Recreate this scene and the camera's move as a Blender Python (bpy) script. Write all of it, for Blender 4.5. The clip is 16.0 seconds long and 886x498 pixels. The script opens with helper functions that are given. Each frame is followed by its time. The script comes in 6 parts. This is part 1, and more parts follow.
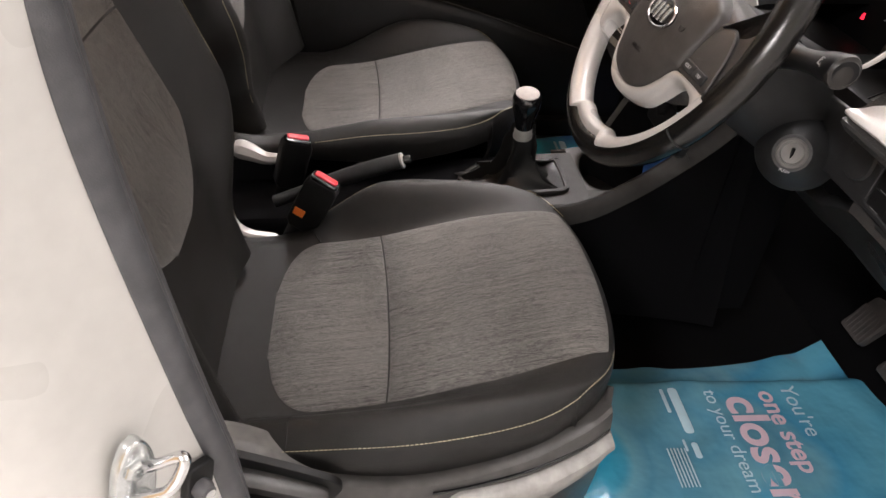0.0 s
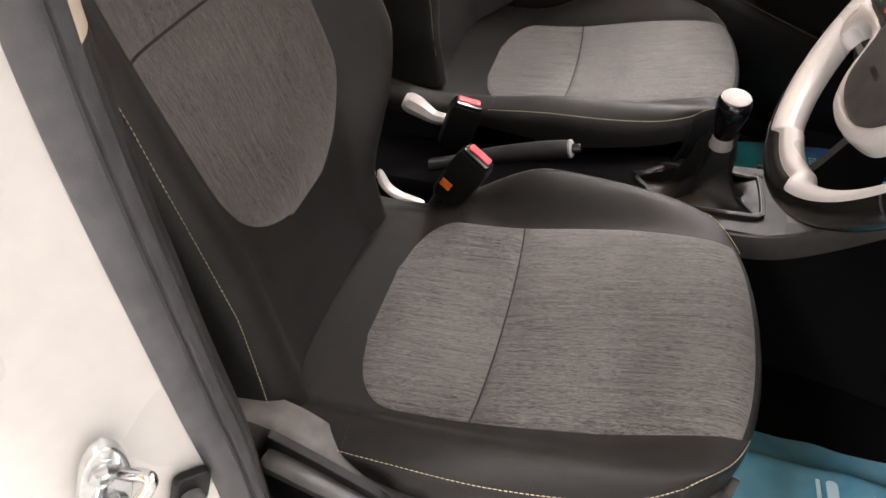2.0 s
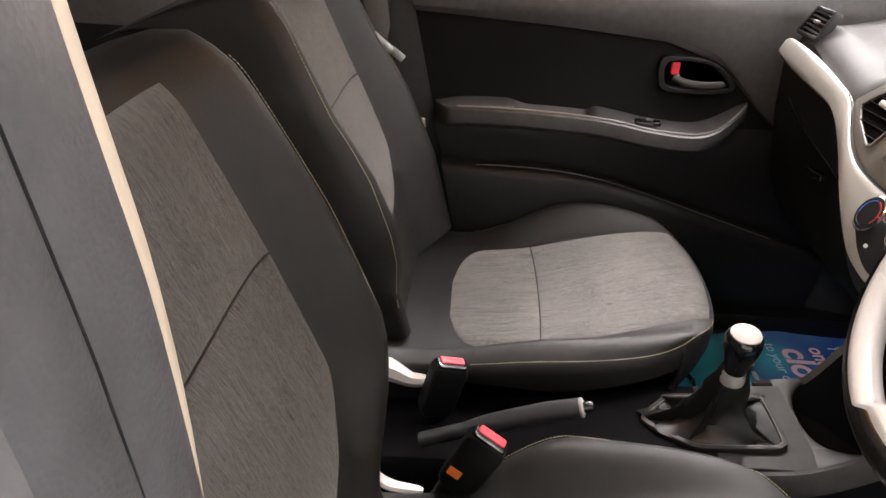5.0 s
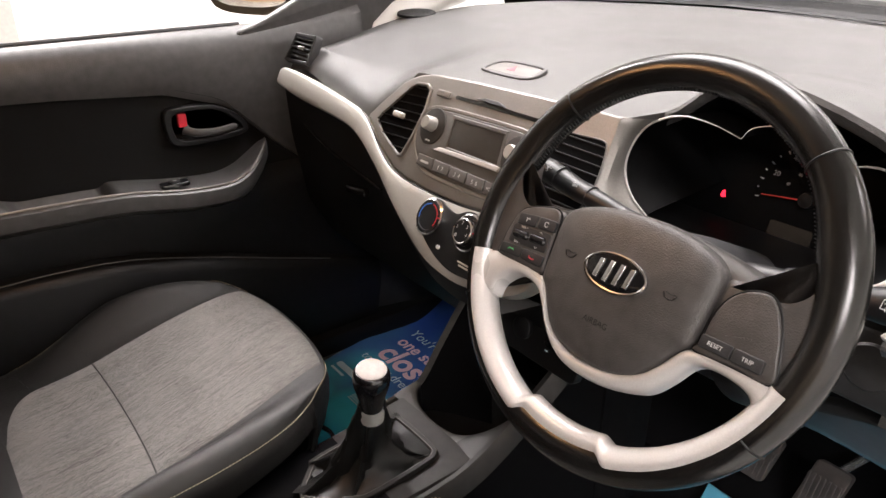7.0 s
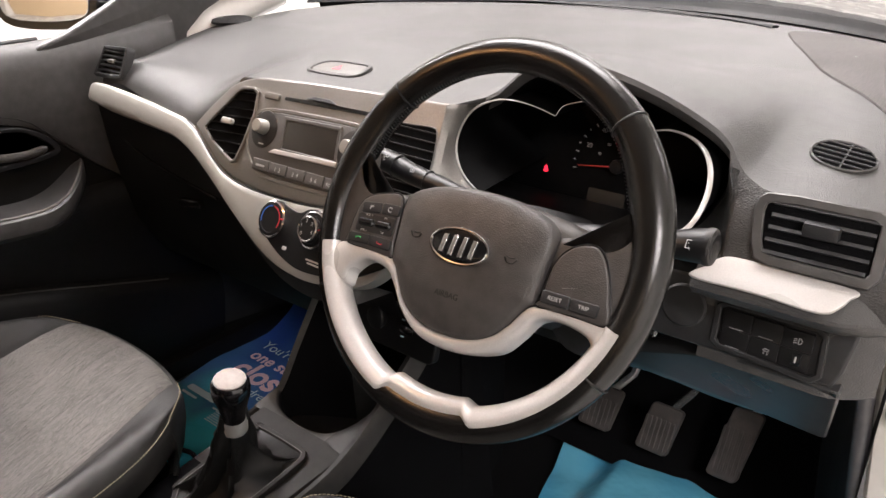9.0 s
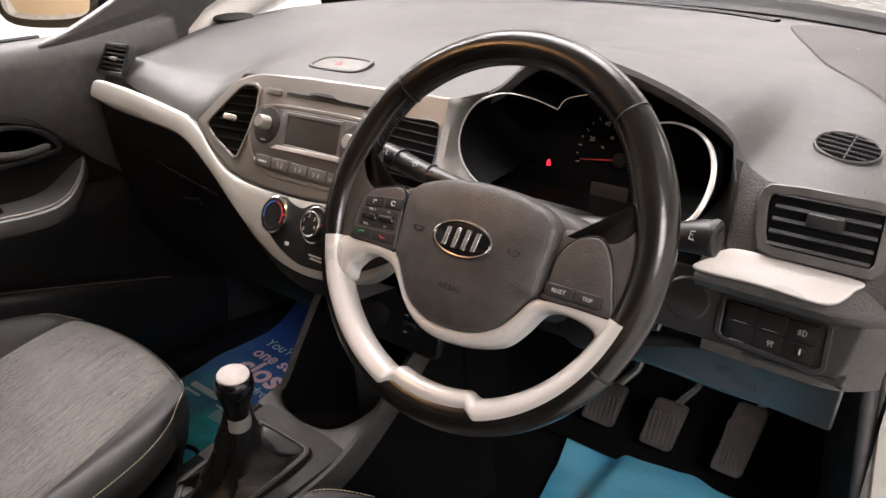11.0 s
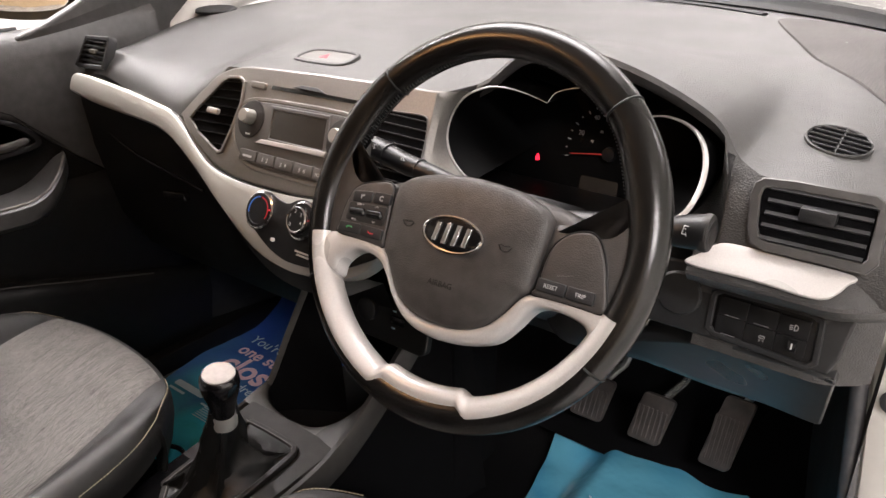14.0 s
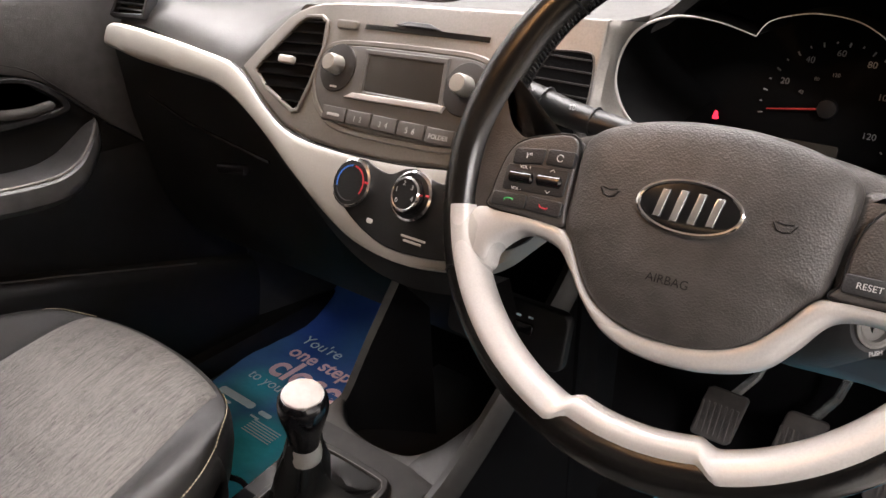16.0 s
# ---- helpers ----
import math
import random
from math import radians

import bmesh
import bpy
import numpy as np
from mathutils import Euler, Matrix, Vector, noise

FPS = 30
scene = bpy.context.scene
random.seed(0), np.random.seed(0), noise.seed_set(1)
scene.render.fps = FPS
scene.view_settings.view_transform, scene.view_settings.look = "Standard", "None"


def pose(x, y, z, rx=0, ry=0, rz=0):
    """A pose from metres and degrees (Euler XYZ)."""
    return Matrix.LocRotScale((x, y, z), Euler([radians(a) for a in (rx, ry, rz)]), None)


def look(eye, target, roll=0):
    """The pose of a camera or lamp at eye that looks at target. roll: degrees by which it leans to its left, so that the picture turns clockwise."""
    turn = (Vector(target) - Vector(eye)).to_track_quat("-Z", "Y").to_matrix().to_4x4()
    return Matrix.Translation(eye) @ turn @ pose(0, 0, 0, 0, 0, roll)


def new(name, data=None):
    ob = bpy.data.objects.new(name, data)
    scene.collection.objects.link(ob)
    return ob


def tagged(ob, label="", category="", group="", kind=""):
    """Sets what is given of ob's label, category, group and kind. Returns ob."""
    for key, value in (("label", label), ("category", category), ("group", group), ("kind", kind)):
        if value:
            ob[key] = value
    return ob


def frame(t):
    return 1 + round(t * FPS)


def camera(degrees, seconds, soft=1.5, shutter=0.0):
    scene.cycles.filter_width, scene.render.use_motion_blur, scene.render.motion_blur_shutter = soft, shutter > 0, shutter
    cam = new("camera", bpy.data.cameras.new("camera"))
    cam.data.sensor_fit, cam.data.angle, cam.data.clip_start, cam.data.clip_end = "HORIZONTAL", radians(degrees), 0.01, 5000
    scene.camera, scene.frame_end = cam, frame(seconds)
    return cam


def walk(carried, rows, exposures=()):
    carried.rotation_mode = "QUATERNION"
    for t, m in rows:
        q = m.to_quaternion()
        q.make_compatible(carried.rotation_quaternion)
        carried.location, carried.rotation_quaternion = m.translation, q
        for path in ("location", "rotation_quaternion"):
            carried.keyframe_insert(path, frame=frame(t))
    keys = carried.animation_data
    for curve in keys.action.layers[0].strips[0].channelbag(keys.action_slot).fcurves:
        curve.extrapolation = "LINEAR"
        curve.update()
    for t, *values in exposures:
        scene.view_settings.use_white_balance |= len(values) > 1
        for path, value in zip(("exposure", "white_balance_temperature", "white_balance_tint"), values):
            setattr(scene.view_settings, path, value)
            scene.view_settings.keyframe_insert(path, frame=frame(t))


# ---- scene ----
cam = camera(62.7, 16.0)
PATH = [
    (0, (1.096, -0.276, 1.207), (-0.487, -0.047, 0.007), 5.3),
    (0.5, (1.027, -0.224, 1.186), (-0.455, -0.207, -0.158), 5.5),
    (1, (0.997, -0.19, 1.181), (-0.423, -0.339, -0.22), 4.5),
    (1.5, (0.982, -0.186, 1.18), (-0.439, -0.429, -0.206), 4.6),
    (2, (0.969, -0.195, 1.195), (-0.482, -0.493, -0.15), 5.2),
    (2.5, (0.953, -0.207, 1.201), (-0.539, -0.562, -0.083), 5.2),
    (3, (0.945, -0.211, 1.206), (-0.587, -0.62, -0.012), 4.9),
    (3.2, (0.941, -0.213, 1.211), (-0.613, -0.64, 0.027), 4.6),
    (5.3, (0.793, -0.391, 1.241), (-0.975, -0.345, 0.306), 1.6),
    (5.5, (0.787, -0.392, 1.238), (-0.985, -0.264, 0.319), 0.6),
    (6, (0.727, -0.418, 1.221), (-0.999, 0.092, 0.35), 0.9),
    (6.5, (0.68, -0.382, 1.228), (-0.916, 0.461, 0.367), 0.5),
    (7, (0.668, -0.399, 1.236), (-0.765, 0.704, 0.381), 0.1),
    (7.5, (0.68, -0.413, 1.228), (-0.612, 0.862, 0.389), -0.1),
    (8, (0.685, -0.422, 1.228), (-0.509, 0.948, 0.392), -0.4),
    (8.5, (0.685, -0.427, 1.229), (-0.465, 0.98, 0.394), -0.5),
    (9, (0.684, -0.426, 1.228), (-0.448, 0.993, 0.389), -0.6),
    (11.5, (0.684, -0.43, 1.222), (-0.451, 0.985, 0.38), -1.0),
    (12, (0.679, -0.432, 1.223), (-0.45, 0.987, 0.379), -1.1),
    (12.5, (0.678, -0.431, 1.219), (-0.439, 0.996, 0.373), -1.1),
    (13, (0.677, -0.429, 1.22), (-0.43, 1.006, 0.374), -1.1),
    (13.5, (0.676, -0.425, 1.22), (-0.422, 1.017, 0.373), -0.8),
    (14, (0.674, -0.423, 1.219), (-0.425, 1.013, 0.364), -0.6),
    (14.5, (0.638, -0.416, 1.206), (-0.469, 1.01, 0.344), -0.3),
    (15, (0.557, -0.37, 1.169), (-0.566, 1.032, 0.29), -0.7),
    (15.5, (0.48, -0.349, 1.134), (-0.645, 1.055, 0.261), -0.6),
    (16, (0.455, -0.353, 1.121), (-0.671, 1.053, 0.251), -0.7),
]
walk(cam, [(t, look(eye, target, roll)) for t, eye, target, roll in PATH],
     exposures=[(0.0, 0.0), (1.0, 0.18), (3.0, 0.32), (5.5, 0.52), (7.0, 0.38), (9.0, 0.20), (14.0, 0.20), (16.0, 0.48)])

# ---------------------------------------------------------------- light
world = bpy.data.worlds.new("showroom_air")
world.use_nodes = True
world.node_tree.nodes["Background"].inputs[0].default_value = (0.9, 0.95, 1.0, 1)
world.node_tree.nodes["Background"].inputs[1].default_value = 0.05
scene.world = world
scene.view_settings.exposure = 0.0


def area_lamp(name, m, sx, sy, watts, colour):
    d = bpy.data.lights.new(name, "AREA")
    d.shape, d.size, d.size_y, d.energy, d.color = "RECTANGLE", sx, sy, watts, colour
    ob = new(name, d)
    ob.matrix_basis = m
    return ob


LAMPS = [(-0.75, 1.20, 2.4, 1.2, 126), (2.7, -1.9, 1.4, 0.6, 128), (2.3, 2.4, 1.2, 0.5, 30), (-2.5, 0.2, 1.2, 0.5, 90), (0.0, 4.0, 2.4, 0.8, 66), (0.3, -3.4, 1.2, 0.5, 85)]
for lx, ly, lw, ld, watts in LAMPS:
    area_lamp("ceiling_lamp", pose(lx, ly, 3.06), lw, ld, watts, (1.0, 0.932, 0.93))
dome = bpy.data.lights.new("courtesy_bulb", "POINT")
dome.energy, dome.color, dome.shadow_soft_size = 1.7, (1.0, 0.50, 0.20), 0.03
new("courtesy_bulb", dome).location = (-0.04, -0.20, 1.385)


# ---------------------------------------------------------------- materials
def material(name, colour, rough=0.5, metal=0.0, spread=0.15, scale=(60, 60, 60), grain=0.0, grain_size=900, fine=0.0,
             coat=0.0, kind="noise", colour2=None, emit=0.0, spec=0.5, sharp=0.2, sheen=0.0, relief=0.0006):
    m = bpy.data.materials.new(name)
    m.use_nodes = True
    nt = m.node_tree
    n, l = nt.nodes, nt.links
    b = n["Principled BSDF"]
    b.inputs["Roughness"].default_value = rough
    b.inputs["Metallic"].default_value = metal
    b.inputs["Coat Weight"].default_value = coat
    b.inputs["Coat Roughness"].default_value = 0.12
    b.inputs["Specular IOR Level"].default_value = spec
    tc = n.new("ShaderNodeTexCoord")
    mp = n.new("ShaderNodeMapping")
    mp.inputs["Scale"].default_value = scale
    l.new(tc.outputs["Object"], mp.inputs[0])
    nz = n.new("ShaderNodeTexNoise")
    nz.inputs["Scale"].default_value = 1.0
    nz.inputs["Detail"].default_value = 5.0
    l.new(mp.outputs[0], nz.inputs["Vector"])
    big = n.new("ShaderNodeTexNoise")
    big.inputs["Scale"].default_value = 7.0
    l.new(tc.outputs["Object"], big.inputs["Vector"])
    mix = n.new("ShaderNodeMix")
    mix.data_type = "RGBA"
    c2 = colour2 or tuple(min(1.0, c * (1 + 2 * spread)) for c in colour)
    c1 = colour if colour2 else tuple(c * (1 - spread) for c in colour)
    mix.inputs[6].default_value, mix.inputs[7].default_value = (*c1, 1), (*c2, 1)
    ramp = n.new("ShaderNodeMapRange")
    ramp.inputs[1].default_value, ramp.inputs[2].default_value = 0.5 - sharp, 0.5 + sharp
    b.inputs["Sheen Weight"].default_value = sheen
    b.inputs["Sheen Roughness"].default_value = 0.4
    l.new(nz.outputs[0], ramp.inputs[0])
    l.new(ramp.outputs[0], mix.inputs[0])
    mul = n.new("ShaderNodeMix")
    mul.data_type, mul.blend_type = "RGBA", "MULTIPLY"
    mul.inputs[0].default_value = 0.18 * min(1.0, spread * 4)
    l.new(mix.outputs[2], mul.inputs[6])
    l.new(big.outputs[0], mul.inputs[7])
    l.new(mul.outputs[2], b.inputs["Base Color"])
    rr = n.new("ShaderNodeMapRange")
    rr.inputs[1].default_value, rr.inputs[2].default_value = 0.3, 0.7
    rr.inputs[3].default_value, rr.inputs[4].default_value = max(0.02, rough - 0.06), min(1, rough + 0.06)
    l.new(big.outputs[0], rr.inputs[0])
    l.new(rr.outputs[0], b.inputs["Roughness"])
    if grain or fine:
        bp = n.new("ShaderNodeBump")
        bp.inputs["Distance"].default_value = relief
        if grain:
            v = n.new("ShaderNodeTexVoronoi")
            v.inputs["Scale"].default_value = grain_size
            l.new(tc.outputs["Object"], v.inputs["Vector"])
            bp.inputs["Strength"].default_value = grain
            l.new(v.outputs["Distance"], bp.inputs["Height"])
        else:
            bp.inputs["Strength"].default_value = fine
            l.new(nz.outputs[0], bp.inputs["Height"])
        l.new(bp.outputs[0], b.inputs["Normal"])
    if emit:
        b.inputs["Emission Color"].default_value = (*colour, 1)
        b.inputs["Emission Strength"].default_value = emit
    return m


M = {
    "leather": material("seat_leatherette", (0.0088, 0.0082, 0.0077), 0.50, spec=0.42, grain=0.5, grain_size=1000),
    "knit": material("black_knit_fabric", (0.006, 0.006, 0.006), 0.8, spec=0.15, scale=(900, 900, 900), fine=0.5),
    "thread": material("cream_thread", (0.50, 0.44, 0.30), 0.7),
    "dash": material("dash_grained_plastic", (0.043, 0.042, 0.041), 0.45, spec=0.5, grain=0.8, grain_size=600, spread=0.10, relief=0.0006),
    "fascia": material("satin_grey_fascia", (0.225, 0.214, 0.20), 0.40, metal=0.45, spread=0.06, scale=(500, 500, 500)),
    "silver": material("satin_silver_paint", (0.50, 0.483, 0.465), 0.30, metal=0.12, spread=0.04, scale=(700, 700, 700), coat=0.2),
    "trim": material("satin_trim_paint", (0.36, 0.352, 0.325), 0.40, metal=0.35, spread=0.04, scale=(700, 700, 700)),
    "black": material("black_plastic", (0.006, 0.006, 0.0065), 0.45, spec=0.3, grain=0.25, grain_size=900),
    "pad": material("charcoal_door_pad", (0.050, 0.0485, 0.0475), 0.40, grain=0.3, grain_size=600),
    "lever": material("grey_lever_plastic", (0.27, 0.262, 0.25), 0.42, grain=0.3, grain_size=900),
    "cover": material("satin_charcoal_cover", (0.052, 0.05, 0.048), 0.34, grain=0.15, grain_size=900),
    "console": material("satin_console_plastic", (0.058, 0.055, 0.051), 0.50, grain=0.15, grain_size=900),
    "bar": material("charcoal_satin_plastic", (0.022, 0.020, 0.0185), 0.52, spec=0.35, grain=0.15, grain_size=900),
    "radio": material("satin_grey_radio", (0.085, 0.081, 0.076), 0.42, spread=0.06, scale=(500, 500, 500)),
    "cap": material("worn_silver_cap", (0.20, 0.175, 0.16), 0.55, metal=0.1, spread=0.08, scale=(120, 120, 120)),
    "knee": material("smooth_charcoal_panel", (0.020, 0.021, 0.022), 0.30, spec=0.6),
    "lower": material("charcoal_plastic", (0.018, 0.0185, 0.0195), 0.5, spec=0.4, grain=0.3, grain_size=700),
    "gloss": material("gloss_black", (0.006, 0.006, 0.007), 0.14, coat=0.4),
    "rimhide": material("polished_black_leather", (0.0068, 0.0063, 0.0059), 0.21, grain=0.12, grain_size=1100),
    "gaiter": material("creased_gaiter_leather", (0.009, 0.0085, 0.008), 0.36, grain=0.5, grain_size=900, relief=0.0005),
    "stalk": material("black_stalk_plastic", (0.007, 0.007, 0.0075), 0.34, spec=0.4, grain=0.1, grain_size=900),
    "hub": material("grained_hub_plastic", (0.052, 0.048, 0.0455), 0.42, grain=0.5, grain_size=760, relief=0.0005),
    "chrome": material("chrome", (0.75, 0.75, 0.76), 0.12, metal=1.0, spread=0.03),
    "steel": material("zinc_steel", (0.62, 0.64, 0.64), 0.25, metal=0.9, spread=0.15, scale=(90, 90, 90)),
    "body": material("white_car_paint", (0.60, 0.588, 0.556), 0.3, coat=0.7, spread=0.02),
    "rubber": material("black_rubber", (0.075, 0.075, 0.080), 0.40, grain=0.15),
    "beige": material("beige_pillar_trim", (0.55, 0.48, 0.38), 0.6, spread=0.05),
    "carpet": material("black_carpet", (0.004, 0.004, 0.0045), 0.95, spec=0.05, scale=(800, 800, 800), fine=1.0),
    "red": material("red_plastic", (0.62, 0.03, 0.05), 0.4, spread=0.05),
    "needle": material("dim_red_needle", (0.42, 0.03, 0.03), 0.5, spread=0.03),
    "diffuser": material("lamp_diffuser", (0.9, 0.88, 0.85), 0.5, emit=3.0, spread=0.01),
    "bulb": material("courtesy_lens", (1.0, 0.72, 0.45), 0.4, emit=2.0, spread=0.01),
    "webbing": material("belt_webbing", (0.11, 0.108, 0.105), 0.6, scale=(200, 200, 900), fine=0.5, spread=0.1),
    "lever_dark": material("satin_grey_lever", (0.11, 0.106, 0.10), 0.36, grain=0.2, grain_size=900),
    "dim": material("dim_dial_print", (0.30, 0.30, 0.30), 0.5, spread=0.03),
    "blue": material("blue_print", (0.05, 0.20, 0.75), 0.4, spread=0.05),
    "green": material("green_print", (0.05, 0.45, 0.12), 0.4, spread=0.05),
    "orange": material("orange_label", (0.85, 0.20, 0.03), 0.5, spread=0.04),
    "white": material("white_print", (0.5, 0.5, 0.5), 0.5, spread=0.03),
    "pink": material("pink_print", (0.80, 0.62, 0.72), 0.4, spread=0.03),
    "pale": material("pale_blue_print", (0.55, 0.75, 0.85), 0.4, spread=0.03),
    "glow_red": material("lit_red_symbol", (1.0, 0.02, 0.05), 0.4, emit=2.0),
    "dial": material("dial_face", (0.0028, 0.0028, 0.003), 0.7, spec=0.06),
    "screen": material("dark_display", (0.030, 0.026, 0.022), 0.22, spread=0.03),
    "pedal": material("worn_pedal_rubber", (0.050, 0.045, 0.045), 0.6, colour2=(0.085, 0.075, 0.070), scale=(50, 50, 50)),
    "wall": material("white_showroom_wall", (0.82, 0.81, 0.79), 0.7, spread=0.03),
    "grey": material("grey_partition_paint", (0.42, 0.41, 0.38), 0.6, spread=0.04),
    "mesh": material("ribbed_grille", (0.033, 0.029, 0.027), 0.62, spec=0.3, scale=(900, 40, 40), fine=1.0, spread=0.3),
    "tan": material("tan_showroom_wall", (0.62, 0.46, 0.28), 0.7, spread=0.05),
    "quarter": material("grey_quarter_trim", (0.16, 0.155, 0.15), 0.7, spread=0.06),
    "tile": material("pale_floor_tile", (0.52, 0.51, 0.50), 0.25, spread=0.06, scale=(4, 4, 4)),
    "mirror": material("mirror_silver", (0.9, 0.9, 0.9), 0.02, metal=1.0, spread=0.0),
    "headliner": material("pale_headlining", (0.50, 0.49, 0.46), 0.9, spread=0.05, scale=(300, 300, 300)),
}
glass = bpy.data.materials.new("clear_glass")
glass.use_nodes = True
g = glass.node_tree.nodes["Principled BSDF"]
g.inputs["Transmission Weight"].default_value, g.inputs["Roughness"].default_value, g.inputs["IOR"].default_value = 1.0, 0.0, 1.02
M["glass"] = glass


def cloth_material(name, dark, pale):
    """Heather cloth: long fine slubs, broader bands and a fine twill."""
    m = bpy.data.materials.new(name)
    m.use_nodes = True
    n, l = m.node_tree.nodes, m.node_tree.links
    b = n["Principled BSDF"]
    b.inputs["Roughness"].default_value, b.inputs["Specular IOR Level"].default_value = 0.75, 0.25
    b.inputs["Sheen Weight"].default_value, b.inputs["Sheen Roughness"].default_value = 0.25, 0.4
    tc = n.new("ShaderNodeTexCoord")
    total = None
    for scale, weight, detail in (((2500, 130, 130), 0.56, 4.0), ((420, 14, 14), 0.20, 2.0), ((1600, 1600, 1600), 0.40, 1.0), ((5, 9, 9), 0.14, 2.0)):
        mp = n.new("ShaderNodeMapping")
        mp.inputs["Scale"].default_value = scale
        l.new(tc.outputs["Object"], mp.inputs[0])
        nz = n.new("ShaderNodeTexNoise")
        nz.inputs["Scale"].default_value, nz.inputs["Detail"].default_value = 1.0, detail
        l.new(mp.outputs[0], nz.inputs["Vector"])
        add = n.new("ShaderNodeMath")
        add.operation = "MULTIPLY_ADD"
        add.inputs[1].default_value, add.inputs[2].default_value = weight, -0.5 * weight
        l.new(nz.outputs[0], add.inputs[0])
        if total:
            l.new(total.outputs[0], add.inputs[2])
            off = n.new("ShaderNodeMath")
            off.operation = "SUBTRACT"
            off.inputs[1].default_value = 0.5 * weight
            l.new(add.outputs[0], off.inputs[0])
            add = off
        total = add
    ramp = n.new("ShaderNodeMapRange")
    ramp.inputs[1].default_value, ramp.inputs[2].default_value = -0.10, 0.16
    l.new(total.outputs[0], ramp.inputs[0])
    mix = n.new("ShaderNodeMix")
    mix.data_type = "RGBA"
    mix.inputs[6].default_value, mix.inputs[7].default_value = (*dark, 1), (*pale, 1)
    l.new(ramp.outputs[0], mix.inputs[0])
    l.new(mix.outputs[2], b.inputs["Base Color"])
    bp = n.new("ShaderNodeBump")
    bp.inputs["Strength"].default_value, bp.inputs["Distance"].default_value = 0.9, 0.0006
    l.new(ramp.outputs[0], bp.inputs["Height"])
    l.new(bp.outputs[0], b.inputs["Normal"])
    return m


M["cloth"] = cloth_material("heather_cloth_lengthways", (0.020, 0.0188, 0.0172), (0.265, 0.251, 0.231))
# Same cloth, pale threads darker: the backrest's shade is put into its colour.
M["cloth_back"] = cloth_material("heather_cloth_shaded_back", (0.020, 0.0188, 0.0172), (0.200, 0.190, 0.176))


def film_material(name, stops):
    m = bpy.data.materials.new(name)
    m.use_nodes = True
    n, l = m.node_tree.nodes, m.node_tree.links
    b = n["Principled BSDF"]
    tc = n.new("ShaderNodeTexCoord")
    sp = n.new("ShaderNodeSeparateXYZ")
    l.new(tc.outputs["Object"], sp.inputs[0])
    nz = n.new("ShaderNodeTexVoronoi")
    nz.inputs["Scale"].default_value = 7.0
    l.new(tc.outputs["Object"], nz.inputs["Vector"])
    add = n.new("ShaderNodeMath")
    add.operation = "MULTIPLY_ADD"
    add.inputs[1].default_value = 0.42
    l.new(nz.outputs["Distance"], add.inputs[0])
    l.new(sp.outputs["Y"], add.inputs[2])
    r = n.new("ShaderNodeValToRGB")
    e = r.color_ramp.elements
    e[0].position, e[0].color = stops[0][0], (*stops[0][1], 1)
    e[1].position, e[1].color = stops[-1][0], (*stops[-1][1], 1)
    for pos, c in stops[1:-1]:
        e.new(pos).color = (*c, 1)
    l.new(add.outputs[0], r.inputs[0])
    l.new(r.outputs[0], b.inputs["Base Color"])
    b.inputs["Roughness"].default_value = 0.24
    bp = n.new("ShaderNodeBump")
    bp.inputs["Strength"].default_value, bp.inputs["Distance"].default_value = 0.8, 0.006
    n2 = n.new("ShaderNodeTexNoise")
    n2.inputs["Scale"].default_value = 24.0
    l.new(tc.outputs["Object"], n2.inputs["Vector"])
    l.new(n2.outputs[0], bp.inputs["Height"])
    l.new(bp.outputs[0], b.inputs["Normal"])
    return m


# Driver's stops mix the print's tones with pale patches painted for the sheen.
M["film_driver"] = film_material("teal_film_print_and_sheen", ((0.15, (0.040, 0.425, 0.649)), (0.30, (0.060, 0.350, 0.520)), (0.36, (0.160, 0.390, 0.500)), (0.46, (0.100, 0.300, 0.430)), (0.56, (0.155, 0.390, 0.510)), (0.66, (0.075, 0.340, 0.540)), (0.80, (0.130, 0.440, 0.610))))
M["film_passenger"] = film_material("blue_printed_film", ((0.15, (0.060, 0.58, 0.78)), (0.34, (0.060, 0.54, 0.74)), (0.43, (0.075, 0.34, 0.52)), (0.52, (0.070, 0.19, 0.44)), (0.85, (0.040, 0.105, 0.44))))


# ---------------------------------------------------------------- mesh helpers
def part(name, bm, mat, parent=None, label="", smooth=True):
    bmesh.ops.recalc_face_normals(bm, faces=bm.faces)
    me = bpy.data.meshes.new(name)
    bm.to_mesh(me)
    bm.free()
    me.materials.append(M[mat])
    if smooth:
        me.shade_smooth()
        me.set_sharp_from_angle(angle=radians(38))
    ob = new(name, me)
    if parent:
        ob.parent = parent
    if label:
        ob["label"] = label
    return ob


def thing(name, label, category, group="", kind=""):
    return tagged(new(name), label, category, group, kind)


def vec(p):
    return Vector(p)


class Plane:
    """A place with two in-plane directions: at(a, b, c) is a along ux, b along uy, c along their normal."""

    def __init__(self, o, ux, uy):
        self.o, self.ux, self.uy = Vector(o), Vector(ux).normalized(), Vector(uy).normalized()
        self.n = self.ux.cross(self.uy).normalized()

    def at(self, a, b, c=0.0):
        return self.o + self.ux * a + self.uy * b + self.n * c


def spline(pts, n, closed=False):
    """n points along a smooth line through pts."""
    p = [Vector(q) if len(q) == 3 else Vector((q[0], q[1], 0)) for q in pts]
    k = len(p)
    segs = k if closed else k - 1
    out = []
    for i in range(n):
        s = i * segs / (n if closed else n - 1)
        j = min(int(s), segs - 1)
        f = s - j
        if closed:
            a, b, c, d = p[(j - 1) % k], p[j % k], p[(j + 1) % k], p[(j + 2) % k]
        else:
            a, b, c, d = p[max(j - 1, 0)], p[j], p[j + 1], p[min(j + 2, k - 1)]
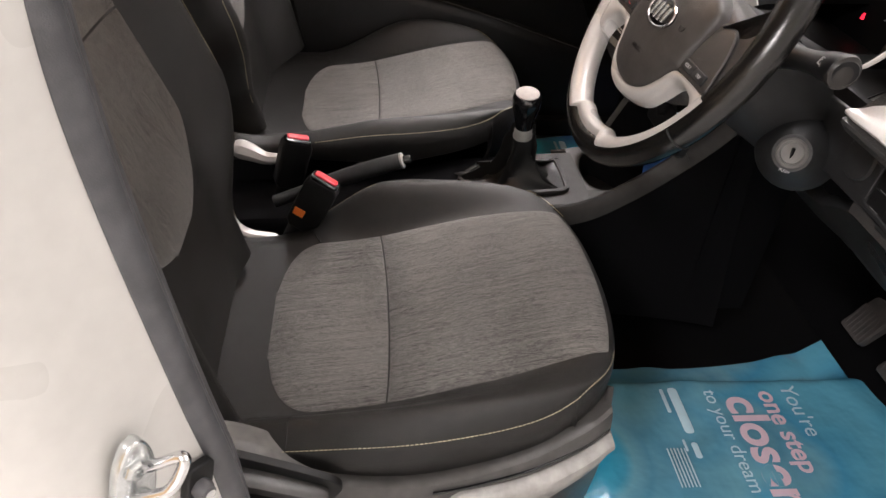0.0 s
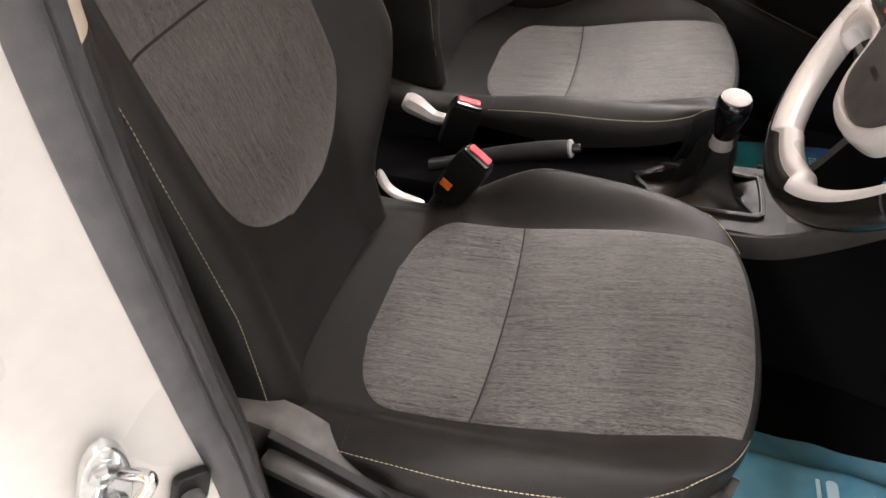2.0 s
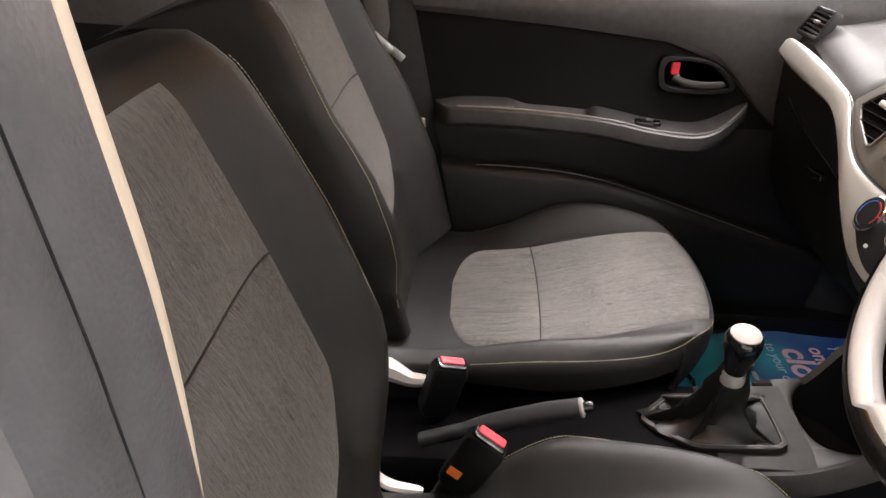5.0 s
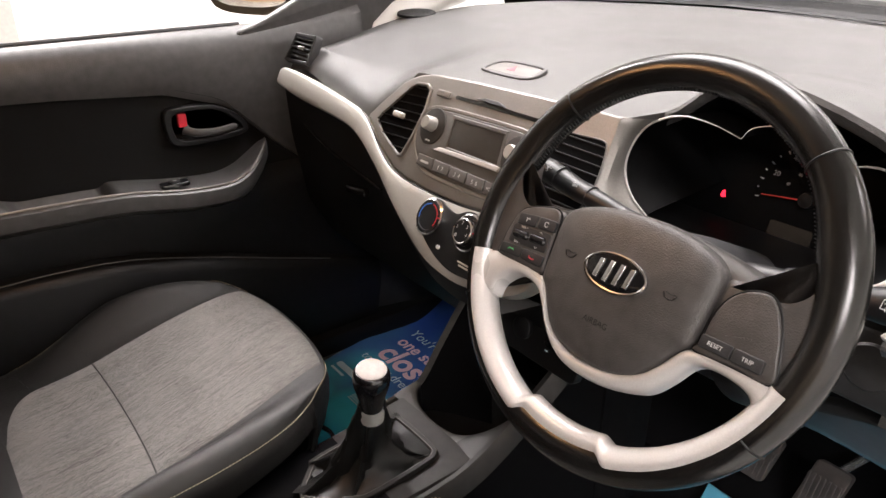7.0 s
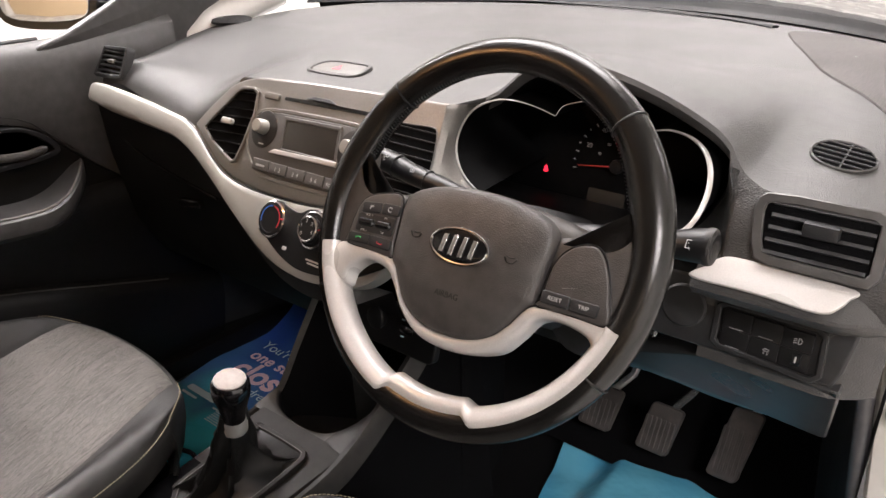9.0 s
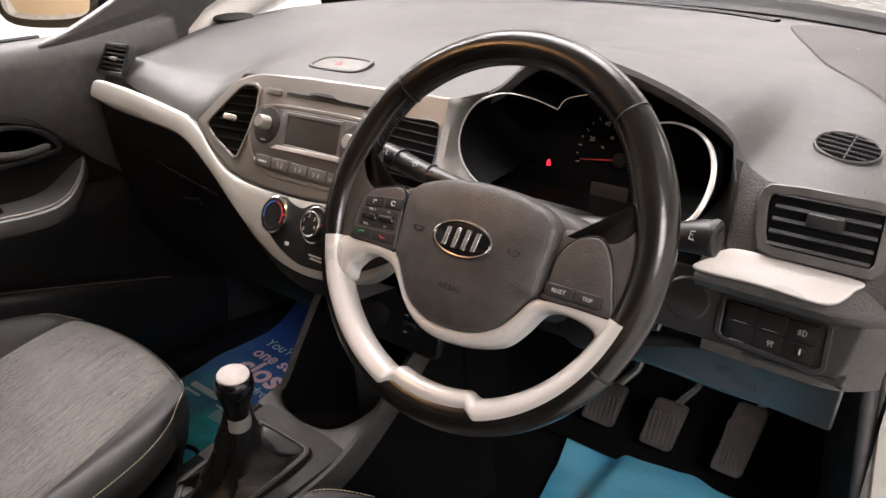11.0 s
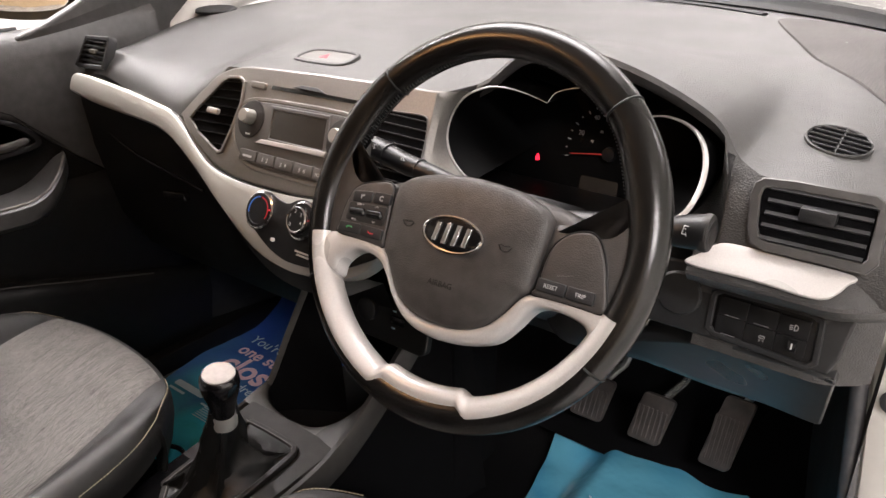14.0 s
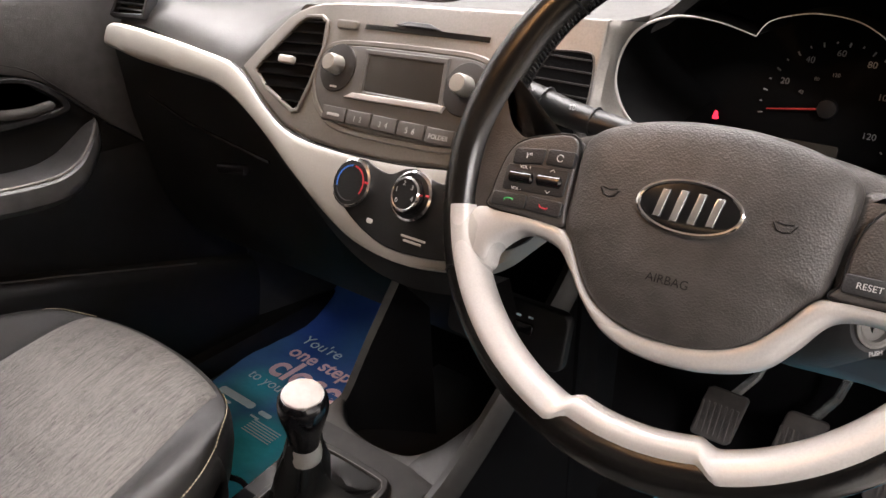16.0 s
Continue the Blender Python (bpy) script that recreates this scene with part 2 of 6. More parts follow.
        out.append(0.5 * (2 * b + (c - a) * f + (2 * a - 5 * b + 4 * c - d) * f * f + (3 * b - 3 * c + d - a) * f ** 3))
    return out


def along(k, y):
    """A height or width that changes smoothly along y, from knots (y, value)."""
    if y <= k[0][0]:
        return k[0][1]
    if y >= k[-1][0]:
        return k[-1][1]
    n = len(k)
    for i in range(n - 1):
        if y <= k[i + 1][0]:
            (a, va), (b, vb) = k[i], k[i + 1]
            h = b - a
            s0 = (vb - k[i - 1][1]) / (b - k[i - 1][0]) if i > 0 else (vb - va) / h
            s1 = (k[i + 2][1] - va) / (k[i + 2][0] - a) if i + 2 < n else (vb - va) / h
            f = (y - a) / h
            return va * (1 + 2 * f) * (1 - f) ** 2 + vb * f * f * (3 - 2 * f) + h * (s0 * f * (1 - f) ** 2 - s1 * f * f * (1 - f))


def smooth2(pts, n, closed=True):
    return [(q.x, q.y) for q in spline(pts, n, closed)]


def grid(rows, bm=None, wrap=False, loop=False, cap=False):
    """Quads through rows of points. wrap: each row is closed; loop: the last row joins the first; cap: fill the end rows."""
    bm = bm or bmesh.new()
    vs = [[bm.verts.new(p) for p in row] for row in rows]
    m, k = len(vs), len(vs[0])
    for i in range(m if loop else m - 1):
        for j in range(k if wrap else k - 1):
            a, b = vs[i], vs[(i + 1) % m]
            try:
                bm.faces.new((a[j], a[(j + 1) % k], b[(j + 1) % k], b[j]))
            except ValueError:
                pass
    if cap:
        bm.faces.new(vs[0])
        bm.faces.new(list(reversed(vs[-1])))
    return bm


def tube(path, r, seg=10, bm=None, loop=False, flat=1.0, up=(0, 0, 1), cap=True, square=1.0):
    """A round or flattened rod along path. r: one radius or one for each point; flat: thickness along up against width."""
    p = [Vector(q) for q in path]
    rs = r if isinstance(r, (list, tuple)) else [r] * len(p)
    rows = []
    for i, q in enumerate(p):
        if loop:
            t = p[(i + 1) % len(p)] - p[i - 1]
        else:
            t = p[min(i + 1, len(p) - 1)] - p[max(i - 1, 0)]
        t.normalize()
        u = Vector(up)
        if abs(u.dot(t)) > 0.98:
            u = Vector((1, 0, 0)) if abs(t.x) < 0.9 else Vector((0, 1, 0))
        s = t.cross(u).normalized()
        w = s.cross(t).normalized()
        rows.append([q + (s * math.copysign(abs(math.cos(a)) ** square, math.cos(a)) + w * math.copysign(abs(math.sin(a)) ** square, math.sin(a)) * flat) * rs[i]
                     for a in (2 * math.pi * k / seg for k in range(seg))])
    return grid(rows, bm, wrap=True, loop=loop, cap=cap and not loop)


def inset(poly, d):
    k = len(poly)
    area = sum(poly[i][0] * poly[(i + 1) % k][1] - poly[(i + 1) % k][0] * poly[i][1] for i in range(k))
    s = 1 if area > 0 else -1
    out = []
    for i in range(k):
        a, b, c = Vector(poly[i - 1]).to_2d(), Vector(poly[i]).to_2d(), Vector(poly[(i + 1) % k]).to_2d()
        e1, e2 = (b - a), (c - b)
        e1 = e1.normalized() if e1.length > 1e-9 else e2.normalized()
        e2 = e2.normalized() if e2.length > 1e-9 else e1
        nn = Vector((-e1.y - e2.y, e1.x + e2.x)) * s
        if nn.length < 1e-6:
            nn = Vector((-e1.y, e1.x)) * s
        nn.normalize()
        h = max(0.5, abs(nn.dot(Vector((-e1.y, e1.x)))))
        q = b + nn * d / h
        out.append((q.x, q.y))
    return out


def plate(pl, poly, low, high, bevel=0.001, bm=None, dome=0.0):
    """A slab with the outline poly in the plane pl from height low to high, its front edge rounded."""
    bm = bm or bmesh.new()
    rows = [[pl.at(a, b, low) for a, b in poly], [pl.at(a, b, high - bevel) for a, b in poly]]
    for f in (0.35, 0.7, 1.0):
        q = inset(poly, bevel * (1 - math.cos(f * math.pi / 2)))
        rows.append([pl.at(a, b, high - bevel + bevel * math.sin(f * math.pi / 2)) for a, b in q])
    if dome:
        for f in (0.35, 0.65):
            cx, cy = sum(a for a, _ in poly) / len(poly), sum(b for _, b in poly) / len(poly)
            rows.append([pl.at(a + (cx - a) * f, b + (cy - b) * f, high + dome * f * (2 - f)) for a, b in inset(poly, bevel)])
    return grid(rows, bm, wrap=True, cap=True)


def ring(pl, outer, inner, low, high, bm=None, depth=None):
    """A frame between two outlines with as many points each; its hole goes down to depth."""
    bm = bm or bmesh.new()
    b = 0.0012
    rows = [[pl.at(x, y, low) for x, y in outer], [pl.at(x, y, high - b) for x, y in outer],
            [pl.at(x, y, high) for x, y in inset(outer, b)], [pl.at(x, y, high) for x, y in inset(inner, -b)],
            [pl.at(x, y, high - b) for x, y in inner], [pl.at(x, y, low if depth is None else depth) for x, y in inner]]
    return grid(rows, bm, wrap=True)


def lathe(o, axis, profile, seg=24, bm=None, squash=1.0):
    """Turned body: profile of (radius, height) along axis from o."""
    ax = Vector(axis).normalized()
    s = ax.orthogonal().normalized()
    if abs(ax.x) < 0.9:
        s = (Vector((1, 0, 0)) - ax * ax.x).normalized()
    w = ax.cross(s)
    rows = [[Vector(o) + ax * h + (s * math.cos(a) + w * math.sin(a) * squash) * max(r, 1e-5)
             for a in (2 * math.pi * k / seg for k in range(seg))] for r, h in profile]
    return grid(rows, bm, wrap=True, cap=True)


def box(c, size, bevel=0.003, rot=None, bm=None):
    """A block with rounded edges."""
    own = bmesh.new()
    bmesh.ops.create_cube(own, size=1.0)
    for v in own.verts:
        v.co = Vector((v.co.x * size[0], v.co.y * size[1], v.co.z * size[2]))
    if bevel:
        bmesh.ops.bevel(own, geom=own.edges[:], offset=min(bevel, 0.45 * min(size)), segments=2, affect="EDGES", profile=0.6)
    m = Matrix.Translation(c) @ (rot or Matrix.Identity(4))
    bmesh.ops.transform(own, matrix=m, verts=own.verts)
    if bm is None:
        return own
    me = bpy.data.meshes.new("t")
    own.to_mesh(me)
    own.free()
    bm.from_mesh(me)
    bpy.data.meshes.remove(me)
    return bm


def rounded(w, h, r, n=5, cx=0.0, cy=0.0):
    """The outline of a rounded rectangle."""
    out = []
    for qx, qy, a0 in ((1, 1, 0), (-1, 1, 90), (-1, -1, 180), (1, -1, 270)):
        for i in range(n):
            a = radians(a0 + 90 * i / (n - 1))
            out.append((cx + qx * (w / 2 - r) + r * math.cos(a), cy + qy * (h / 2 - r) + r * math.sin(a)))
    return out


def oval(w, h, n=32, cx=0.0, cy=0.0):
    return [(cx + w / 2 * math.cos(2 * math.pi * i / n), cy + h / 2 * math.sin(2 * math.pi * i / n)) for i in range(n)]


def lettering(name, words, pl, a, b, c, size, mat, parent, turn=0.0, bold=0.0):
    """Words in the built-in font, lying in the plane pl with their middle at (a, b)."""
    cu = bpy.data.curves.new(name, "FONT")
    cu.body, cu.size, cu.align_x, cu.align_y = words, size, "CENTER", "CENTER"
    cu.extrude, cu.offset = 0.00015, bold
    tmp = bpy.data.objects.new(name, cu)
    scene.collection.objects.link(tmp)
    me = bpy.data.meshes.new_from_object(tmp.evaluated_get(bpy.context.evaluated_depsgraph_get()))
    bpy.data.objects.remove(tmp)
    bpy.data.curves.remove(cu)
    ca, sa = math.cos(radians(turn)), math.sin(radians(turn))
    for v in me.vertices:
        x, y, z = v.co
        v.co = pl.at(a + x * ca - y * sa, b + x * sa + y * ca, c + z)
    me.materials.clear()
    me.materials.append(M[mat])
    ob = new(name, me)
    ob.parent = parent
    return ob


def stitching(path, parent, step=0.0050, r=0.00055):
    """A row of single stitches along a line."""
    bm = bmesh.new()
    pts = [Vector(p) for p in path]
    run, k = 0.0, 0
    dist = [0.0]
    for a, b in zip(pts, pts[1:]):
        dist.append(dist[-1] + (b - a).length)

    def place(s):
        s = min(max(s, 0), dist[-1])
        for i in range(len(pts) - 1):
            if s <= dist[i + 1]:
                return pts[i].lerp(pts[i + 1], (s - dist[i]) / max(1e-9, dist[i + 1] - dist[i]))
        return pts[-1]

    while run < dist[-1] - step:
        tube([place(run), place(run + step * 0.35), place(run + step * 0.7)], [r * 0.6, r, r * 0.6], 5, bm)
        run += step
    return part("stitching", bm, "thread", parent, "cream contrast stitching")


# ---------------------------------------------------------------- showroom
def slab(name, c, size, mat, label="", category=""):
    return tagged(part(name, box(c, size, 0.0), mat, None, label, smooth=False), label, category, kind="structure")


slab("floor", (0, 1, -0.05), (9, 12, 0.1), "tile", "pale polished showroom floor", "floor")
slab("ceiling", (0, 1, 3.15), (9, 12, 0.1), "wall", "white showroom ceiling", "ceiling")
slab("wall_west", (-3.45, 1, 1.55), (0.1, 12, 3.1), "wall", "white painted showroom wall", "wall")
slab("wall_east", (4.45, 1, 1.55), (0.1, 12, 3.1), "wall", "white painted showroom wall", "wall")
slab("wall_north", (0, 6.95, 1.55), (9, 0.1, 3.1), "wall", "white painted showroom wall", "wall")
slab("wall_south", (0, -4.95, 1.55), (9, 0.1, 3.1), "tan", "tan painted showroom wall", "wall")
partition = thing("partition", "grey painted partition standing beside the car", "partition")
part("panel", box((-3.2, -1.9, 1.4), (0.06, 4.1, 2.8), 0.01), "grey", partition)

# ---------------------------------------------------------------- the white car's shell
car = thing("car_shell", "white hatchback body with its driver's door open", "car")


def pillar(side):
    """The pillar behind the front door: painted body, rubber seal and trim."""
    s = side
    ys = [(-0.30, 0.28), (-0.335, 0.45), (-0.358, 0.606), (-0.376, 0.747), (-0.414, 0.899), (-0.440, 0.991), (-0.452, 1.093), (-0.454, 1.20), (-0.470, 1.36)]
    e = spline([(s * 0.715, y, z) for y, z in ys], 34)
    rows = [[p + Vector((s * dx, dy, 0)) for dx, dy in ((-0.02, -0.02), (-0.004, -0.004), (0.0, -0.006), (0.003, -0.03), (0.007, -0.052), (0.012, -0.070), (0.024, -0.081), (0.050, -0.087), (0.066, -0.092), (0.076, -0.105), (0.080, -0.14), (0.080, -0.42), (0.0, -0.42), (-0.02, -0.2))] for p in e]
    part("pillar_panel", grid(rows, wrap=True, cap=True), "body", car)
    seal = [p + Vector((-s * 0.006, 0.004, 0)) for p in e]
    part("door_seal", tube(seal, [0.015 - 0.006 * min(1.0, max(0.0, (p.z - 0.98) / 0.10)) for p in seal], 12, up=(1, 0, 0)), "rubber", car, "black rubber door seal")
    part("seal_lip", tube([p + Vector((-s * 0.016, 0.0165, 0)) for p in e], 0.0045, 8, up=(1, 0, 0)), "rubber", car)
    low = [p + Vector((-s * 0.018, 0.002, 0)) for p in e if p.z < 1.035]
    high = [p + Vector((-s * 0.018, 0.002, 0)) for p in e if p.z > 1.02]
    for name, line, mat in (("lower_pillar_trim", low, "lower"), ("upper_pillar_trim", high, "beige")):
        rows = [[p + Vector((-s * a, b, 0)) for a, b in ((-0.004, -0.02), (0.000, 0.010), (0.003, 0.016), (0.006, 0.0155), (0.009, 0.004), (0.030, -0.05), (0.034, -0.17), (0.0, -0.18))] for p in line]
        part(name, grid(rows, wrap=True, cap=True), mat, car)


def driver_pillar():
    """The pillar seen through the open door: painted jamb, double seal, grey and beige trim."""
    ys = [(-0.33, 0.28), (-0.352, 0.45), (-0.366, 0.56), (-0.373, 0.65), (-0.380, 0.73), (-0.393, 0.807), (-0.405, 0.887), (-0.414, 0.95), (-0.421, 1.01), (-0.424, 1.06), (-0.423, 1.12), (-0.425, 1.17), (-0.432, 1.22), (-0.452, 1.36)]
    e = spline([(0.75, y, z) for y, z in ys], 60)

    def run(name, mat, profile, line, label=""):
        return part(name, grid([[p + Vector((a, b if b < 0 else b * (1 - 0.8 * min(1.0, max(0.0, (p.z - 1.05) / 0.12))), 0)) for a, b in profile] for p in line], wrap=True, cap=True), mat, car, label)
    run("pillar_panel", "body", ((-0.05, -0.05), (-0.006, -0.006), (0.0, -0.002), (0.006, -0.007), (0.014, -0.013), (0.030, -0.025), (0.050, -0.041), (0.062, -0.052), (0.070, -0.064), (0.074, -0.080), (0.075, -0.13), (0.075, -0.42), (0.0, -0.42), (-0.05, -0.2)), e)
    run("door_seal", "rubber", ((-0.014, -0.012), (0.0, -0.007), (0.0025, -0.002), (0.001, 0.004), (-0.004, 0.009), (-0.010, 0.011), (-0.0145, 0.009), (-0.016, 0.004), (-0.018, -0.01)), e, "black rubber door seal")
    run("seal_lip", "rubber", ((-0.017, -0.01), (-0.0165, 0.005), (-0.019, 0.0085), (-0.025, 0.0085), (-0.032, 0.0045), (-0.038, -0.002), (-0.0385, -0.012), (-0.03, -0.02)), e)
    low = [p for p in e if p.z < 1.033]
    high = [p for p in e if p.z > 1.02]
    run("lower_pillar_trim", "lower", ((-0.036, -0.02), (-0.0375, -0.001), (-0.040, 0.001), (-0.048, -0.004), (-0.057, -0.011), (-0.064, -0.019), (-0.068, -0.030), (-0.085, -0.08), (-0.09, -0.20), (-0.05, -0.21)), low, "charcoal lower pillar trim")
    run("upper_pillar_trim", "beige", ((-0.036, -0.02), (-0.0378, -0.0035), (-0.041, -0.003), (-0.050, -0.007), (-0.058, -0.012), (-0.061, -0.018), (-0.075, -0.08), (-0.08, -0.20), (-0.05, -0.21)), high, "beige upper pillar trim")


driver_pillar()
pillar(-1)

for s in (1, -1):
    part("sill", box((s * 0.71, -0.05, 0.29), (0.12, 1.7, 0.10), 0.02), "body", car)
    part("sill_trim", box((s * 0.645, -0.05, 0.325), (0.09, 1.5, 0.05), 0.012), "black", car)
    jamb = spline([(s * 0.69, 0.58, 0.30), (s * 0.69, 0.56, 0.55), (s * 0.685, 0.50, 0.80), (s * 0.675, 0.46, 0.98), (s * 0.672, 0.60, 1.06), (s * 0.655, 0.66, 1.10), (s * 0.61, 0.42, 1.26), (s * 0.55, 0.16, 1.385)], 28)
    part("front_pillar", tube(jamb, 0.043, 12, up=(1, 0, 0)), "body", car)
    part("front_door_seal", tube([p + Vector((-s * 0.046, 0.0, 0)) for p in jamb[:13]], 0.010, 8, up=(1, 0, 0)), "rubber", car)
    rows = []
    for z in (0.30, 0.42, 0.54, 0.66, 0.78, 0.90, 0.97):
        xi = 0.634 + 0.115 * (0.79 - z)
        rows.append([Vector((s * a, b, z)) for a, b in ((xi + 0.004, 0.47), (xi, 0.425), (xi + 0.006, 0.418), (xi + 0.03, 0.416), (0.74, 0.43), (0.76, 0.46), (0.77, 0.55))])
    part("hinge_jamb", grid(rows), "body", car)
    part("jamb_seal", tube([Vector((s * (0.627 + 0.115 * (0.79 - z)), 0.415, z)) for z in (0.32, 0.45, 0.6, 0.75, 0.9, 0.97)], 0.010, 10, up=(1, 0, 0)), "rubber", car)
    part("jamb_stop", lathe((s * 0.672, 0.416, 0.705), (0, -1, 0), ((0.014, 0), (0.013, 0.006), (0.008, 0.010), (0.001, 0.011)), 16), "rubber", car)
    part("kick_trim", grid([[Vector((s * (0.655 - 0.10 * f), 0.40 + 0.42 * f, z)) for f in (0, 0.1, 0.3, 0.6, 1)] for z in (0.30, 0.45, 0.6, 0.78)]), "lower", car)
    rail = spline([(s * 0.55, 0.16, 1.385), (s * 0.55, 0.0, 1.41), (s * 0.55, -0.3, 1.43), (s * 0.56, -0.9, 1.42), (s * 0.57, -1.4, 1.38)], 16)
    part("roof_rail", tube(rail, 0.04, 10), "body", car)

roof_rows = []
for i in range(11):
    y = 0.16 - 1.65 * i / 10
    h = 1.405 + 0.055 * math.sin(min(1, (0.16 - y) / 0.9) * math.pi / 2)
    roof_rows.append([Vector((x, y, h - 0.05 * (x / 0.6) ** 2)) for x in (-0.60, -0.4, -0.2, 0, 0.2, 0.4, 0.60)])
part("roof_skin", grid([[p + Vector((0, 0, 0.02)) for p in r] for r in roof_rows]), "body", car)
part("headlining", grid(roof_rows), "headliner", car)
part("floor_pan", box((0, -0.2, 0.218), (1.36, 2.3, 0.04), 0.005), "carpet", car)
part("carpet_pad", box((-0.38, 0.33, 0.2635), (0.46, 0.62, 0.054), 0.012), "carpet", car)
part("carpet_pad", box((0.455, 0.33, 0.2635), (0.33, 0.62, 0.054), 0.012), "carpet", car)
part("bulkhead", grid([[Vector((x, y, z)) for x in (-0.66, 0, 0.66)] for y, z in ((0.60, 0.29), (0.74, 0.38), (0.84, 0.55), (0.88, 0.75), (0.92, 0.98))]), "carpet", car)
part("tailgate_wall", box((0, -1.55, 0.85), (1.3, 0.06, 1.1), 0.02), "lower", car)
for s in (1, -1):
    part("rear_side_trim", box((s * 0.69, -1.05, 0.66), (0.06, 1.0, 0.78), 0.02), "lower", car)
part("quarter_trim", grid([[Vector((-0.64 + 0.05 * max(0, z - 1.0), y, z)) for z in (0.9, 1.05, 1.2, 1.36)] for y in (-1.5, -1.2, -0.96, -0.90)]), "quarter", car, "grey rear quarter trim")
cowl = [[Vector((x, 1.10 - 0.32 * (abs(x) / 0.62) ** 2.2 + dy, z)) for x in [-0.64 + 1.28 * k / 24 for k in range(25)]]
        for dy, z in ((-0.012, 1.045), (0.0, 1.06), (0.02, 1.06), (0.03, 1.03))]
part("windscreen_seal", grid(cowl), "black", car, "black seal under the windscreen")
part("bonnet", grid([[Vector((x, 1.14 - 0.32 * (abs(x) / 0.62) ** 2.2 + dy, z)) for x in [-0.74 + 1.48 * k / 24 for k in range(25)]]
                     for dy, z in ((0.0, 1.02), (0.1, 1.0), (0.5, 0.93), (0.75, 0.75), (0.78, 0.4))]), "body", car)
screen = [[Vector((x * (1 - 0.12 * f), (1.105 - 0.32 * (abs(x) / 0.62) ** 2.2) * (1 - f) + 0.17 * f, 1.05 + 0.355 * f)) for x in [-0.62 + 1.24 * k / 12 for k in range(13)]] for f in (0, 0.33, 0.66, 1)]
pane = part("windscreen", grid(screen), "glass", car)
pane.visible_shadow = False

# striker and switch on the pillar's painted face
sp = Plane((0.7996, -0.4185, 0.7895), (-0.77, 0.63, 0.0), (0.0, 0.0, 1.0))
disc = [(0.0125 * math.cos(a) + 0.0105 * math.sin(a), -0.0114 * math.cos(a) + 0.0365 * math.sin(a)) for a in (2 * math.pi * k / 36 for k in range(36))]
area = sum(p[0] * q[1] - q[0] * p[1] for p, q in zip(disc, disc[1:] + disc[:1]))
striker = part("striker_plate", plate(sp, disc if area > 0 else disc[::-1], -0.006, 0.003, 0.002), "steel", car, "zinc-plated door striker")
loop = spline([sp.at(0.009, 0.009, 0.0), sp.at(0.014, 0.015, 0.009), sp.at(0.021, 0.024, 0.021), sp.at(0.022, 0.024, 0.026), sp.at(0.016, 0.016, 0.027), sp.at(0.009, 0.009, 0.026), sp.at(0.005, 0.004, 0.021), sp.at(-0.003, -0.003, 0.009), sp.at(-0.009, -0.009, 0.0)], 34)
part("striker_loop", tube(loop, 0.0042, 10, up=sp.ux), "chrome", striker)
for a, b in ((0.001, 0.018), (0.001, -0.013)):
    part("bolt", lathe(sp.at(a, b, 0.003), sp.n, ((0.008, 0), (0.008, 0.0025), (0.006, 0.005), (0.003, 0.005), (0.0025, 0.0025)), 6), "steel", striker)
bp = Plane((0.7656, -0.3908, 0.7469), (-0.77, 0.63, -0.25), (-0.2, 0.16, 1))
switch = part("door_switch", plate(bp, rounded(0.024, 0.032, 0.006), -0.003, 0.004, 0.002), "black", car, "black rubber door light switch")
part("plunger", lathe(bp.at(-0.001, -0.004, 0.004), bp.n, ((0.0080, 0), (0.0080, 0.006), (0.0066, 0.008), (0.0062, 0.010), (0.002, 0.010)), 18), "rubber", switch)
part("screw", lathe(bp.at(-0.001, -0.004, 0.0135), bp.n, ((0.0045, 0), (0.0045, 0.002), (0.002, 0.0025)), 12), "chrome", switch)

# ---------------------------------------------------------------- passenger door
door = thing("passenger_door", "closed front door with charcoal trim and armrest", "car door")


def crease_z(y):
    """Lower edge of the door's padded upper part."""
    k = [(-0.60, 0.962), (-0.47, 0.957), (-0.2, 0.943), (-0.015, 0.927), (0.094, 0.891), (0.175, 0.812), (0.24, 0.76), (0.5, 0.70)]
    for (a, za), (b, zb) in zip(k, k[1:]):
        if y <= b:
            return za + (zb - za) * (y - a) / (b - a)
    return k[-1][1]


def slant(x, y, z):
    """The door's rear edge leans forward towards the sill."""
    return Vector((x, y + max(0.0, 1.03 - z) * 0.23 * (0.40 - y) / 0.92, z))


ys = [-0.52 + 0.92 * i / 46 for i in range(47)]
POCKET = [(-0.52, 0.664), (-0.43, 0.664), (-0.30, 0.663), (-0.18, 0.652), (-0.03, 0.617), (0.12, 0.575), (0.40, 0.50)]
rows = []
for y in ys:
    zc = crease_z(y)
    lift = 0.03 * max(0.0, (y - 0.13) / 0.27) ** 1.5
    prof = [(-0.705, 1.02), (-0.70, 1.030), (-0.685, 1.032 + lift), (-0.668, 1.028 + lift), (-0.652, 1.012 + lift), (-0.646, 0.99), (-0.648, 0.5 * (0.985 + zc)), (-0.652, zc + 0.012), (-0.656, zc + 0.002), (-0.668, zc)]
    rows.append([slant(x + 0.03 * max(0, y - 0.1), y, z) for x, z in prof])
part("upper_pad", grid(rows), "pad", door, "grained charcoal upper door pad")
rows = [[slant(x, y, z) for x, z in ((-0.664, crease_z(y) + 0.004), (-0.664, 0.5 * (crease_z(y) + 0.78)), (-0.660, 0.775), (-0.655, 0.755))] for y in ys]
part("insert_panel", grid(rows), "knit", door, "black door insert panel")
part("piping", tube([Vector((-0.6525, y, crease_z(y) + 0.018)) for y in ys[:36]], 0.0012, 6), "black", door)
rows = []
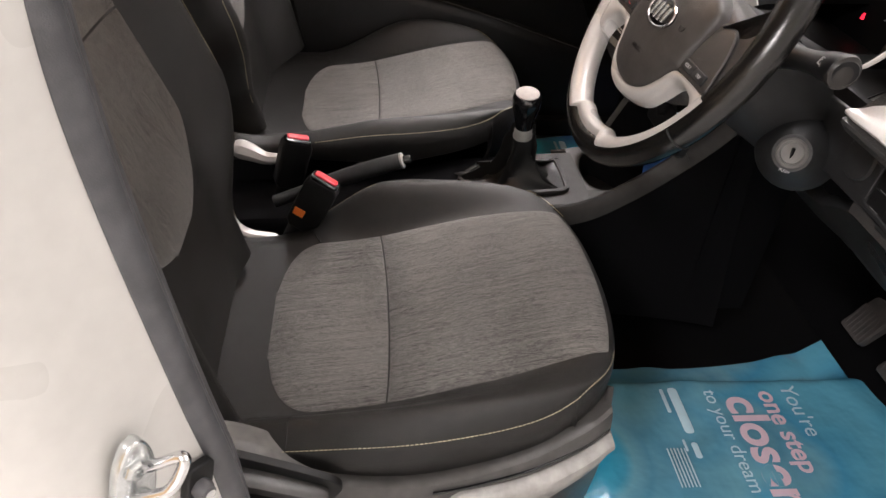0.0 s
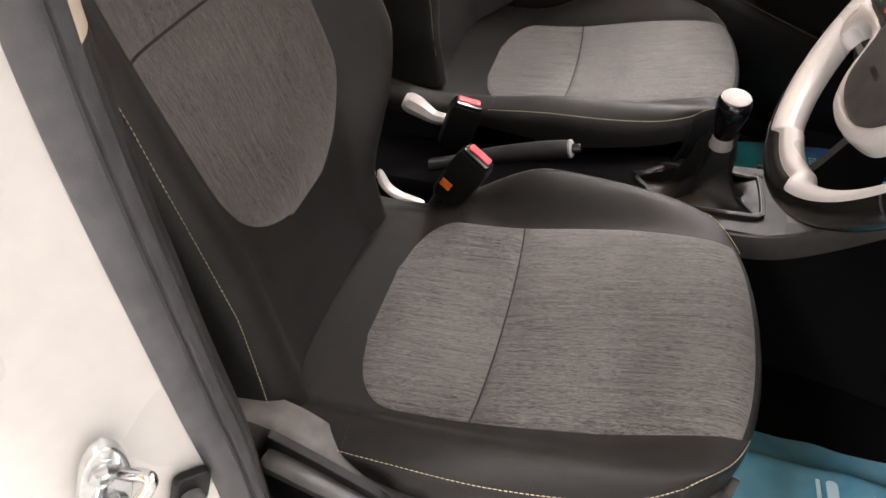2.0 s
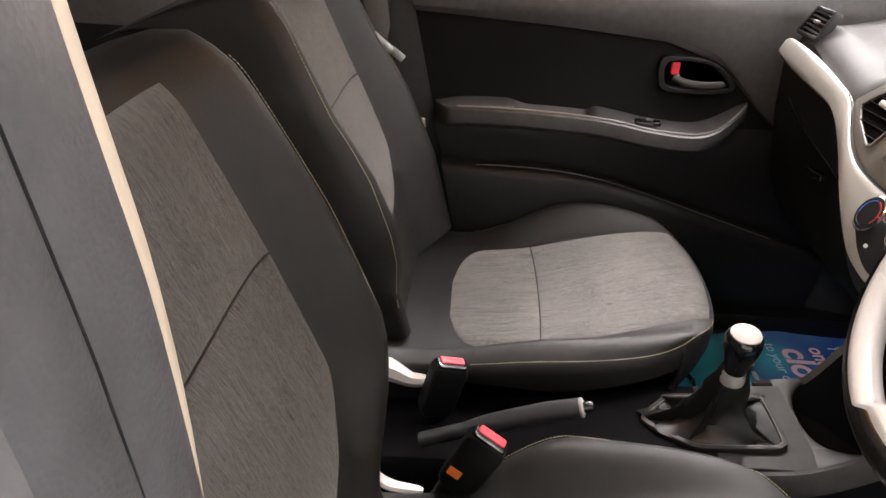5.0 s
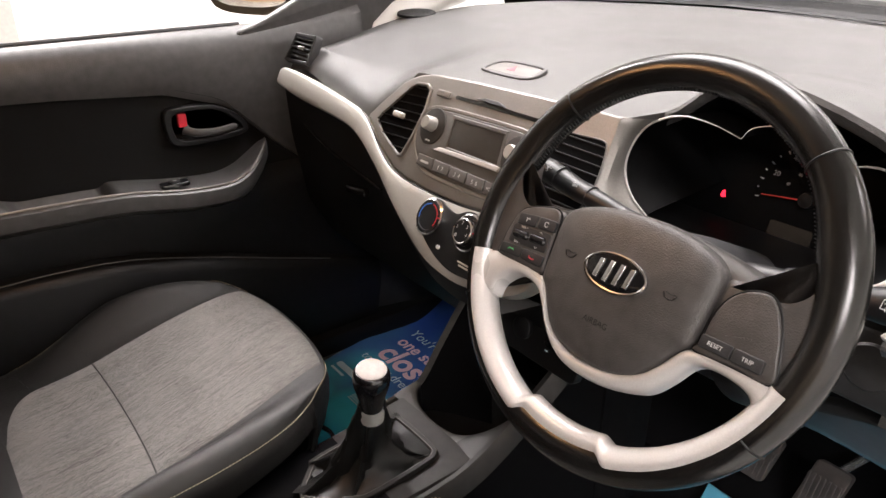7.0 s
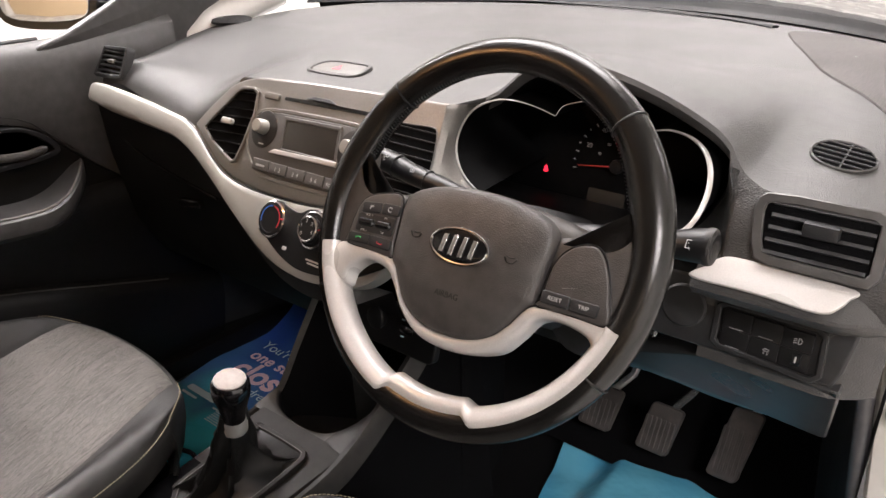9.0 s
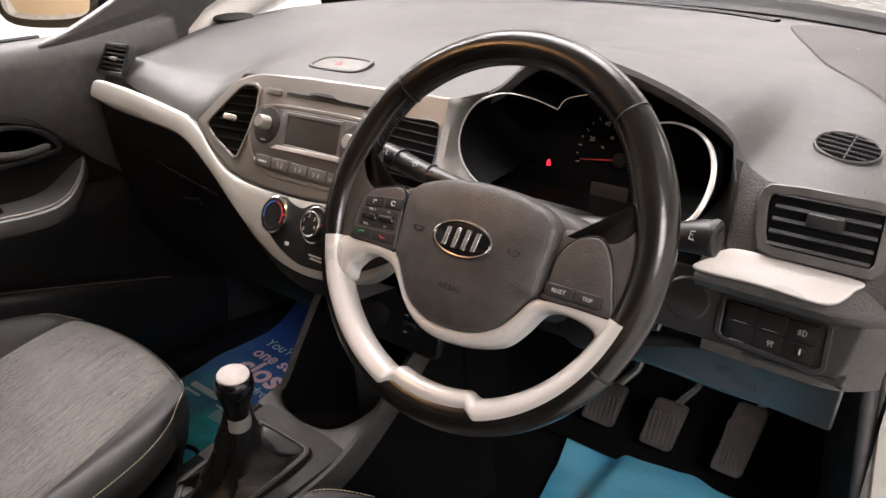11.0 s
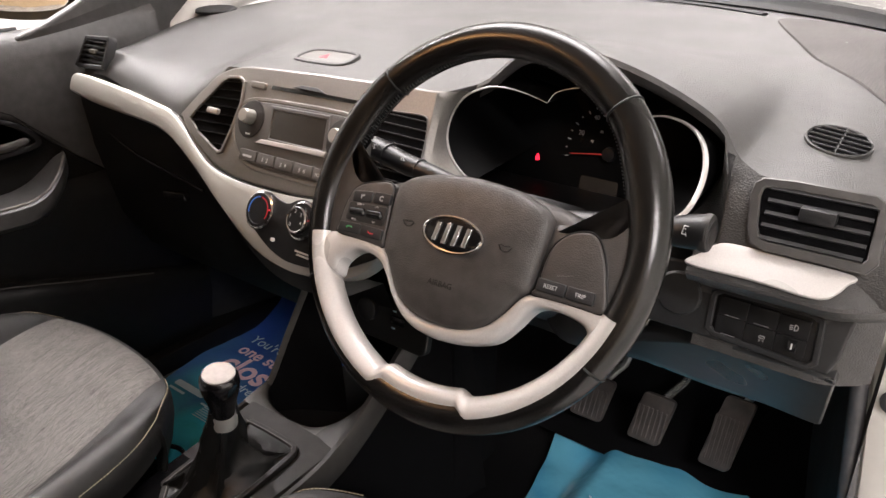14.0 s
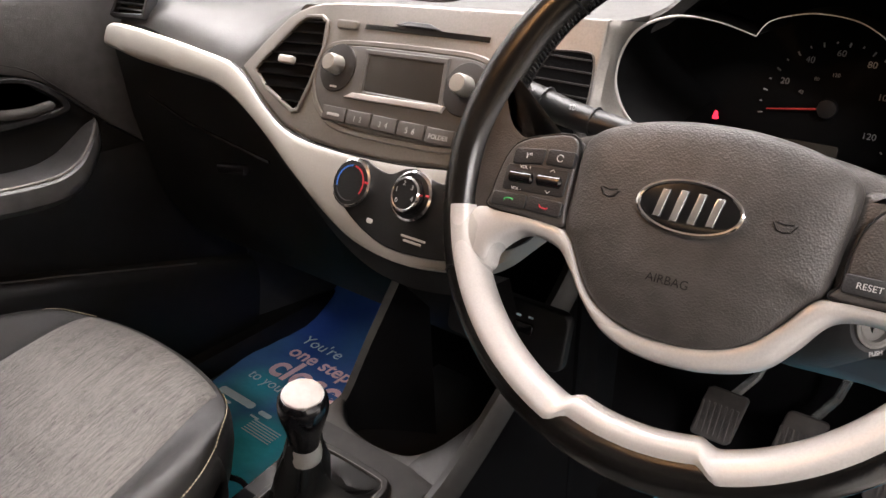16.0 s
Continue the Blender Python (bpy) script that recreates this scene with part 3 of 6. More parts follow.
for y in ys:
    d = 0.045 * math.exp(-((y + 0.12) / 0.36) ** 4)
    zl = along(POCKET, y)
    rows.append([slant(x, y, z) for x, z in ((-0.645, 0.768), (-0.630, 0.75), (-0.628, 0.72), (-0.632, zl + 0.02), (-0.634, zl + 0.004), (-0.618 + 0.2 * d, zl), (-0.612 + 0.3 * d, zl - 0.006), (-0.606 + 0.3 * d, zl - 0.02), (-0.605, 0.45), (-0.63, 0.34))])
part("lower_panel", grid(rows), "black", door, "black plastic lower panel with pocket")
# A paler tube paints the crease's highlight onto the black panel.
part("pocket_highlight", tube([slant(-0.6135, y, along(POCKET, y) + 0.001) for y in ys[4:40]], 0.0016, 6), "pad", door, "pale line for the highlight over the door pocket")


def arm_at(y):
    """Inner edge and top of the armrest."""
    k = [(-0.52, -0.60, 0.785), (-0.455, -0.585, 0.790), (-0.40, -0.572, 0.800), (-0.30, -0.565, 0.803), (-0.13, -0.56, 0.797), (-0.02, -0.56, 0.780), (0.06, -0.564, 0.775), (0.10, -0.574, 0.784), (0.13, -0.592, 0.801), (0.155, -0.617, 0.817), (0.172, -0.645, 0.823)]
    return along([(a, b) for a, b, _ in k], y), along([(a, c) for a, _, c in k], y)


rows = []
for i in range(110):
    y = -0.455 + 0.625 * i / 109
    xi, zt = arm_at(y)
    xi -= 0.05 * max(0.0, 1 - (y + 0.455) / 0.035) ** 2
    g = min(1.0, max(0.0, (y + 0.315) / 0.05)) * min(1.0, max(0.0, (-0.13 - y) / 0.02))
    bowl = 0.034 * g * g * (3 - 2 * g)
    flat = -0.655
    rows.append([Vector((x, y, z)) for x, z in ((flat, zt - 0.004 - bowl * 0.3), (0.75 * flat + 0.25 * xi, zt - 0.003 - bowl), (0.35 * flat + 0.65 * xi, zt - 0.003 - bowl), (xi - 0.010, zt - bowl * 0.15), (xi - 0.004, zt - 0.001), (xi + 0.001, zt - 0.006), (xi + 0.002, zt - 0.018), (xi, zt - 0.032), (xi - 0.012, zt - 0.043), (flat, zt - 0.055))])
arm = part("armrest", grid(rows), "pad", door, "charcoal armrest with a pull recess")
part("armrest_beading", tube([Vector((arm_at(-0.41 + 0.57 * i / 40)[0] - 0.004, -0.41 + 0.57 * i / 40, arm_at(-0.41 + 0.57 * i / 40)[1])) for i in range(41)], 0.002, 6), "fascia", arm)
swp = Plane((-0.585, -0.035, 0.7885), (0, 1, 0), (-1, 0, 0))
sw = part("window_switch", plate(swp, rounded(0.05, 0.022, 0.004), -0.004, 0.003, 0.001), "gloss", arm)
part("rocker", plate(swp, rounded(0.018, 0.014, 0.003), 0.002, 0.006, 0.001), "black", sw)
part("switch_mark", plate(swp, rounded(0.007, 0.003, 0.001), 0.005, 0.0064, 0.0002), "white", sw)
hp = Plane((-0.650, 0.055, 0.868), (0, 1, 0), (0, 0, 1))
hout = smooth2([(-0.07, 0.03), (-0.04, 0.037), (0.02, 0.032), (0.06, 0.012), (0.082, -0.015), (0.07, -0.03), (0.0, -0.035), (-0.055, -0.032), (-0.07, -0.01)], 40)
hin = smooth2([(-0.058, 0.022), (-0.03, 0.029), (0.02, 0.025), (0.05, 0.008), (0.07, -0.013), (0.062, -0.022), (0.0, -0.026), (-0.045, -0.024), (-0.058, -0.008)], 40)
bezel = part("handle_bezel", ring(hp, hout, hin, -0.012, 0.005, depth=-0.012), "black", door, "black release-handle surround")
part("handle_bowl", plate(hp, hin, -0.03, -0.014, 0.002), "black", bezel)
lever = spline([hp.at(-0.035, -0.006, -0.008), hp.at(-0.02, -0.013, 0.002), hp.at(0.02, -0.017, 0.004), hp.at(0.062, -0.014, 0.0)], 14)
part("release_lever", tube(lever, [0.011, 0.010] + [0.0075] * 11 + [0.004], 10, flat=0.7, up=hp.n), "cover", bezel, "charcoal release lever")
part("lock_tab", plate(Plane(hp.at(-0.038, 0.012, -0.012), hp.ux, hp.uy), rounded(0.016, 0.026, 0.003), 0.0, 0.010, 0.002), "red", bezel, "red lock tab")
win = part("window_pane", grid([[Vector((-0.69 + 0.10 * f, y, 1.02 + 0.36 * f)) for f in (0, 0.5, 1)] for y in (-0.46, 0.0, 0.46)]), "glass", door)
win.visible_shadow = False
part("window_strip", tube([(-0.69, -0.5, 1.034), (-0.69, 0.0, 1.034), (-0.69, 0.16, 1.034)], 0.004, 6), "rubber", door)
part("outer_skin", box((-0.755, -0.05, 0.66), (0.05, 1.0, 0.72), 0.02), "body", door)
part("corner_sail", plate(Plane((-0.668, 0.0, 0.0), (0, 1, 0), (0, 0, 1)), smooth2([(0.14, 1.020), (0.20, 1.042), (0.28, 1.078), (0.36, 1.118), (0.46, 1.150), (0.56, 1.150), (0.58, 1.07), (0.56, 0.99), (0.34, 0.985), (0.22, 1.0)], 48), -0.006, 0.012, 0.006), "pad", door, "charcoal corner panel at the front of the window")
mirror = thing("door_mirror", "black-backed door mirror outside the passenger window", "mirror")
mp = Plane((-0.880, 0.278, 1.096), (0.913, 0.407, 0), (0, 0.05, 1))
mo = smooth2([(1.3 * a_, b_) for a_, b_ in [(-0.085, 0.055), (0.0, 0.065), (0.08, 0.055), (0.09, 0.0), (0.075, -0.055), (0.0, -0.07), (-0.075, -0.06), (-0.09, 0.0)]], 36)
mi = inset(mo, 0.010)
part("housing", grid([[mp.at(a * f, b * f, c) for a, b in inset(mo, -0.006)] for f, c in ((1.0, 0.006), (1.04, -0.01), (1.0, -0.05), (0.75, -0.085), (0.3, -0.10))], wrap=True, cap=True), "gloss", mirror, "black mirror housing")
part("mirror_glass", plate(mp, mi, 0.0, 0.0085, 0.001), "mirror", mirror)
part("mirror_arm", tube([(-0.68, 0.36, 1.02), (-0.74, 0.36, 1.035), (-0.80, 0.35, 1.05)], [0.03, 0.025, 0.03], 10), "gloss", mirror)

# ---------------------------------------------------------------- dashboard
dash = thing("dashboard", "charcoal grained dashboard with silver trim", "dashboard")


LIP_KNOTS = [(0.150, 1.0195), (0.165, 1.0185), (0.185, 1.0270), (0.200, 1.040), (0.213, 1.053), (0.230, 1.065), (0.252, 1.073), (0.285, 1.080), (0.325, 1.085), (0.373, 1.076), (0.42, 1.061), (0.46, 1.043), (0.480, 1.029), (0.490, 1.016), (0.500, 1.004), (0.515, 0.996), (0.53, 0.992)]
LIP = [(q.x, q.y) for q in spline(LIP_KNOTS, 90)]


def hood_set_back(x):
    """How far the hood's corner lies behind the line of its edge, beside the dial rim."""
    a, b = min(1.0, max(0.0, (x - 0.150) / 0.022)), min(1.0, max(0.0, (0.34 - x) / 0.09))
    return 0.046 * a * a * (3 - 2 * a) * b * b * (3 - 2 * b)


def front_edge(x):
    """Depth and height of the dash top's front edge; it rises to a hood over the dials."""
    if x < -0.30:
        return 0.232, 0.985
    if x < -0.20:
        f = (x + 0.30) / 0.10
        return 0.232 + 0.004 * f, 0.985 + 0.027 * f
    if x <= LIP[0][0]:
        return 0.236, 1.012 + 0.006 * max(0.0, (x - 0.05) / 0.10)
    if x >= LIP[-1][0]:
        return 0.2445, 0.992
    for (a, za), (b, zb) in zip(LIP, LIP[1:]):
        if x <= b:
            return hood_set_back(x) + 0.240 + 0.022 * min(1.0, (x - 0.15) / 0.06) - 0.0175 * min(1.0, max(0.0, (x - 0.485) / 0.045)), za + (zb - za) * (x - a) / (b - a)


STRIP_TOP = [(-0.66, 0.966), (-0.572, 0.967), (-0.44, 0.953), (-0.302, 0.940), (-0.283, 0.942), (-0.262, 0.957), (-0.205, 1.005), (-0.18, 1.012)]


def strip_top(x):
    for (a, za), (b, zb) in zip(STRIP_TOP, STRIP_TOP[1:]):
        if x <= b:
            return za + (zb - za) * (x - a) / (b - a)
    return STRIP_TOP[-1][1]


xs = sorted({round(-0.625 + 1.275 * i / 70, 5) for i in range(71)} | {round(0.19 + 0.006 * i, 5) for i in range(54)})
rows = []
for x in xs:
    e = abs(x) / 0.66
    far = 1.10 - 0.33 * e ** 2.2
    fy, fz = front_edge(x)
    drop = 0.02 * max(0.0, e - 0.85) / 0.15
    g = min(1.0, max(0.0, (x - 0.484) / 0.020))
    under = [(fy + 0.008, fz - 0.016), (fy + 0.004, fz - 0.012), (fy + 0.002, fz - 0.008), (fy, fz - 0.004)]
    down = [(0.219, 0.926), (0.222, 0.942), (0.230, 0.962), (0.2385, 0.982)]
    line = [(a + (c - a) * g, b + (d - b) * g) for (a, b), (c, d) in zip(under, down)] + [(fy + 0.003, fz + 0.001)]
    g = min(1.0, max(0.0, (-0.195 - x) / 0.012))
    zt = strip_top(x) - 0.002
    s = min(1.0, max(0.0, (-0.26 - x) / 0.32))
    yt = 0.139 + 0.52 * (zt - 0.857) + 0.030 * s * s * (3 - 2 * s)
    k = min(1.0, (1.024 - zt) / 0.075)
    roll = [(yt + a * k, zt + b * k) for a, b in ((0.002, -0.003), (0.006, 0.008), (0.014, 0.020), (0.027, 0.0315), (0.046, 0.041))]
    line = [(a + (c - a) * g, b + (d - b) * g) for (a, b), (c, d) in zip(line, roll)]
    for y in (0.015, 0.04, 0.08, 0.13, 0.19, 0.26, 0.34):
        f = y / 0.34
        f = f * f * (3 - 2 * f)
        crown = 0.010 * math.sin(math.pi * y / 0.34) if fz < 1.03 else 0.004 * math.sin(math.pi * y / 0.34)
        line.append((fy + y + 0.018 * g * (1 - y / 0.34), fz + (1.040 - fz) * f + crown * 0.6 + 0.008 * g * (1 - y / 0.34)))
    for f in (0.25, 0.5, 0.75, 1.0):
        line.append((fy + 0.34 + (far - fy - 0.34) * f, 1.040 + 0.006 * math.sin(f * math.pi)))
    rows.append([Vector((x, y, z - drop)) for y, z in line])
for k in range(5, len(rows[0])):
    reach = 0.006 + 0.055 * min(1.0, (k - 5) / 6) ** 1.4
    zs = []
    for i, x in enumerate(xs):
        near = [(rows[j][k].z, 1 - abs(xs[j] - x) / reach) for j in range(len(xs)) if abs(xs[j] - x) < reach]
        zs.append(sum(z * w for z, w in near) / sum(w for _, w in near))
    for i, z in enumerate(zs):
        rows[i][k].z = z
part("top_pad", grid(rows), "dash", dash, "grained upper dash pad with a hood over the dials")
PAD = rows


def pad_height(x, y):
    """Height of the dash pad's upper side over a place in plan."""
    def row_height(row):
        top = row[5:]
        for p, q in zip(top, top[1:]):
            if y <= q.y:
                return p.z + (q.z - p.z) * max(0.0, (y - p.y) / (q.y - p.y))
        return top[-1].z
    for i in range(len(xs) - 1):
        if x <= xs[i + 1]:
            f = (x - xs[i]) / (xs[i + 1] - xs[i])
            return row_height(PAD[i]) * (1 - f) + row_height(PAD[i + 1]) * f
    return row_height(PAD[-1])

# passenger side face between the pad and the silver strip
STRIP = [((-0.588, 0.962), (-0.585, 0.937)), ((-0.574, 0.966), (-0.560, 0.934)), ((-0.523, 0.965), (-0.504, 0.928)), ((-0.438, 0.959), (-0.422, 0.924)), ((-0.360, 0.952), (-0.358, 0.921)), ((-0.300, 0.945), (-0.315, 0.917)), ((-0.262, 0.931), (-0.270, 0.905)), ((-0.222, 0.909), (-0.206, 0.879)), ((-0.182, 0.892), (-0.144, 0.849)), ((-0.141, 0.8845), (-0.088, 0.824)), ((-0.088, 0.882), (-0.039, 0.8075)), ((-0.009, 0.884), (0.010, 0.801)), ((0.052, 0.890), (0.053, 0.803)), ((0.100, 0.893), (0.108, 0.814)), ((0.140, 0.893), (0.135, 0.827)), ((0.175, 0.893), (0.160, 0.852)), ((0.205, 0.892), (0.192, 0.886))]
left_edge, low_edge = [p for p, _ in STRIP], [p for _, p in STRIP]


def stack_y(z):
    return 0.139 + 0.52 * (z - 0.857)


SP = Plane((0, 0.139, 0.857), (1, 0, 0), (0, 0.52, 1))


def S(x, z):
    return (x, (z - 0.857) * 1.1271)


top = spline([(x, stack_y(z), z) for x, z in left_edge], 96)
bot = spline([(x, stack_y(z), z) for x, z in low_edge], 96)
rows = [[] for _ in range(9)]
for a, b in zip(top, bot):
    for row, (f, o) in zip(rows, ((0.0, -0.02), (0.0, 0.0015), (0.03, 0.0030), (0.15, 0.0046), (0.45, 0.0052), (0.72, 0.0050), (0.90, 0.0036), (0.98, 0.0), (1.0, -0.02))):
        row.append(a.lerp(b, f) + SP.n * o)
part("silver_strip", grid(rows), "trim", dash, "satin silver trim strip")

fascia_poly = [S(*p) for p in ((-0.279, 0.944), (-0.249, 0.975), (-0.221, 1.0005), (-0.206, 1.0085), (-0.19, 1.0145), (-0.168, 1.0195), (-0.147, 1.0215), (-0.066, 1.025), (0.042, 1.0275), (0.11, 1.0285), (0.172, 1.0285), (0.175, 1.0), (0.1765, 0.96), (0.181, 0.93), (0.190, 0.894), (0.16, 0.8945), (0.10, 0.8945), (0.052, 0.8915), (-0.009, 0.8855), (-0.088, 0.8835), (-0.141, 0.886), (-0.182, 0.8935), (-0.222, 0.9105), (-0.262, 0.9325))]
part("fascia_groove", tube([p + SP.n * 0.0010 for p in top if -0.30 < p.x < 0.19], 0.0013, 6, up=SP.n), "black", dash)
part("centre_fascia", plate(SP, fascia_poly, -0.03, 0.0, 0.004), "fascia", dash, "satin grey centre fascia")


def vent(poly, tilt, name="air_vent", count=6, mats=("fascia", "lower"), rim_width=0.005, proud=1.0):
    """Slats across a flat near-black plate; its colour stands for the opening's shade."""
    v = part(name, ring(SP, inset(poly, -rim_width), poly, -0.004, 0.0035 * proud, depth=-0.002), mats[0], dash, "air vent with black slats")
    part("throat_shade", plate(SP, poly, -0.004, 0.0004, 0.0002), "carpet", v)
    xs_, ys_ = [p[0] for p in poly], [p[1] for p in poly]
    for i in range(count):
        y = min(ys_) + (max(ys_) - min(ys_)) * (i + 0.6) / count
        hits = []
        k = len(poly)
        for j in range(k):
            (ax, ay), (bx, by) = poly[j], poly[(j + 1) % k]
            if (ay - y) * (by - y) < 0:
                hits.append(ax + (bx - ax) * (y - ay) / (by - ay))
        if len(hits) < 2:
            continue
        a, b = min(hits), max(hits)
        part("slat", grid([[SP.at(x, y + d * 0.7 + tilt * (x - a), h) for d, h in ((-0.0014, 0.0006), (-0.0016, 0.0036 * proud), (0.0002, 0.0042 * proud), (0.0010, 0.0012 * proud))] for x in (a, 0.5 * (a + b), b)], wrap=True, cap=True), mats[1], v)
    return v


vl = vent([S(*p) for p in ((-0.248, 0.943), (-0.240, 0.953), (-0.196, 0.995), (-0.186, 1.0005), (-0.164, 1.002), (-0.156, 0.998), (-0.152, 0.975), (-0.158, 0.940), (-0.166, 0.913), (-0.172, 0.911), (-0.225, 0.929))], 0.06, count=8)
part("vane_tab", plate(SP, rounded(0.024, 0.009, 0.003, cx=-0.198, cy=S(0, 0.957)[1]), 0.003, 0.009, 0.002), "silver", vl, "silver vane tab")
vr = vent(smooth2([S(*p) for p in ((0.096, 0.980), (0.098, 0.995), (0.105, 0.9985), (0.130, 0.9995), (0.160, 1.0005), (0.168, 0.995), (0.172, 0.975), (0.1725, 0.955), (0.169, 0.94), (0.162, 0.929), (0.13, 0.926), (0.10, 0.925), (0.094, 0.932), (0.094, 0.955))], 56), -0.02, count=8, mats=("radio", "lower"), rim_width=0.002, proud=0.45)
part("vane_tab", plate(SP, rounded(0.024, 0.009, 0.003, cx=0.13, cy=S(0, 0.957)[1]), 0.003, 0.009, 0.002), "silver", vr, "silver vane tab")

# radio
RADIO_IN = smooth2([S(*p) for p in ((-0.147, 0.938), (-0.151, 0.956), (-0.145, 0.971), (-0.128, 0.9785), (-0.097, 0.9815), (-0.049, 0.983), (0.009, 0.984), (0.050, 0.9835), (0.073, 0.977), (0.083, 0.962), (0.082, 0.944), (0.072, 0.923), (0.056, 0.911), (0.030, 0.9065), (-0.031, 0.9045), (-0.085, 0.9045), (-0.114, 0.909), (-0.136, 0.923))], 72)
RADIO_OUT = inset(RADIO_IN[::-1], -0.006)[::-1]
radio = part("radio", plate(SP, RADIO_IN, -0.004, 0.0025, 0.0015), "radio", dash, "dark grey car radio")
part("radio_surround", ring(SP, RADIO_OUT, RADIO_IN, 0.0, 0.0022), "fascia", radio)
scr = [S(*p) for p in ((-0.079, 0.974), (0.018, 0.976), (0.024, 0.942), (-0.075, 0.941))]
part("display_frame", ring(SP, inset(scr, -0.006), scr, 0.001, 0.0045, depth=0.003), "radio", radio)
part("display", plate(SP, scr, 0.001, 0.0034, 0.0003), "screen", radio, "dark radio display, switched off")
part("display_lip", plate(SP, [S(*p) for p in ((-0.087, 0.9375), (0.033, 0.941), (0.031, 0.935), (-0.098, 0.932))], 0.001, 0.006, 0.001), "silver", radio)
for kx in (-0.1195, 0.0500):
    part("dial_disc", plate(SP, oval(0.050, 0.052, 32, kx, S(0, 0.958)[1]), 0.001, 0.0038, 0.0008), "bar", radio)
    part("volume_knob", lathe(SP.at(kx, S(0, 0.960)[1], 0.003), SP.n, ((0.0105, 0), (0.0100, 0.008), (0.0092, 0.015), (0.0082, 0.0162), (0.001, 0.0165)), 22), "trim", radio, "silver turning knob")
for i in range(5):
    x0 = -0.122 + 0.0355 * i
    poly = [S(x0, 0.9205), S(x0 + 0.0335, 0.9208), S(x0 + 0.0345, 0.9075), S(x0 + 0.001, 0.907)]
    b = part("preset_button", plate(SP, [(p[0], p[1] + 0.0012) for p in poly], 0.001, 0.006, 0.001), "radio", radio)
    if i in (1, 2, 3):
        lettering("numerals", {1: "1  2", 2: "3  4", 3: "5  6"}[i], SP, x0 + 0.017, S(0, 0.914)[1], 0.0062, 0.008, "white", b, 1)
    elif i == 4:
        lettering("caption", "FOLDER", SP, x0 + 0.017, S(0, 0.914)[1], 0.0062, 0.0065, "white", b, 1)
    else:
        part("caption_bar", plate(SP, rounded(0.018, 0.003, 0.001, cx=x0 + 0.017, cy=S(0, 0.914)[1]), 0.0055, 0.0063, 0.0001), "white", b)
part("caption_bar", plate(SP, rounded(0.010, 0.002, 0.0008, cx=-0.118, cy=S(0, 0.940)[1]), 0.002, 0.0042, 0.0001), "white", radio)
slot = part("disc_slot", plate(SP, [S(*p) for p in ((-0.098, 1.0025), (-0.045, 1.0035), (-0.037, 1.008), (-0.012, 1.008), (-0.004, 1.004), (0.060, 1.004), (0.060, 0.9995), (-0.098, 0.998))], -0.003, 0.0012, 0.0004), "gloss", dash, "black disc slot")
part("slot_lip", plate(SP, [S(*p) for p in ((-0.055, 1.0045), (-0.04, 1.0085), (-0.012, 1.0085), (0.002, 1.0045))], 0.0, 0.004, 0.001), "lower", slot)
part("eject_button", plate(SP, rounded(0.030, 0.009, 0.003, cx=-0.123, cy=S(0, 0.9995)[1]), 0.0, 0.004, 0.001), "fascia", dash)

# heater panel
heat_poly = smooth2([S(*p) for p in ((-0.072, 0.846), (-0.0715, 0.863), (-0.061, 0.877), (-0.045, 0.881), (-0.029, 0.877), (-0.012, 0.8745), (-0.002, 0.876), (0.010, 0.882), (0.026, 0.884), (0.042, 0.8795), (0.06, 0.8780), (0.10, 0.882), (0.15, 0.880), (0.170, 0.872), (0.158, 0.852), (0.135, 0.838), (0.104, 0.8235), (0.082, 0.8175), (0.049, 0.8135), (0.013, 0.8125), (-0.021, 0.82), (-0.05, 0.832))], 88)
heater = part("heater_panel", plate(SP, heat_poly, 0.0, 0.0068, 0.001), "black", dash, "black heater control panel")
for kx, r1, col in ((-0.049, 0.0245, "temp"), (0.029, 0.0240, "fan"), (0.107, 0.0240, "mode")):
    kb = S(0, {"temp": 0.8575, "fan": 0.861, "mode": 0.865}[col])[1]
    knob = part("heater_knob", lathe(SP.at(kx, kb, 0.004), SP.n, ((r1 + 0.001, 0), (r1, 0.006), (r1 - 0.002, 0.0090), (r1 - 0.006, 0.0095), (r1 - 0.0065, 0.0085), (0.001, 0.0084)), 36), "black", heater, "black rotary heater knob")
    part("knob_ring", grid([[SP.at(kx + r * math.cos(a), kb + r * math.sin(a), h) for a in (2 * math.pi * k / 36 for k in range(36))] for r, h in ((r1 + 0.0012, 0.0050), (r1 + 0.0006, 0.0115), (r1 - 0.0015, 0.0128), (r1 - 0.0040, 0.0120), (r1 - 0.0048, 0.0080))], wrap=True), "chrome", knob, "bright ring")
    if col == "temp":
        for a0, a1, mt in ((-30, 85, "red"), (95, 200, "blue")):
            rows = [[SP.at(kx + r * math.cos(radians(a0 + (a1 - a0) * k / 12)), kb + r * math.sin(radians(a0 + (a1 - a0) * k / 12)), 0.0132) for k in range(13)] for r in (0.0165, 0.0185)]
            part("colour_arc", grid(rows), mt, knob)
    if col != "temp":
        part("knob_cap", lathe(SP.at(kx, kb, 0.0115), SP.n, ((0.0165, 0), (0.016, 0.008), (0.0145, 0.010), (0.001, 0.0102)), 30), "black", knob)
        part("cap_ring", grid([[SP.at(kx + r * math.cos(a), kb + r * math.sin(a), h) for a in (2 * math.pi * k / 30 for k in range(30))] for r, h in ((0.0170, 0.0150), (0.0170, 0.0210), (0.0155, 0.0222), (0.0142, 0.0217))], wrap=True), "chrome", knob)
        for i in range(5):
            a = radians(225 - 60 * i)
            lettering("numeral", str(i), SP, kx + 0.0105 * math.cos(a), kb + 0.0105 * math.sin(a), 0.0222, 0.0065, "white", knob)
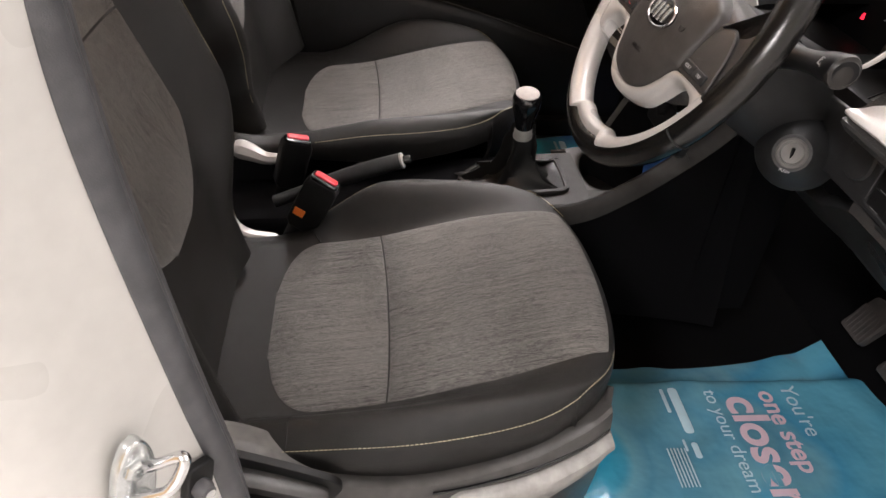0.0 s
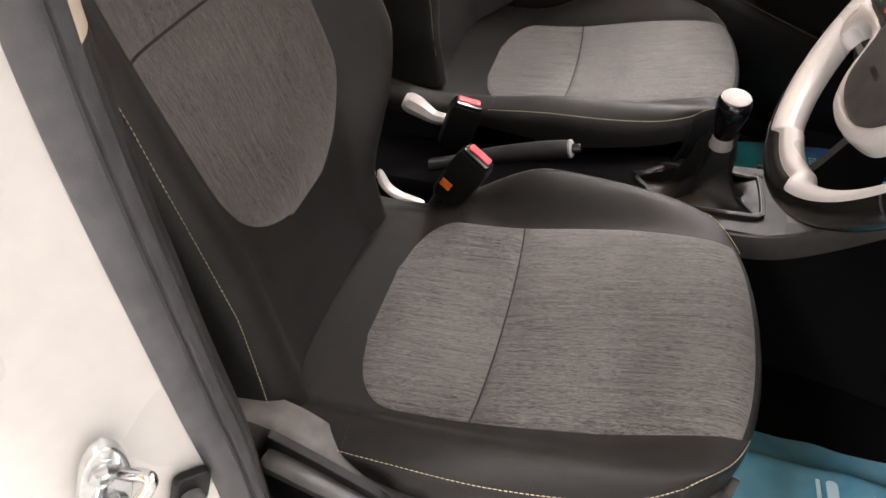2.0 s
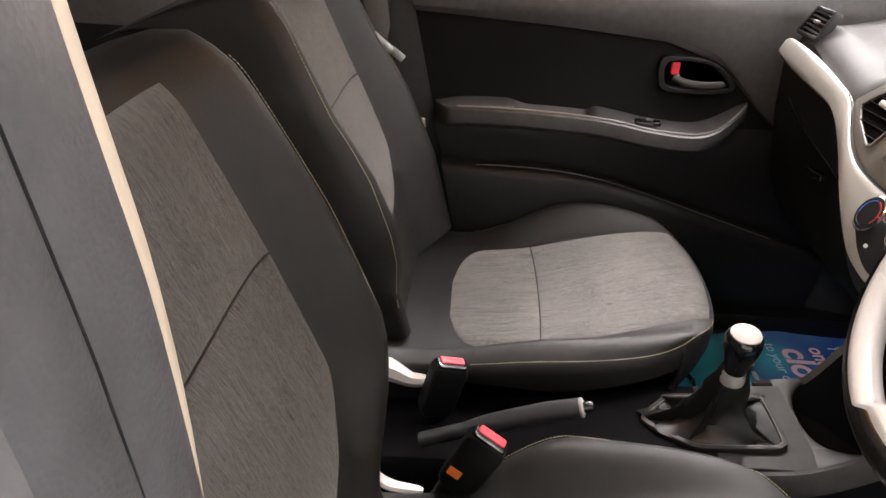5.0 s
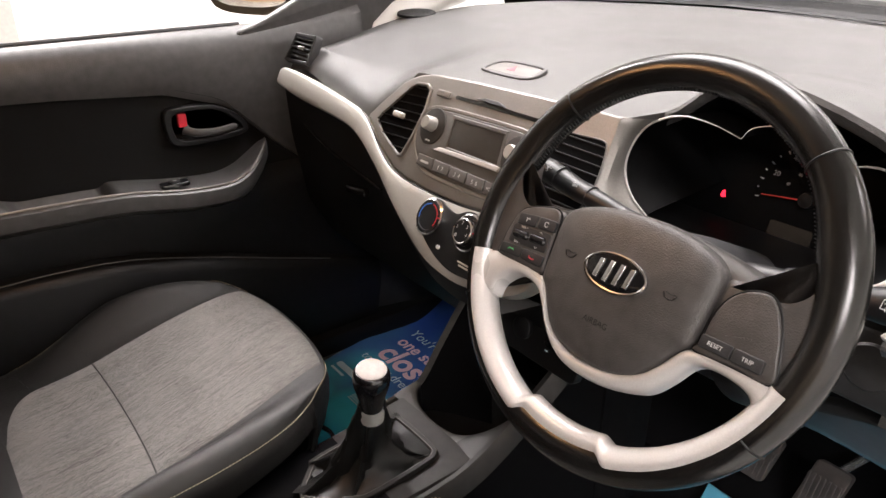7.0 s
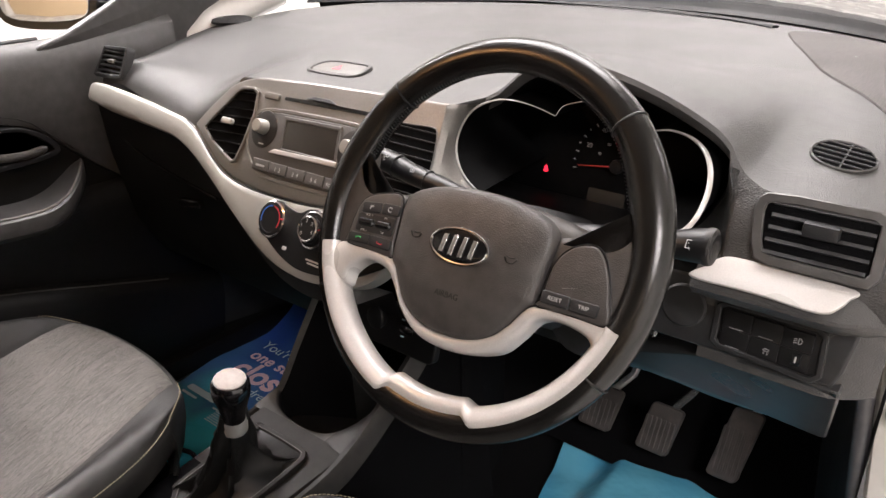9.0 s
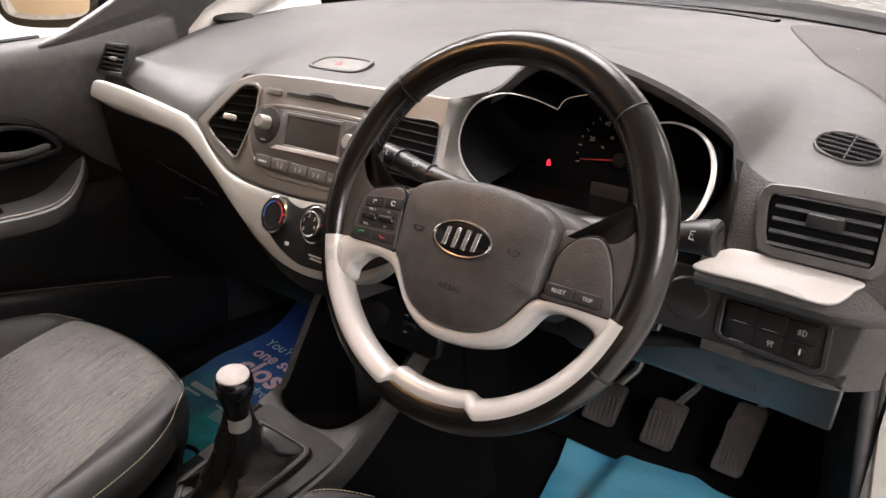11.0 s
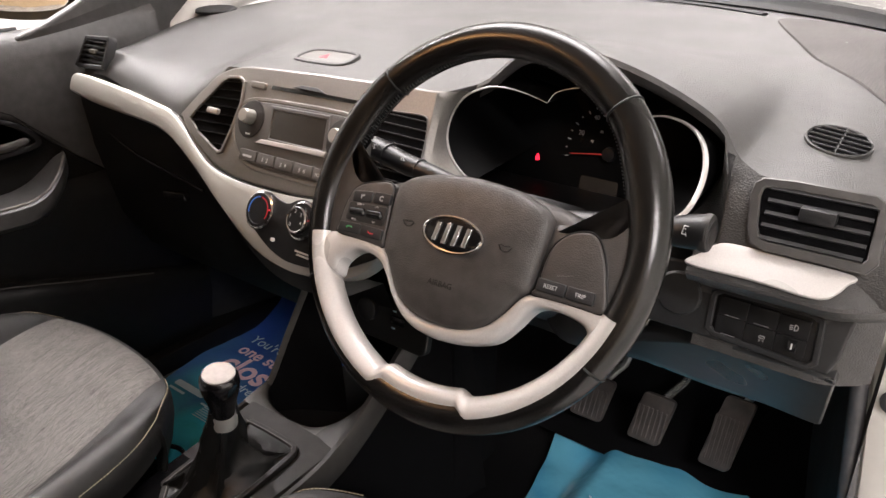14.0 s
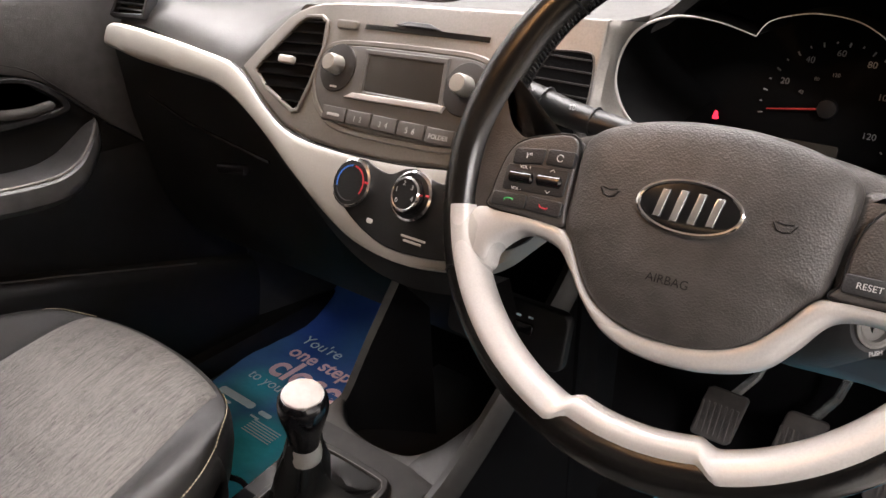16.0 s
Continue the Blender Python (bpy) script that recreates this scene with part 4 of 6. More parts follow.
    part("pointer", plate(SP, rounded(0.0045, 0.0020, 0.0006, cx=kx + r1 - 0.0035, cy=kb + 0.004), 0.008, 0.0136, 0.0002), "red", knob)
part("warning_print", plate(SP, rounded(0.030, 0.0022, 0.0006, cx=0.042, cy=S(0, 0.827)[1]), 0.006, 0.0072, 0.0001), "grey", heater)
part("warning_print", plate(SP, rounded(0.022, 0.0022, 0.0006, cx=0.042, cy=S(0, 0.8235)[1]), 0.006, 0.0072, 0.0001), "grey", heater)
part("demist_symbol", plate(SP, rounded(0.008, 0.005, 0.002, cx=-0.016, cy=S(0, 0.830)[1]), 0.006, 0.0072, 0.0001), "white", heater)

# hazard switch, passenger vent, tweeter
HP = Plane((-0.104, 0.322, 1.0215), (1, 0, 0), (0, 1, 0.22))
hz = smooth2([(-0.045, -0.010), (-0.032, 0.016), (0.03, 0.020), (0.046, 0.012), (0.040, -0.016), (-0.03, -0.018)], 30)
hazard = part("hazard_switch", ring(HP, inset(hz, -0.006), hz, -0.006, 0.004, depth=-0.002), "dash", dash, "hazard switch set in the dash top")
hb = part("hazard_button", plate(HP, inset(hz, 0.001), -0.004, 0.003, 0.002), "radio", hazard)
part("triangle_mark", plate(HP, [(-0.008, -0.006), (0.008, -0.006), (0.0, 0.008)], 0.002, 0.0034, 0.0001), "red", hb)

VP = Plane((-0.586, 0.236, 0.992), (1, 0, 0), (0, 0.40, 1))
vo = [(-0.050, -0.026), (-0.030, 0.028), (0.042, 0.031), (0.046, 0.024), (0.040, -0.025), (-0.038, -0.029)]
vi = inset(vo, 0.007)
fv = part("side_vent", ring(VP, vo, vi, -0.01, 0.006, depth=-0.004), "lower", dash, "small side air vent")
# A black plate gives the side vent its shaded depth.
part("throat_shade", plate(VP, vi, -0.012, -0.002, 0.0002), "gloss", fv)
for i in range(5):
    part("slat", box(VP.at(0.0, -0.014 + 0.0085 * i, 0.002), (0.068, 0.008, 0.0022), 0.0006), "black", fv)
part("vane_tab", box(VP.at(0.004, 0.003, 0.006), (0.018, 0.008, 0.006), 0.002), "fascia", fv)
tw = part("tweeter_grille", lathe((-0.59, 0.50, 1.034), (0, -0.1, 1), ((0.05, 0), (0.048, 0.005), (0.04, 0.006), (0.001, 0.004)), 28, squash=0.7), "black", dash, "round black speaker grille")

# driver's side face
RP = Plane((0, 0.240, 0.985), (1, 0, 0), (0, 0.42, 1))


def RS(x, z):
    return (x, (z - 0.985) * 1.085)


rows = []
for x in [0.486 + 0.164 * i / 14 for i in range(15)]:
    f = max(0.0, (x - 0.60) / 0.05)
    rows.append([Vector((x, y + 0.03 * f * f, z)) for y, z in ((0.226, 0.934), (0.2225, 0.9305), (0.2200, 0.9285), (0.1955, 0.9090), (0.1950, 0.9055), (0.2050, 0.895), (0.2340, 0.881), (0.254, 0.868), (0.2555, 0.84), (0.250, 0.80))])
part("driver_face", grid(rows), "dash", dash)
rv_o = [RS(*p) for p in ((0.522, 0.979), (0.5235, 0.989), (0.530, 0.9945), (0.556, 0.9965), (0.620, 0.9965), (0.632, 0.990), (0.634, 0.945), (0.627, 0.936), (0.545, 0.9355), (0.533, 0.939), (0.527, 0.952))]
rv_i = inset(rv_o, 0.009)
rv = part("driver_vent", ring(RP, rv_o, rv_i, -0.012, 0.007, depth=-0.006), "cover", dash, "charcoal driver's side air vent")
# The dark between the slats is a near-black plate, not a hole.
part("throat_shade", plate(RP, rv_i, -0.014, 0.0032, 0.0002), "carpet", rv)
for i in range(5):
    part("slat", grid([[RP.at(x, RS(0, 0.9465)[1] + 0.0112 * i + d, h) for d, h in ((-0.0026, 0.0050), (-0.0014, 0.0072), (0.0018, 0.0056), (0.0016, 0.0012))] for x in (0.538, 0.58, 0.622)], wrap=True, cap=True), "lower", rv)
part("vane_tab", box(RP.at(0.581, RS(0, 0.972)[1], 0.007), (0.030, 0.010, 0.013), 0.003), "lower", rv)
RT = Plane((0.548, 0.193, 0.913), (1, 0, 0), (0, 0.95, 0.75))
rt = smooth2([(-0.0624, 0.0038), (-0.0531, 0.0182), (-0.0448, 0.029), (-0.03, 0.0346), (0.0197, 0.0342), (0.0713, 0.0322), (0.0687, 0.0223), (0.0646, 0.0136), (0.0561, 0.0045), (0.0388, 0.0021), (-0.0046, 0.0042)], 60)
part("driver_silver_trim", plate(RT, rt[::-1], -0.002, 0.0014, 0.0012, dome=0.0010), "silver", dash, "satin silver trim piece")
# lower panel
LP = Plane((0.5, 0.252, 0.84), (1, 0, 0), (0, 0.12, 1))
knee = [(-0.32, 0.035), (-0.1, 0.045), (0.125, 0.055), (0.13, 0.045), (0.122, -0.028), (0.115, -0.082), (0.0, -0.085), (-0.09, -0.088), (-0.2, -0.092), (-0.34, -0.095)]
part("knee_panel", plate(LP, [(a, b if b > 0 else b * 0.33) for a, b in knee], -0.03, 0.0, 0.004), "lower", dash, "charcoal knee panel")
LQ = Plane((0.5, 0.249, 0.81), (1, 0, 0), (0, -0.71, 1))
low = [(-0.34, -0.138), (-0.34, -0.100), (-0.141, -0.100), (-0.032, -0.0285), (0.030, 0.0), (0.122, 0.0), (0.124, -0.004), (0.115, -0.127), (0.110, -0.1315), (0.055, -0.1245), (0.0, -0.130), (-0.085, -0.124), (-0.15, -0.139)]
part("lower_knee_panel", plate(LQ, low[::-1], -0.02, 0.0, 0.003), "knee", dash, "charcoal lower panel above the pedals")
part("column_cover_disc", lathe(LP.at(-0.035, 0.012, -0.002), LP.n, ((0.024, 0), (0.024, 0.003), (0.022, 0.005), (0.001, 0.0055)), 28), "lower", dash)
swo = [(0.004, 0.022), (0.01, 0.026), (0.092, 0.026), (0.098, 0.022), (0.1, -0.016), (0.095, -0.021), (0.01, -0.016), (0.004, -0.012)]
swb = part("switch_panel", ring(LP, inset(swo, -0.006), swo, -0.004, 0.004, depth=0.0), "lower", dash, "black switch panel with blanks")
part("switch_backing", plate(LP, swo, -0.004, 0.001, 0.0003), "black", swb)
for i in range(3):
    for j in range(2):
        b = part("switch_blank", plate(LP, rounded(0.0282, 0.0200, 0.0015, cx=0.0215 + 0.0285 * i, cy=0.0135 - 0.0205 * j - 0.0008 * i), 0.0, 0.0035, 0.0006), "black", swb)
        if (i, j) == (2, 0):
            part("symbol", tube([LP.at(0.0795 + 0.0032 * math.cos(t_), 0.0120 + 0.0030 * math.sin(t_), 0.0037) for t_ in [-1.5 + 3.0 * k / 12 for k in range(13)]] + [LP.at(0.0795, 0.0150, 0.0037), LP.at(0.0795, 0.0090, 0.0037)], 0.0004, 5), "white", b)
            for k in range(3):
                part("symbol", tube([LP.at(0.0780, 0.0140 - 0.002 * k, 0.0037), LP.at(0.0750, 0.0132 - 0.002 * k, 0.0037)], 0.0004, 5), "white", b)
        if (i, j) == (1, 1):
            part("symbol", tube([LP.at(0.0530 + 0.0030 * a, -0.0085 + 0.0012 * c, 0.0037) for a, c in ((-1, 1), (-0.5, 2), (0.5, 2), (1, 1), (0.7, 0), (-0.7, 0), (-1, 1))], 0.0004, 5), "white", b)
            for k in (-1, 1):
                part("symbol", tube([LP.at(0.0530 + k * 0.0018 + a, -0.0085 - 0.0012 - c, 0.0037) for a, c in ((0.0006, 0), (-0.0006, 0.0012), (0.0006, 0.0022))], 0.0004, 5), "white", b)
        elif j == 0 and i < 2 or (i, j) == (0, 1):
            part("symbol", plate(LP, rounded(0.014, 0.0006, 0.0002, cx=0.0215 + 0.0285 * i, cy=0.0045 - 0.0205 * j), 0.003, 0.0037, 0.0001), "dim", b)
        if (i, j) == (2, 1):
            w = part("levelling_wheel", lathe(LP.at(0.077, -0.007, 0.001) , (1, 0, 0), ((0.007, 0), (0.007, 0.008), (0.003, 0.008)), 16), "black", b)
            part("mark", plate(LP, rounded(0.0015, 0.006, 0.0005, cx=0.081, cy=-0.006), 0.003, 0.0086, 0.0001), "white", w)

# ---------------------------------------------------------------- instrument cluster
cluster = thing("instrument_cluster", "black three-dial instrument cluster under a hood", "instruments")
lip = [(0.178, 1.021), (0.187, 1.0265), (0.201, 1.039), (0.214, 1.052), (0.231, 1.064), (0.252, 1.072), (0.285, 1.079), (0.325, 1.084), (0.373, 1.075), (0.42, 1.060), (0.46, 1.042), (0.480, 1.027), (0.489, 1.007), (0.486, 0.978), (0.474, 0.952), (0.455, 0.928), (0.430, 0.905)]
ap = spline([(a, 0.264 + 0.06 * (b - 1.0) + hood_set_back(a), b) for a, b in lip], 60)
rows = []
for k, kz, dy in ((1.008, 1.008, 0.004), (1.0, 1.0, -0.002), (0.985, 0.985, 0.0), (0.965, 0.955, 0.02), (0.95, 0.86, 0.05), (0.93, 0.72, 0.10)):
    rows.append([Vector((0.335 + (p.x - 0.335) * k, p.y + dy, 0.965 + (p.z - 0.965) * kz)) for p in ap])
part("hood_lining", grid(rows), "black", cluster, "black lining under the dash hood")
edge = [p for p in ap if p.x > 0.42 and p.z < 1.012]
part("hood_cheek", grid([[p + Vector((-0.002, 0.002, 0)), p.lerp(Vector((0.500, 0.240, max(p.z, 0.926))), 0.3) + Vector((0, -0.004, 0)), Vector((0.500, 0.2185 + 0.33 * max(0.0, max(p.z, 0.926) - 0.926) + 0.002, max(p.z, 0.926)))] for p in edge]), "dash", dash)
CP = Plane((0.295, 0.3685, 0.955), (1, 0, 0), (0, 0.20, 1))
part("dial_plate", plate(CP, [(-0.17, -0.09), (-0.17, 0.05), (-0.1, 0.09), (0.1, 0.09), (0.19, 0.05), (0.19, -0.09)], -0.01, 0.0, 0.002), "dial", cluster)
part("cluster_base", box((0.31, 0.31, 0.875), (0.36, 0.10, 0.05), 0.01), "black", cluster)


def pod(knots, thick, peak):
    """A dial's bright rim, leaning back under the hood, and the black well behind it."""
    line = spline(knots, 60)
    cx, cz = sum(p.x for p in line) / 60, sum(p.z for p in line) / 60
    rows = []
    for k, back in ((1.03, 0.0), (1.0, 0.0), (0.97, 0.07), (0.93, 0.45), (0.88, 1.0)):
        rows.append([Vector((cx + (p.x - cx) * k, p.y + (0.372 - p.y) * back, cz + (p.z - cz) * k)) for p in line])
    well = part("dial_well", grid(rows), "dial", cluster)
    taper = [0.0004 + thick * math.exp(-(((k / 59) - peak) / 0.34) ** 2) for k in range(60)]
    part("dial_rim", tube([p + Vector((0, -0.0018, 0)) for p in line], taper, 8, up=(0, 1, 0)), "silver", well, "thin bright dial rim")
    return well, line


left_pod, left_ring = pod([(0.228, 0.218, 0.934), (0.206, 0.2215, 0.9455), (0.189, 0.2275, 0.960), (0.177, 0.2385, 0.979), (0.1735, 0.2555, 0.9995), (0.179, 0.272, 1.015), (0.194, 0.286, 1.0237), (0.213, 0.2955, 1.026), (0.241, 0.303, 1.0215), (0.2695, 0.3065, 1.013)], 0.0013, 0.42)
right_pod, right_ring = pod([(0.380, 0.297, 1.012), (0.400, 0.292, 1.0205), (0.419, 0.288, 1.024), (0.443, 0.277, 1.0225), (0.463, 0.262, 1.0145), (0.4760, 0.243, 1.0), (0.4800, 0.224, 0.980), (0.473, 0.2075, 0.958), (0.450, 0.2055, 0.944), (0.424, 0.211, 0.9395), (0.406, 0.221, 0.943)], 0.0024, 0.55)
centre, _ring = pod([(0.2695, 0.3075, 1.0130), (0.2760, 0.313, 1.024), (0.2920, 0.317, 1.030), (0.3130, 0.318, 1.033), (0.340, 0.317, 1.030), (0.360, 0.312, 1.022), (0.376, 0.303, 1.012)], 0.0002, 0.5)
fringe = spline([SP.at(*S(x, z), -0.001) for x, z in ((0.166, 1.0285), (0.1725, 1.024), (0.174, 1.010), (0.175, 0.99), (0.176, 0.965), (0.1785, 0.945), (0.183, 0.92), (0.189, 0.895))], 30)
inner_ring = [left_ring[round(36 * (1 - k / 29))] for k in range(30)]
part("side_cheek", grid([[a, a.lerp(b, 0.25) + Vector((0.0045, -0.0035, 0)), a.lerp(b, 0.55) + Vector((0.0045, -0.002, 0)), a.lerp(b, 0.85) + Vector((0.001, 0, 0)), b + Vector((-0.0006, 0.001, 0))] for a, b in zip(fringe, inner_ring)]), "fascia", cluster, "satin grey cheek beside the dials")
for nm, n, u, v in (("numeral", "20", -0.011, 0.010), ("numeral", "40", 0.006, 0.031), ("numeral", "60", 0.030, 0.039), ("numeral", "80", 0.056, 0.032), ("numeral", "100", 0.072, 0.006), ("numeral", "120", 0.068, -0.028)):
    lettering(nm, n, CP, u, v, 0.002, 0.0078, "dim", centre)
    lettering("inner_numeral", {"20": "40", "40": "80", "60": "120"}.get(n, ""), CP, 0.030 + 0.62 * (u - 0.030), -0.0105 + 0.62 * (v + 0.0105), 0.002, 0.0045, "dim", centre) if n in ("20", "40", "60") else None
for i in range(22):
    a = radians(190 - 10.5 * i)
    r = 0.0555 if i % 2 == 0 else 0.0575
    part("tick", plate(CP, [(0.030 + q * math.cos(a + d), -0.0105 + q * math.sin(a + d)) for q, d in ((r, -0.010), (0.0595, -0.010), (0.0595, 0.010), (r, 0.010))], 0.0005, 0.0018, 0.0001), "dim", centre)
part("needle", tube([CP.at(-0.021, -0.0165, 0.005), CP.at(0.030, -0.0095, 0.006)], [0.0005, 0.0011], 6), "needle", centre, "red needle at rest")
part("needle_boss", lathe(CP.at(0.030, -0.0095, 0.002), CP.n, ((0.009, 0), (0.008, 0.006), (0.001, 0.007)), 20), "black", centre)
part("trip_display", plate(CP, rounded(0.05, 0.018, 0.003, cx=0.022, cy=-0.050), 0.0, 0.002, 0.0003), "screen", centre)
part("warning_lamp", plate(CP, smooth2([(-0.0695, -0.0320), (-0.0680, -0.0260), (-0.0660, -0.0262), (-0.0650, -0.0300), (-0.0640, -0.0330), (-0.0680, -0.0340)], 18), 0.0, 0.002, 0.0002), "glow_red", cluster, "lit red belt warning symbol")

# ---------------------------------------------------------------- steering wheel
wheel = thing("steering_wheel", "black leather steering wheel with satin silver lower rim", "steering wheel")
turn, lean = radians(1.5), radians(28.4)
upright = Vector((0, math.sin(lean), math.cos(lean)))
across = Vector((1, -0.0134, 0))
across = (across - upright * across.dot(upright)).normalized()
WP = Plane((0.3119, 0.0848, 0.9503), across * math.cos(turn) + upright * math.sin(turn), upright * math.cos(turn) - across * math.sin(turn))
R, RIM = 0.1759, 0.0165
MID = 0.005


def ease(f):
    f = min(1.0, max(0.0, f))
    return f * f * (3 - 2 * f)


def rim_point(th, b, r):
    """A point of the rim: th round the wheel, b round its section from the outer side over the front, r from its core."""
    d1 = WP.ux * math.cos(th) + WP.uy * math.sin(th)
    return WP.at(R * math.cos(th), R * math.sin(th), 0.0) + (d1 * math.cos(b) + WP.n * math.sin(b)) * r


rows = []
for k in range(144):
    deg = 360 * k / 144
    th = radians(deg)
    thumb = max(ease(1 - abs(deg - 22) / 24), ease(1 - abs(deg - 158) / 24))
    row = []
    for q in range(20):
        b = 2 * math.pi * q / 20
        row.append(rim_point(th, b, RIM + 0.0045 * thumb * max(0.0, -math.cos(b)) ** 2))
    rows.append(row)
rim = part("rim", grid(rows, wrap=True, loop=True), "rimhide", wheel, "polished black leather rim")
for a in (45, 135, -30, 210):
    th = radians(a)
    lo, hi = (-200, 160) if 0 < a < 180 else (-150, 82)
    part("rim_seam", tube([rim_point(th, radians(lo + (hi - lo) * k / 30), RIM + 0.0001) for k in range(31)], 0.0010, 6, up=WP.ux * -math.sin(th) + WP.uy * math.cos(th)), "black", rim)
stitches = bmesh.new()
for k in range(150):
    th = radians(2 + 176 * k / 149)
    if min(abs(math.degrees(th) - 45), abs(math.degrees(th) - 135)) < 1.5:
        continue
    grow = 0.0045 * max(ease(1 - abs(math.degrees(th) - 22) / 24), ease(1 - abs(math.degrees(th) - 158) / 24))
    tube([rim_point(th, radians(164), RIM + grow - 0.0003), rim_point(th + 0.004, radians(172), RIM + grow + 0.0006), rim_point(th + 0.008, radians(182), RIM + grow - 0.0003)], 0.0007, 5, stitches)
part("stitching", stitches, "lower", rim, "dark stitching along the inside of the rim")
rows = []
for k in range(161):
    th = radians(-15.5 - 149.5 * k / 160)
    off = abs(R * math.cos(th) - MID)
    notch = ease((0.0575 - off) / 0.013)
    b0, b1 = 80 + 42 * notch, 262
    row = []
    for q in range(21):
        b = radians(b0 + (b1 - b0) * q / 20)
        e = min(1.0, q / 2, (20 - q) / 2)
        row.append(rim_point(th, b, RIM - 0.0006 + 0.0018 * e + e * notch * 0.0075 * max(0.0, math.sin(radians((b0 + (b1 - b0) * q / 20 - b0) / (225 - b0) * 180))) if b < radians(225) else RIM - 0.0006 + 0.0018 * e))
    rows.append(row)
part("silver_band", grid(rows), "silver", wheel, "satin silver lower rim insert")
WH = Plane(WP.at(0, 0, 0), WP.ux, WP.uy)
upper = spline([(-0.158, -0.050), (-0.150, -0.0415), (-0.128, -0.0405), (-0.104, -0.0412), (-0.080, -0.0430), (-0.069, -0.052), (-0.052, -0.078), (-0.036, -0.0900), (-0.014, -0.0970), (0.012, -0.0970), (0.036, -0.0920), (0.056, -0.0820), (0.070, -0.0670), (0.083, -0.0490), (0.095, -0.0453), (0.118, -0.0445), (0.142, -0.0445), (0.160, -0.0455), (0.162, -0.054)], 130)
lower = spline([(-0.146, -0.090), (-0.134, -0.084), (-0.1310, -0.069), (-0.1120, -0.0535), (-0.083, -0.0570), (-0.067, -0.0710), (-0.053, -0.087), (-0.036, -0.1020), (-0.018, -0.1095), (0.006, -0.1115), (0.030, -0.1090), (0.052, -0.1025), (0.067, -0.0940), (0.080, -0.0780), (0.094, -0.0585), (0.116, -0.0540), (0.142, -0.0600), (0.1475, -0.074), (0.152, -0.084)], 130)
rows = []
for a, b in zip(upper, lower):
    rows.append([WH.at(a.x + (b.x - a.x) * f, a.y + (b.y - a.y) * f, h) for f, h in ((0.0, -0.010), (0.0, 0.0085), (0.06, 0.0112), (0.22, 0.0128), (0.45, 0.0130), (0.68, 0.0116), (0.86, 0.0080), (0.97, 0.0020), (1.0, -0.010))])
part("silver_vee", grid(rows, wrap=True, cap=True), "silver", wheel, "satin silver lower spoke frame")
shroud = smooth2([(-0.128, 0.008), (-0.09, 0.026), (-0.04, 0.040), (0.005, 0.044), (0.05, 0.040), (0.10, 0.030), (0.134, 0.012), (0.130, -0.030), (0.085, -0.046), (0.060, -0.075), (0.005, -0.092), (-0.050, -0.075), (-0.075, -0.046), (-0.120, -0.03)], 72)[::-1]
part("hub_body", plate(WH, shroud, -0.045, 0.002, 0.014), "hub", wheel, "charcoal hub body")
pad = smooth2([(MID + s * a, b) for s, a, b in [(-1, x, y) for x, y in ((0.085, 0.012), (0.078, 0.026), (0.058, 0.0355), (0.028, 0.0415))] + [(1, x, y) for x, y in ((0.0, 0.043), (0.028, 0.0415), (0.058, 0.0355), (0.080, 0.026), (0.088, 0.012), (0.0855, -0.018), (0.083, -0.042), (0.075, -0.052), (0.057, -0.078), (0.040, -0.0905), (0.018, -0.0965), (0.0, -0.0975))] + [(-1, x, y) for x, y in ((0.018, -0.0965), (0.040, -0.0905), (0.057, -0.078), (0.075, -0.052), (0.083, -0.042), (0.0845, -0.018))]], 120)[::-1]
rows = []
for f, h in ((1.0, -0.02), (1.0, 0.004), (0.995, 0.0085), (0.98, 0.0118), (0.955, 0.0142), (0.92, 0.0158), (0.85, 0.0178), (0.72, 0.0200), (0.55, 0.0214), (0.35, 0.0221), (0.15, 0.0224), (0.03, 0.0225)):
    rows.append([WH.at(MID + (a - MID) * f, -0.020 + (b + 0.020) * f, h) for a, b in pad])
hubpart = part("airbag_pad", grid(rows, wrap=True, cap=True), "hub", wheel, "grained charcoal airbag pad")
lettering("airbag_word", "AIRBAG", WH, 0.004, -0.0595, 0.0217, 0.0078, "black", hubpart)
for s in (-1, 1):
    hx = 0.006 + s * 0.054
    part("horn_mark", tube([WH.at(hx + a, -0.0135 + b, 0.0219) for a, b in ((-0.0065, 0.0025), (-0.004, -0.0015), (0.0, -0.0025), (0.004, -0.0015), (0.0065, 0.0025))], 0.0006, 5), "black", hubpart)
    part("horn_mark", tube([WH.at(hx + a, -0.0135 + b, 0.0219) for a, b in ((-0.005, 0.0032), (0.0, 0.0022), (0.005, 0.0032))], 0.0005, 5), "black", hubpart)
EC = (0.0055, -0.0135)
emblem = part("badge", plate(WH, oval(0.0655, 0.0335, 56, *EC), 0.015, 0.0248, 0.002, dome=0.0012), "gloss", wheel, "black oval badge with a bright edge")
part("badge_rim", tube([WH.at(a, b, 0.0245) for a, b in oval(0.064, 0.032, 56, *EC)], 0.0016, 8, loop=True, up=WH.n), "chrome", emblem)
for x0, half in ((-0.0165, 0.0088), (-0.0055, 0.0098), (0.0055, 0.0098), (0.0165, 0.0088)):
    bar = [(EC[0] + x0 + sx * 0.0024 + sy * half * 0.16, EC[1] + sy * half) for sx, sy in ((-1, -1), (1, -1), (1, 1), (-1, 1))]
    part("badge_bar", plate(WH, bar, 0.0245, 0.0272, 0.0006), "steel", emblem, "plain bright bar")
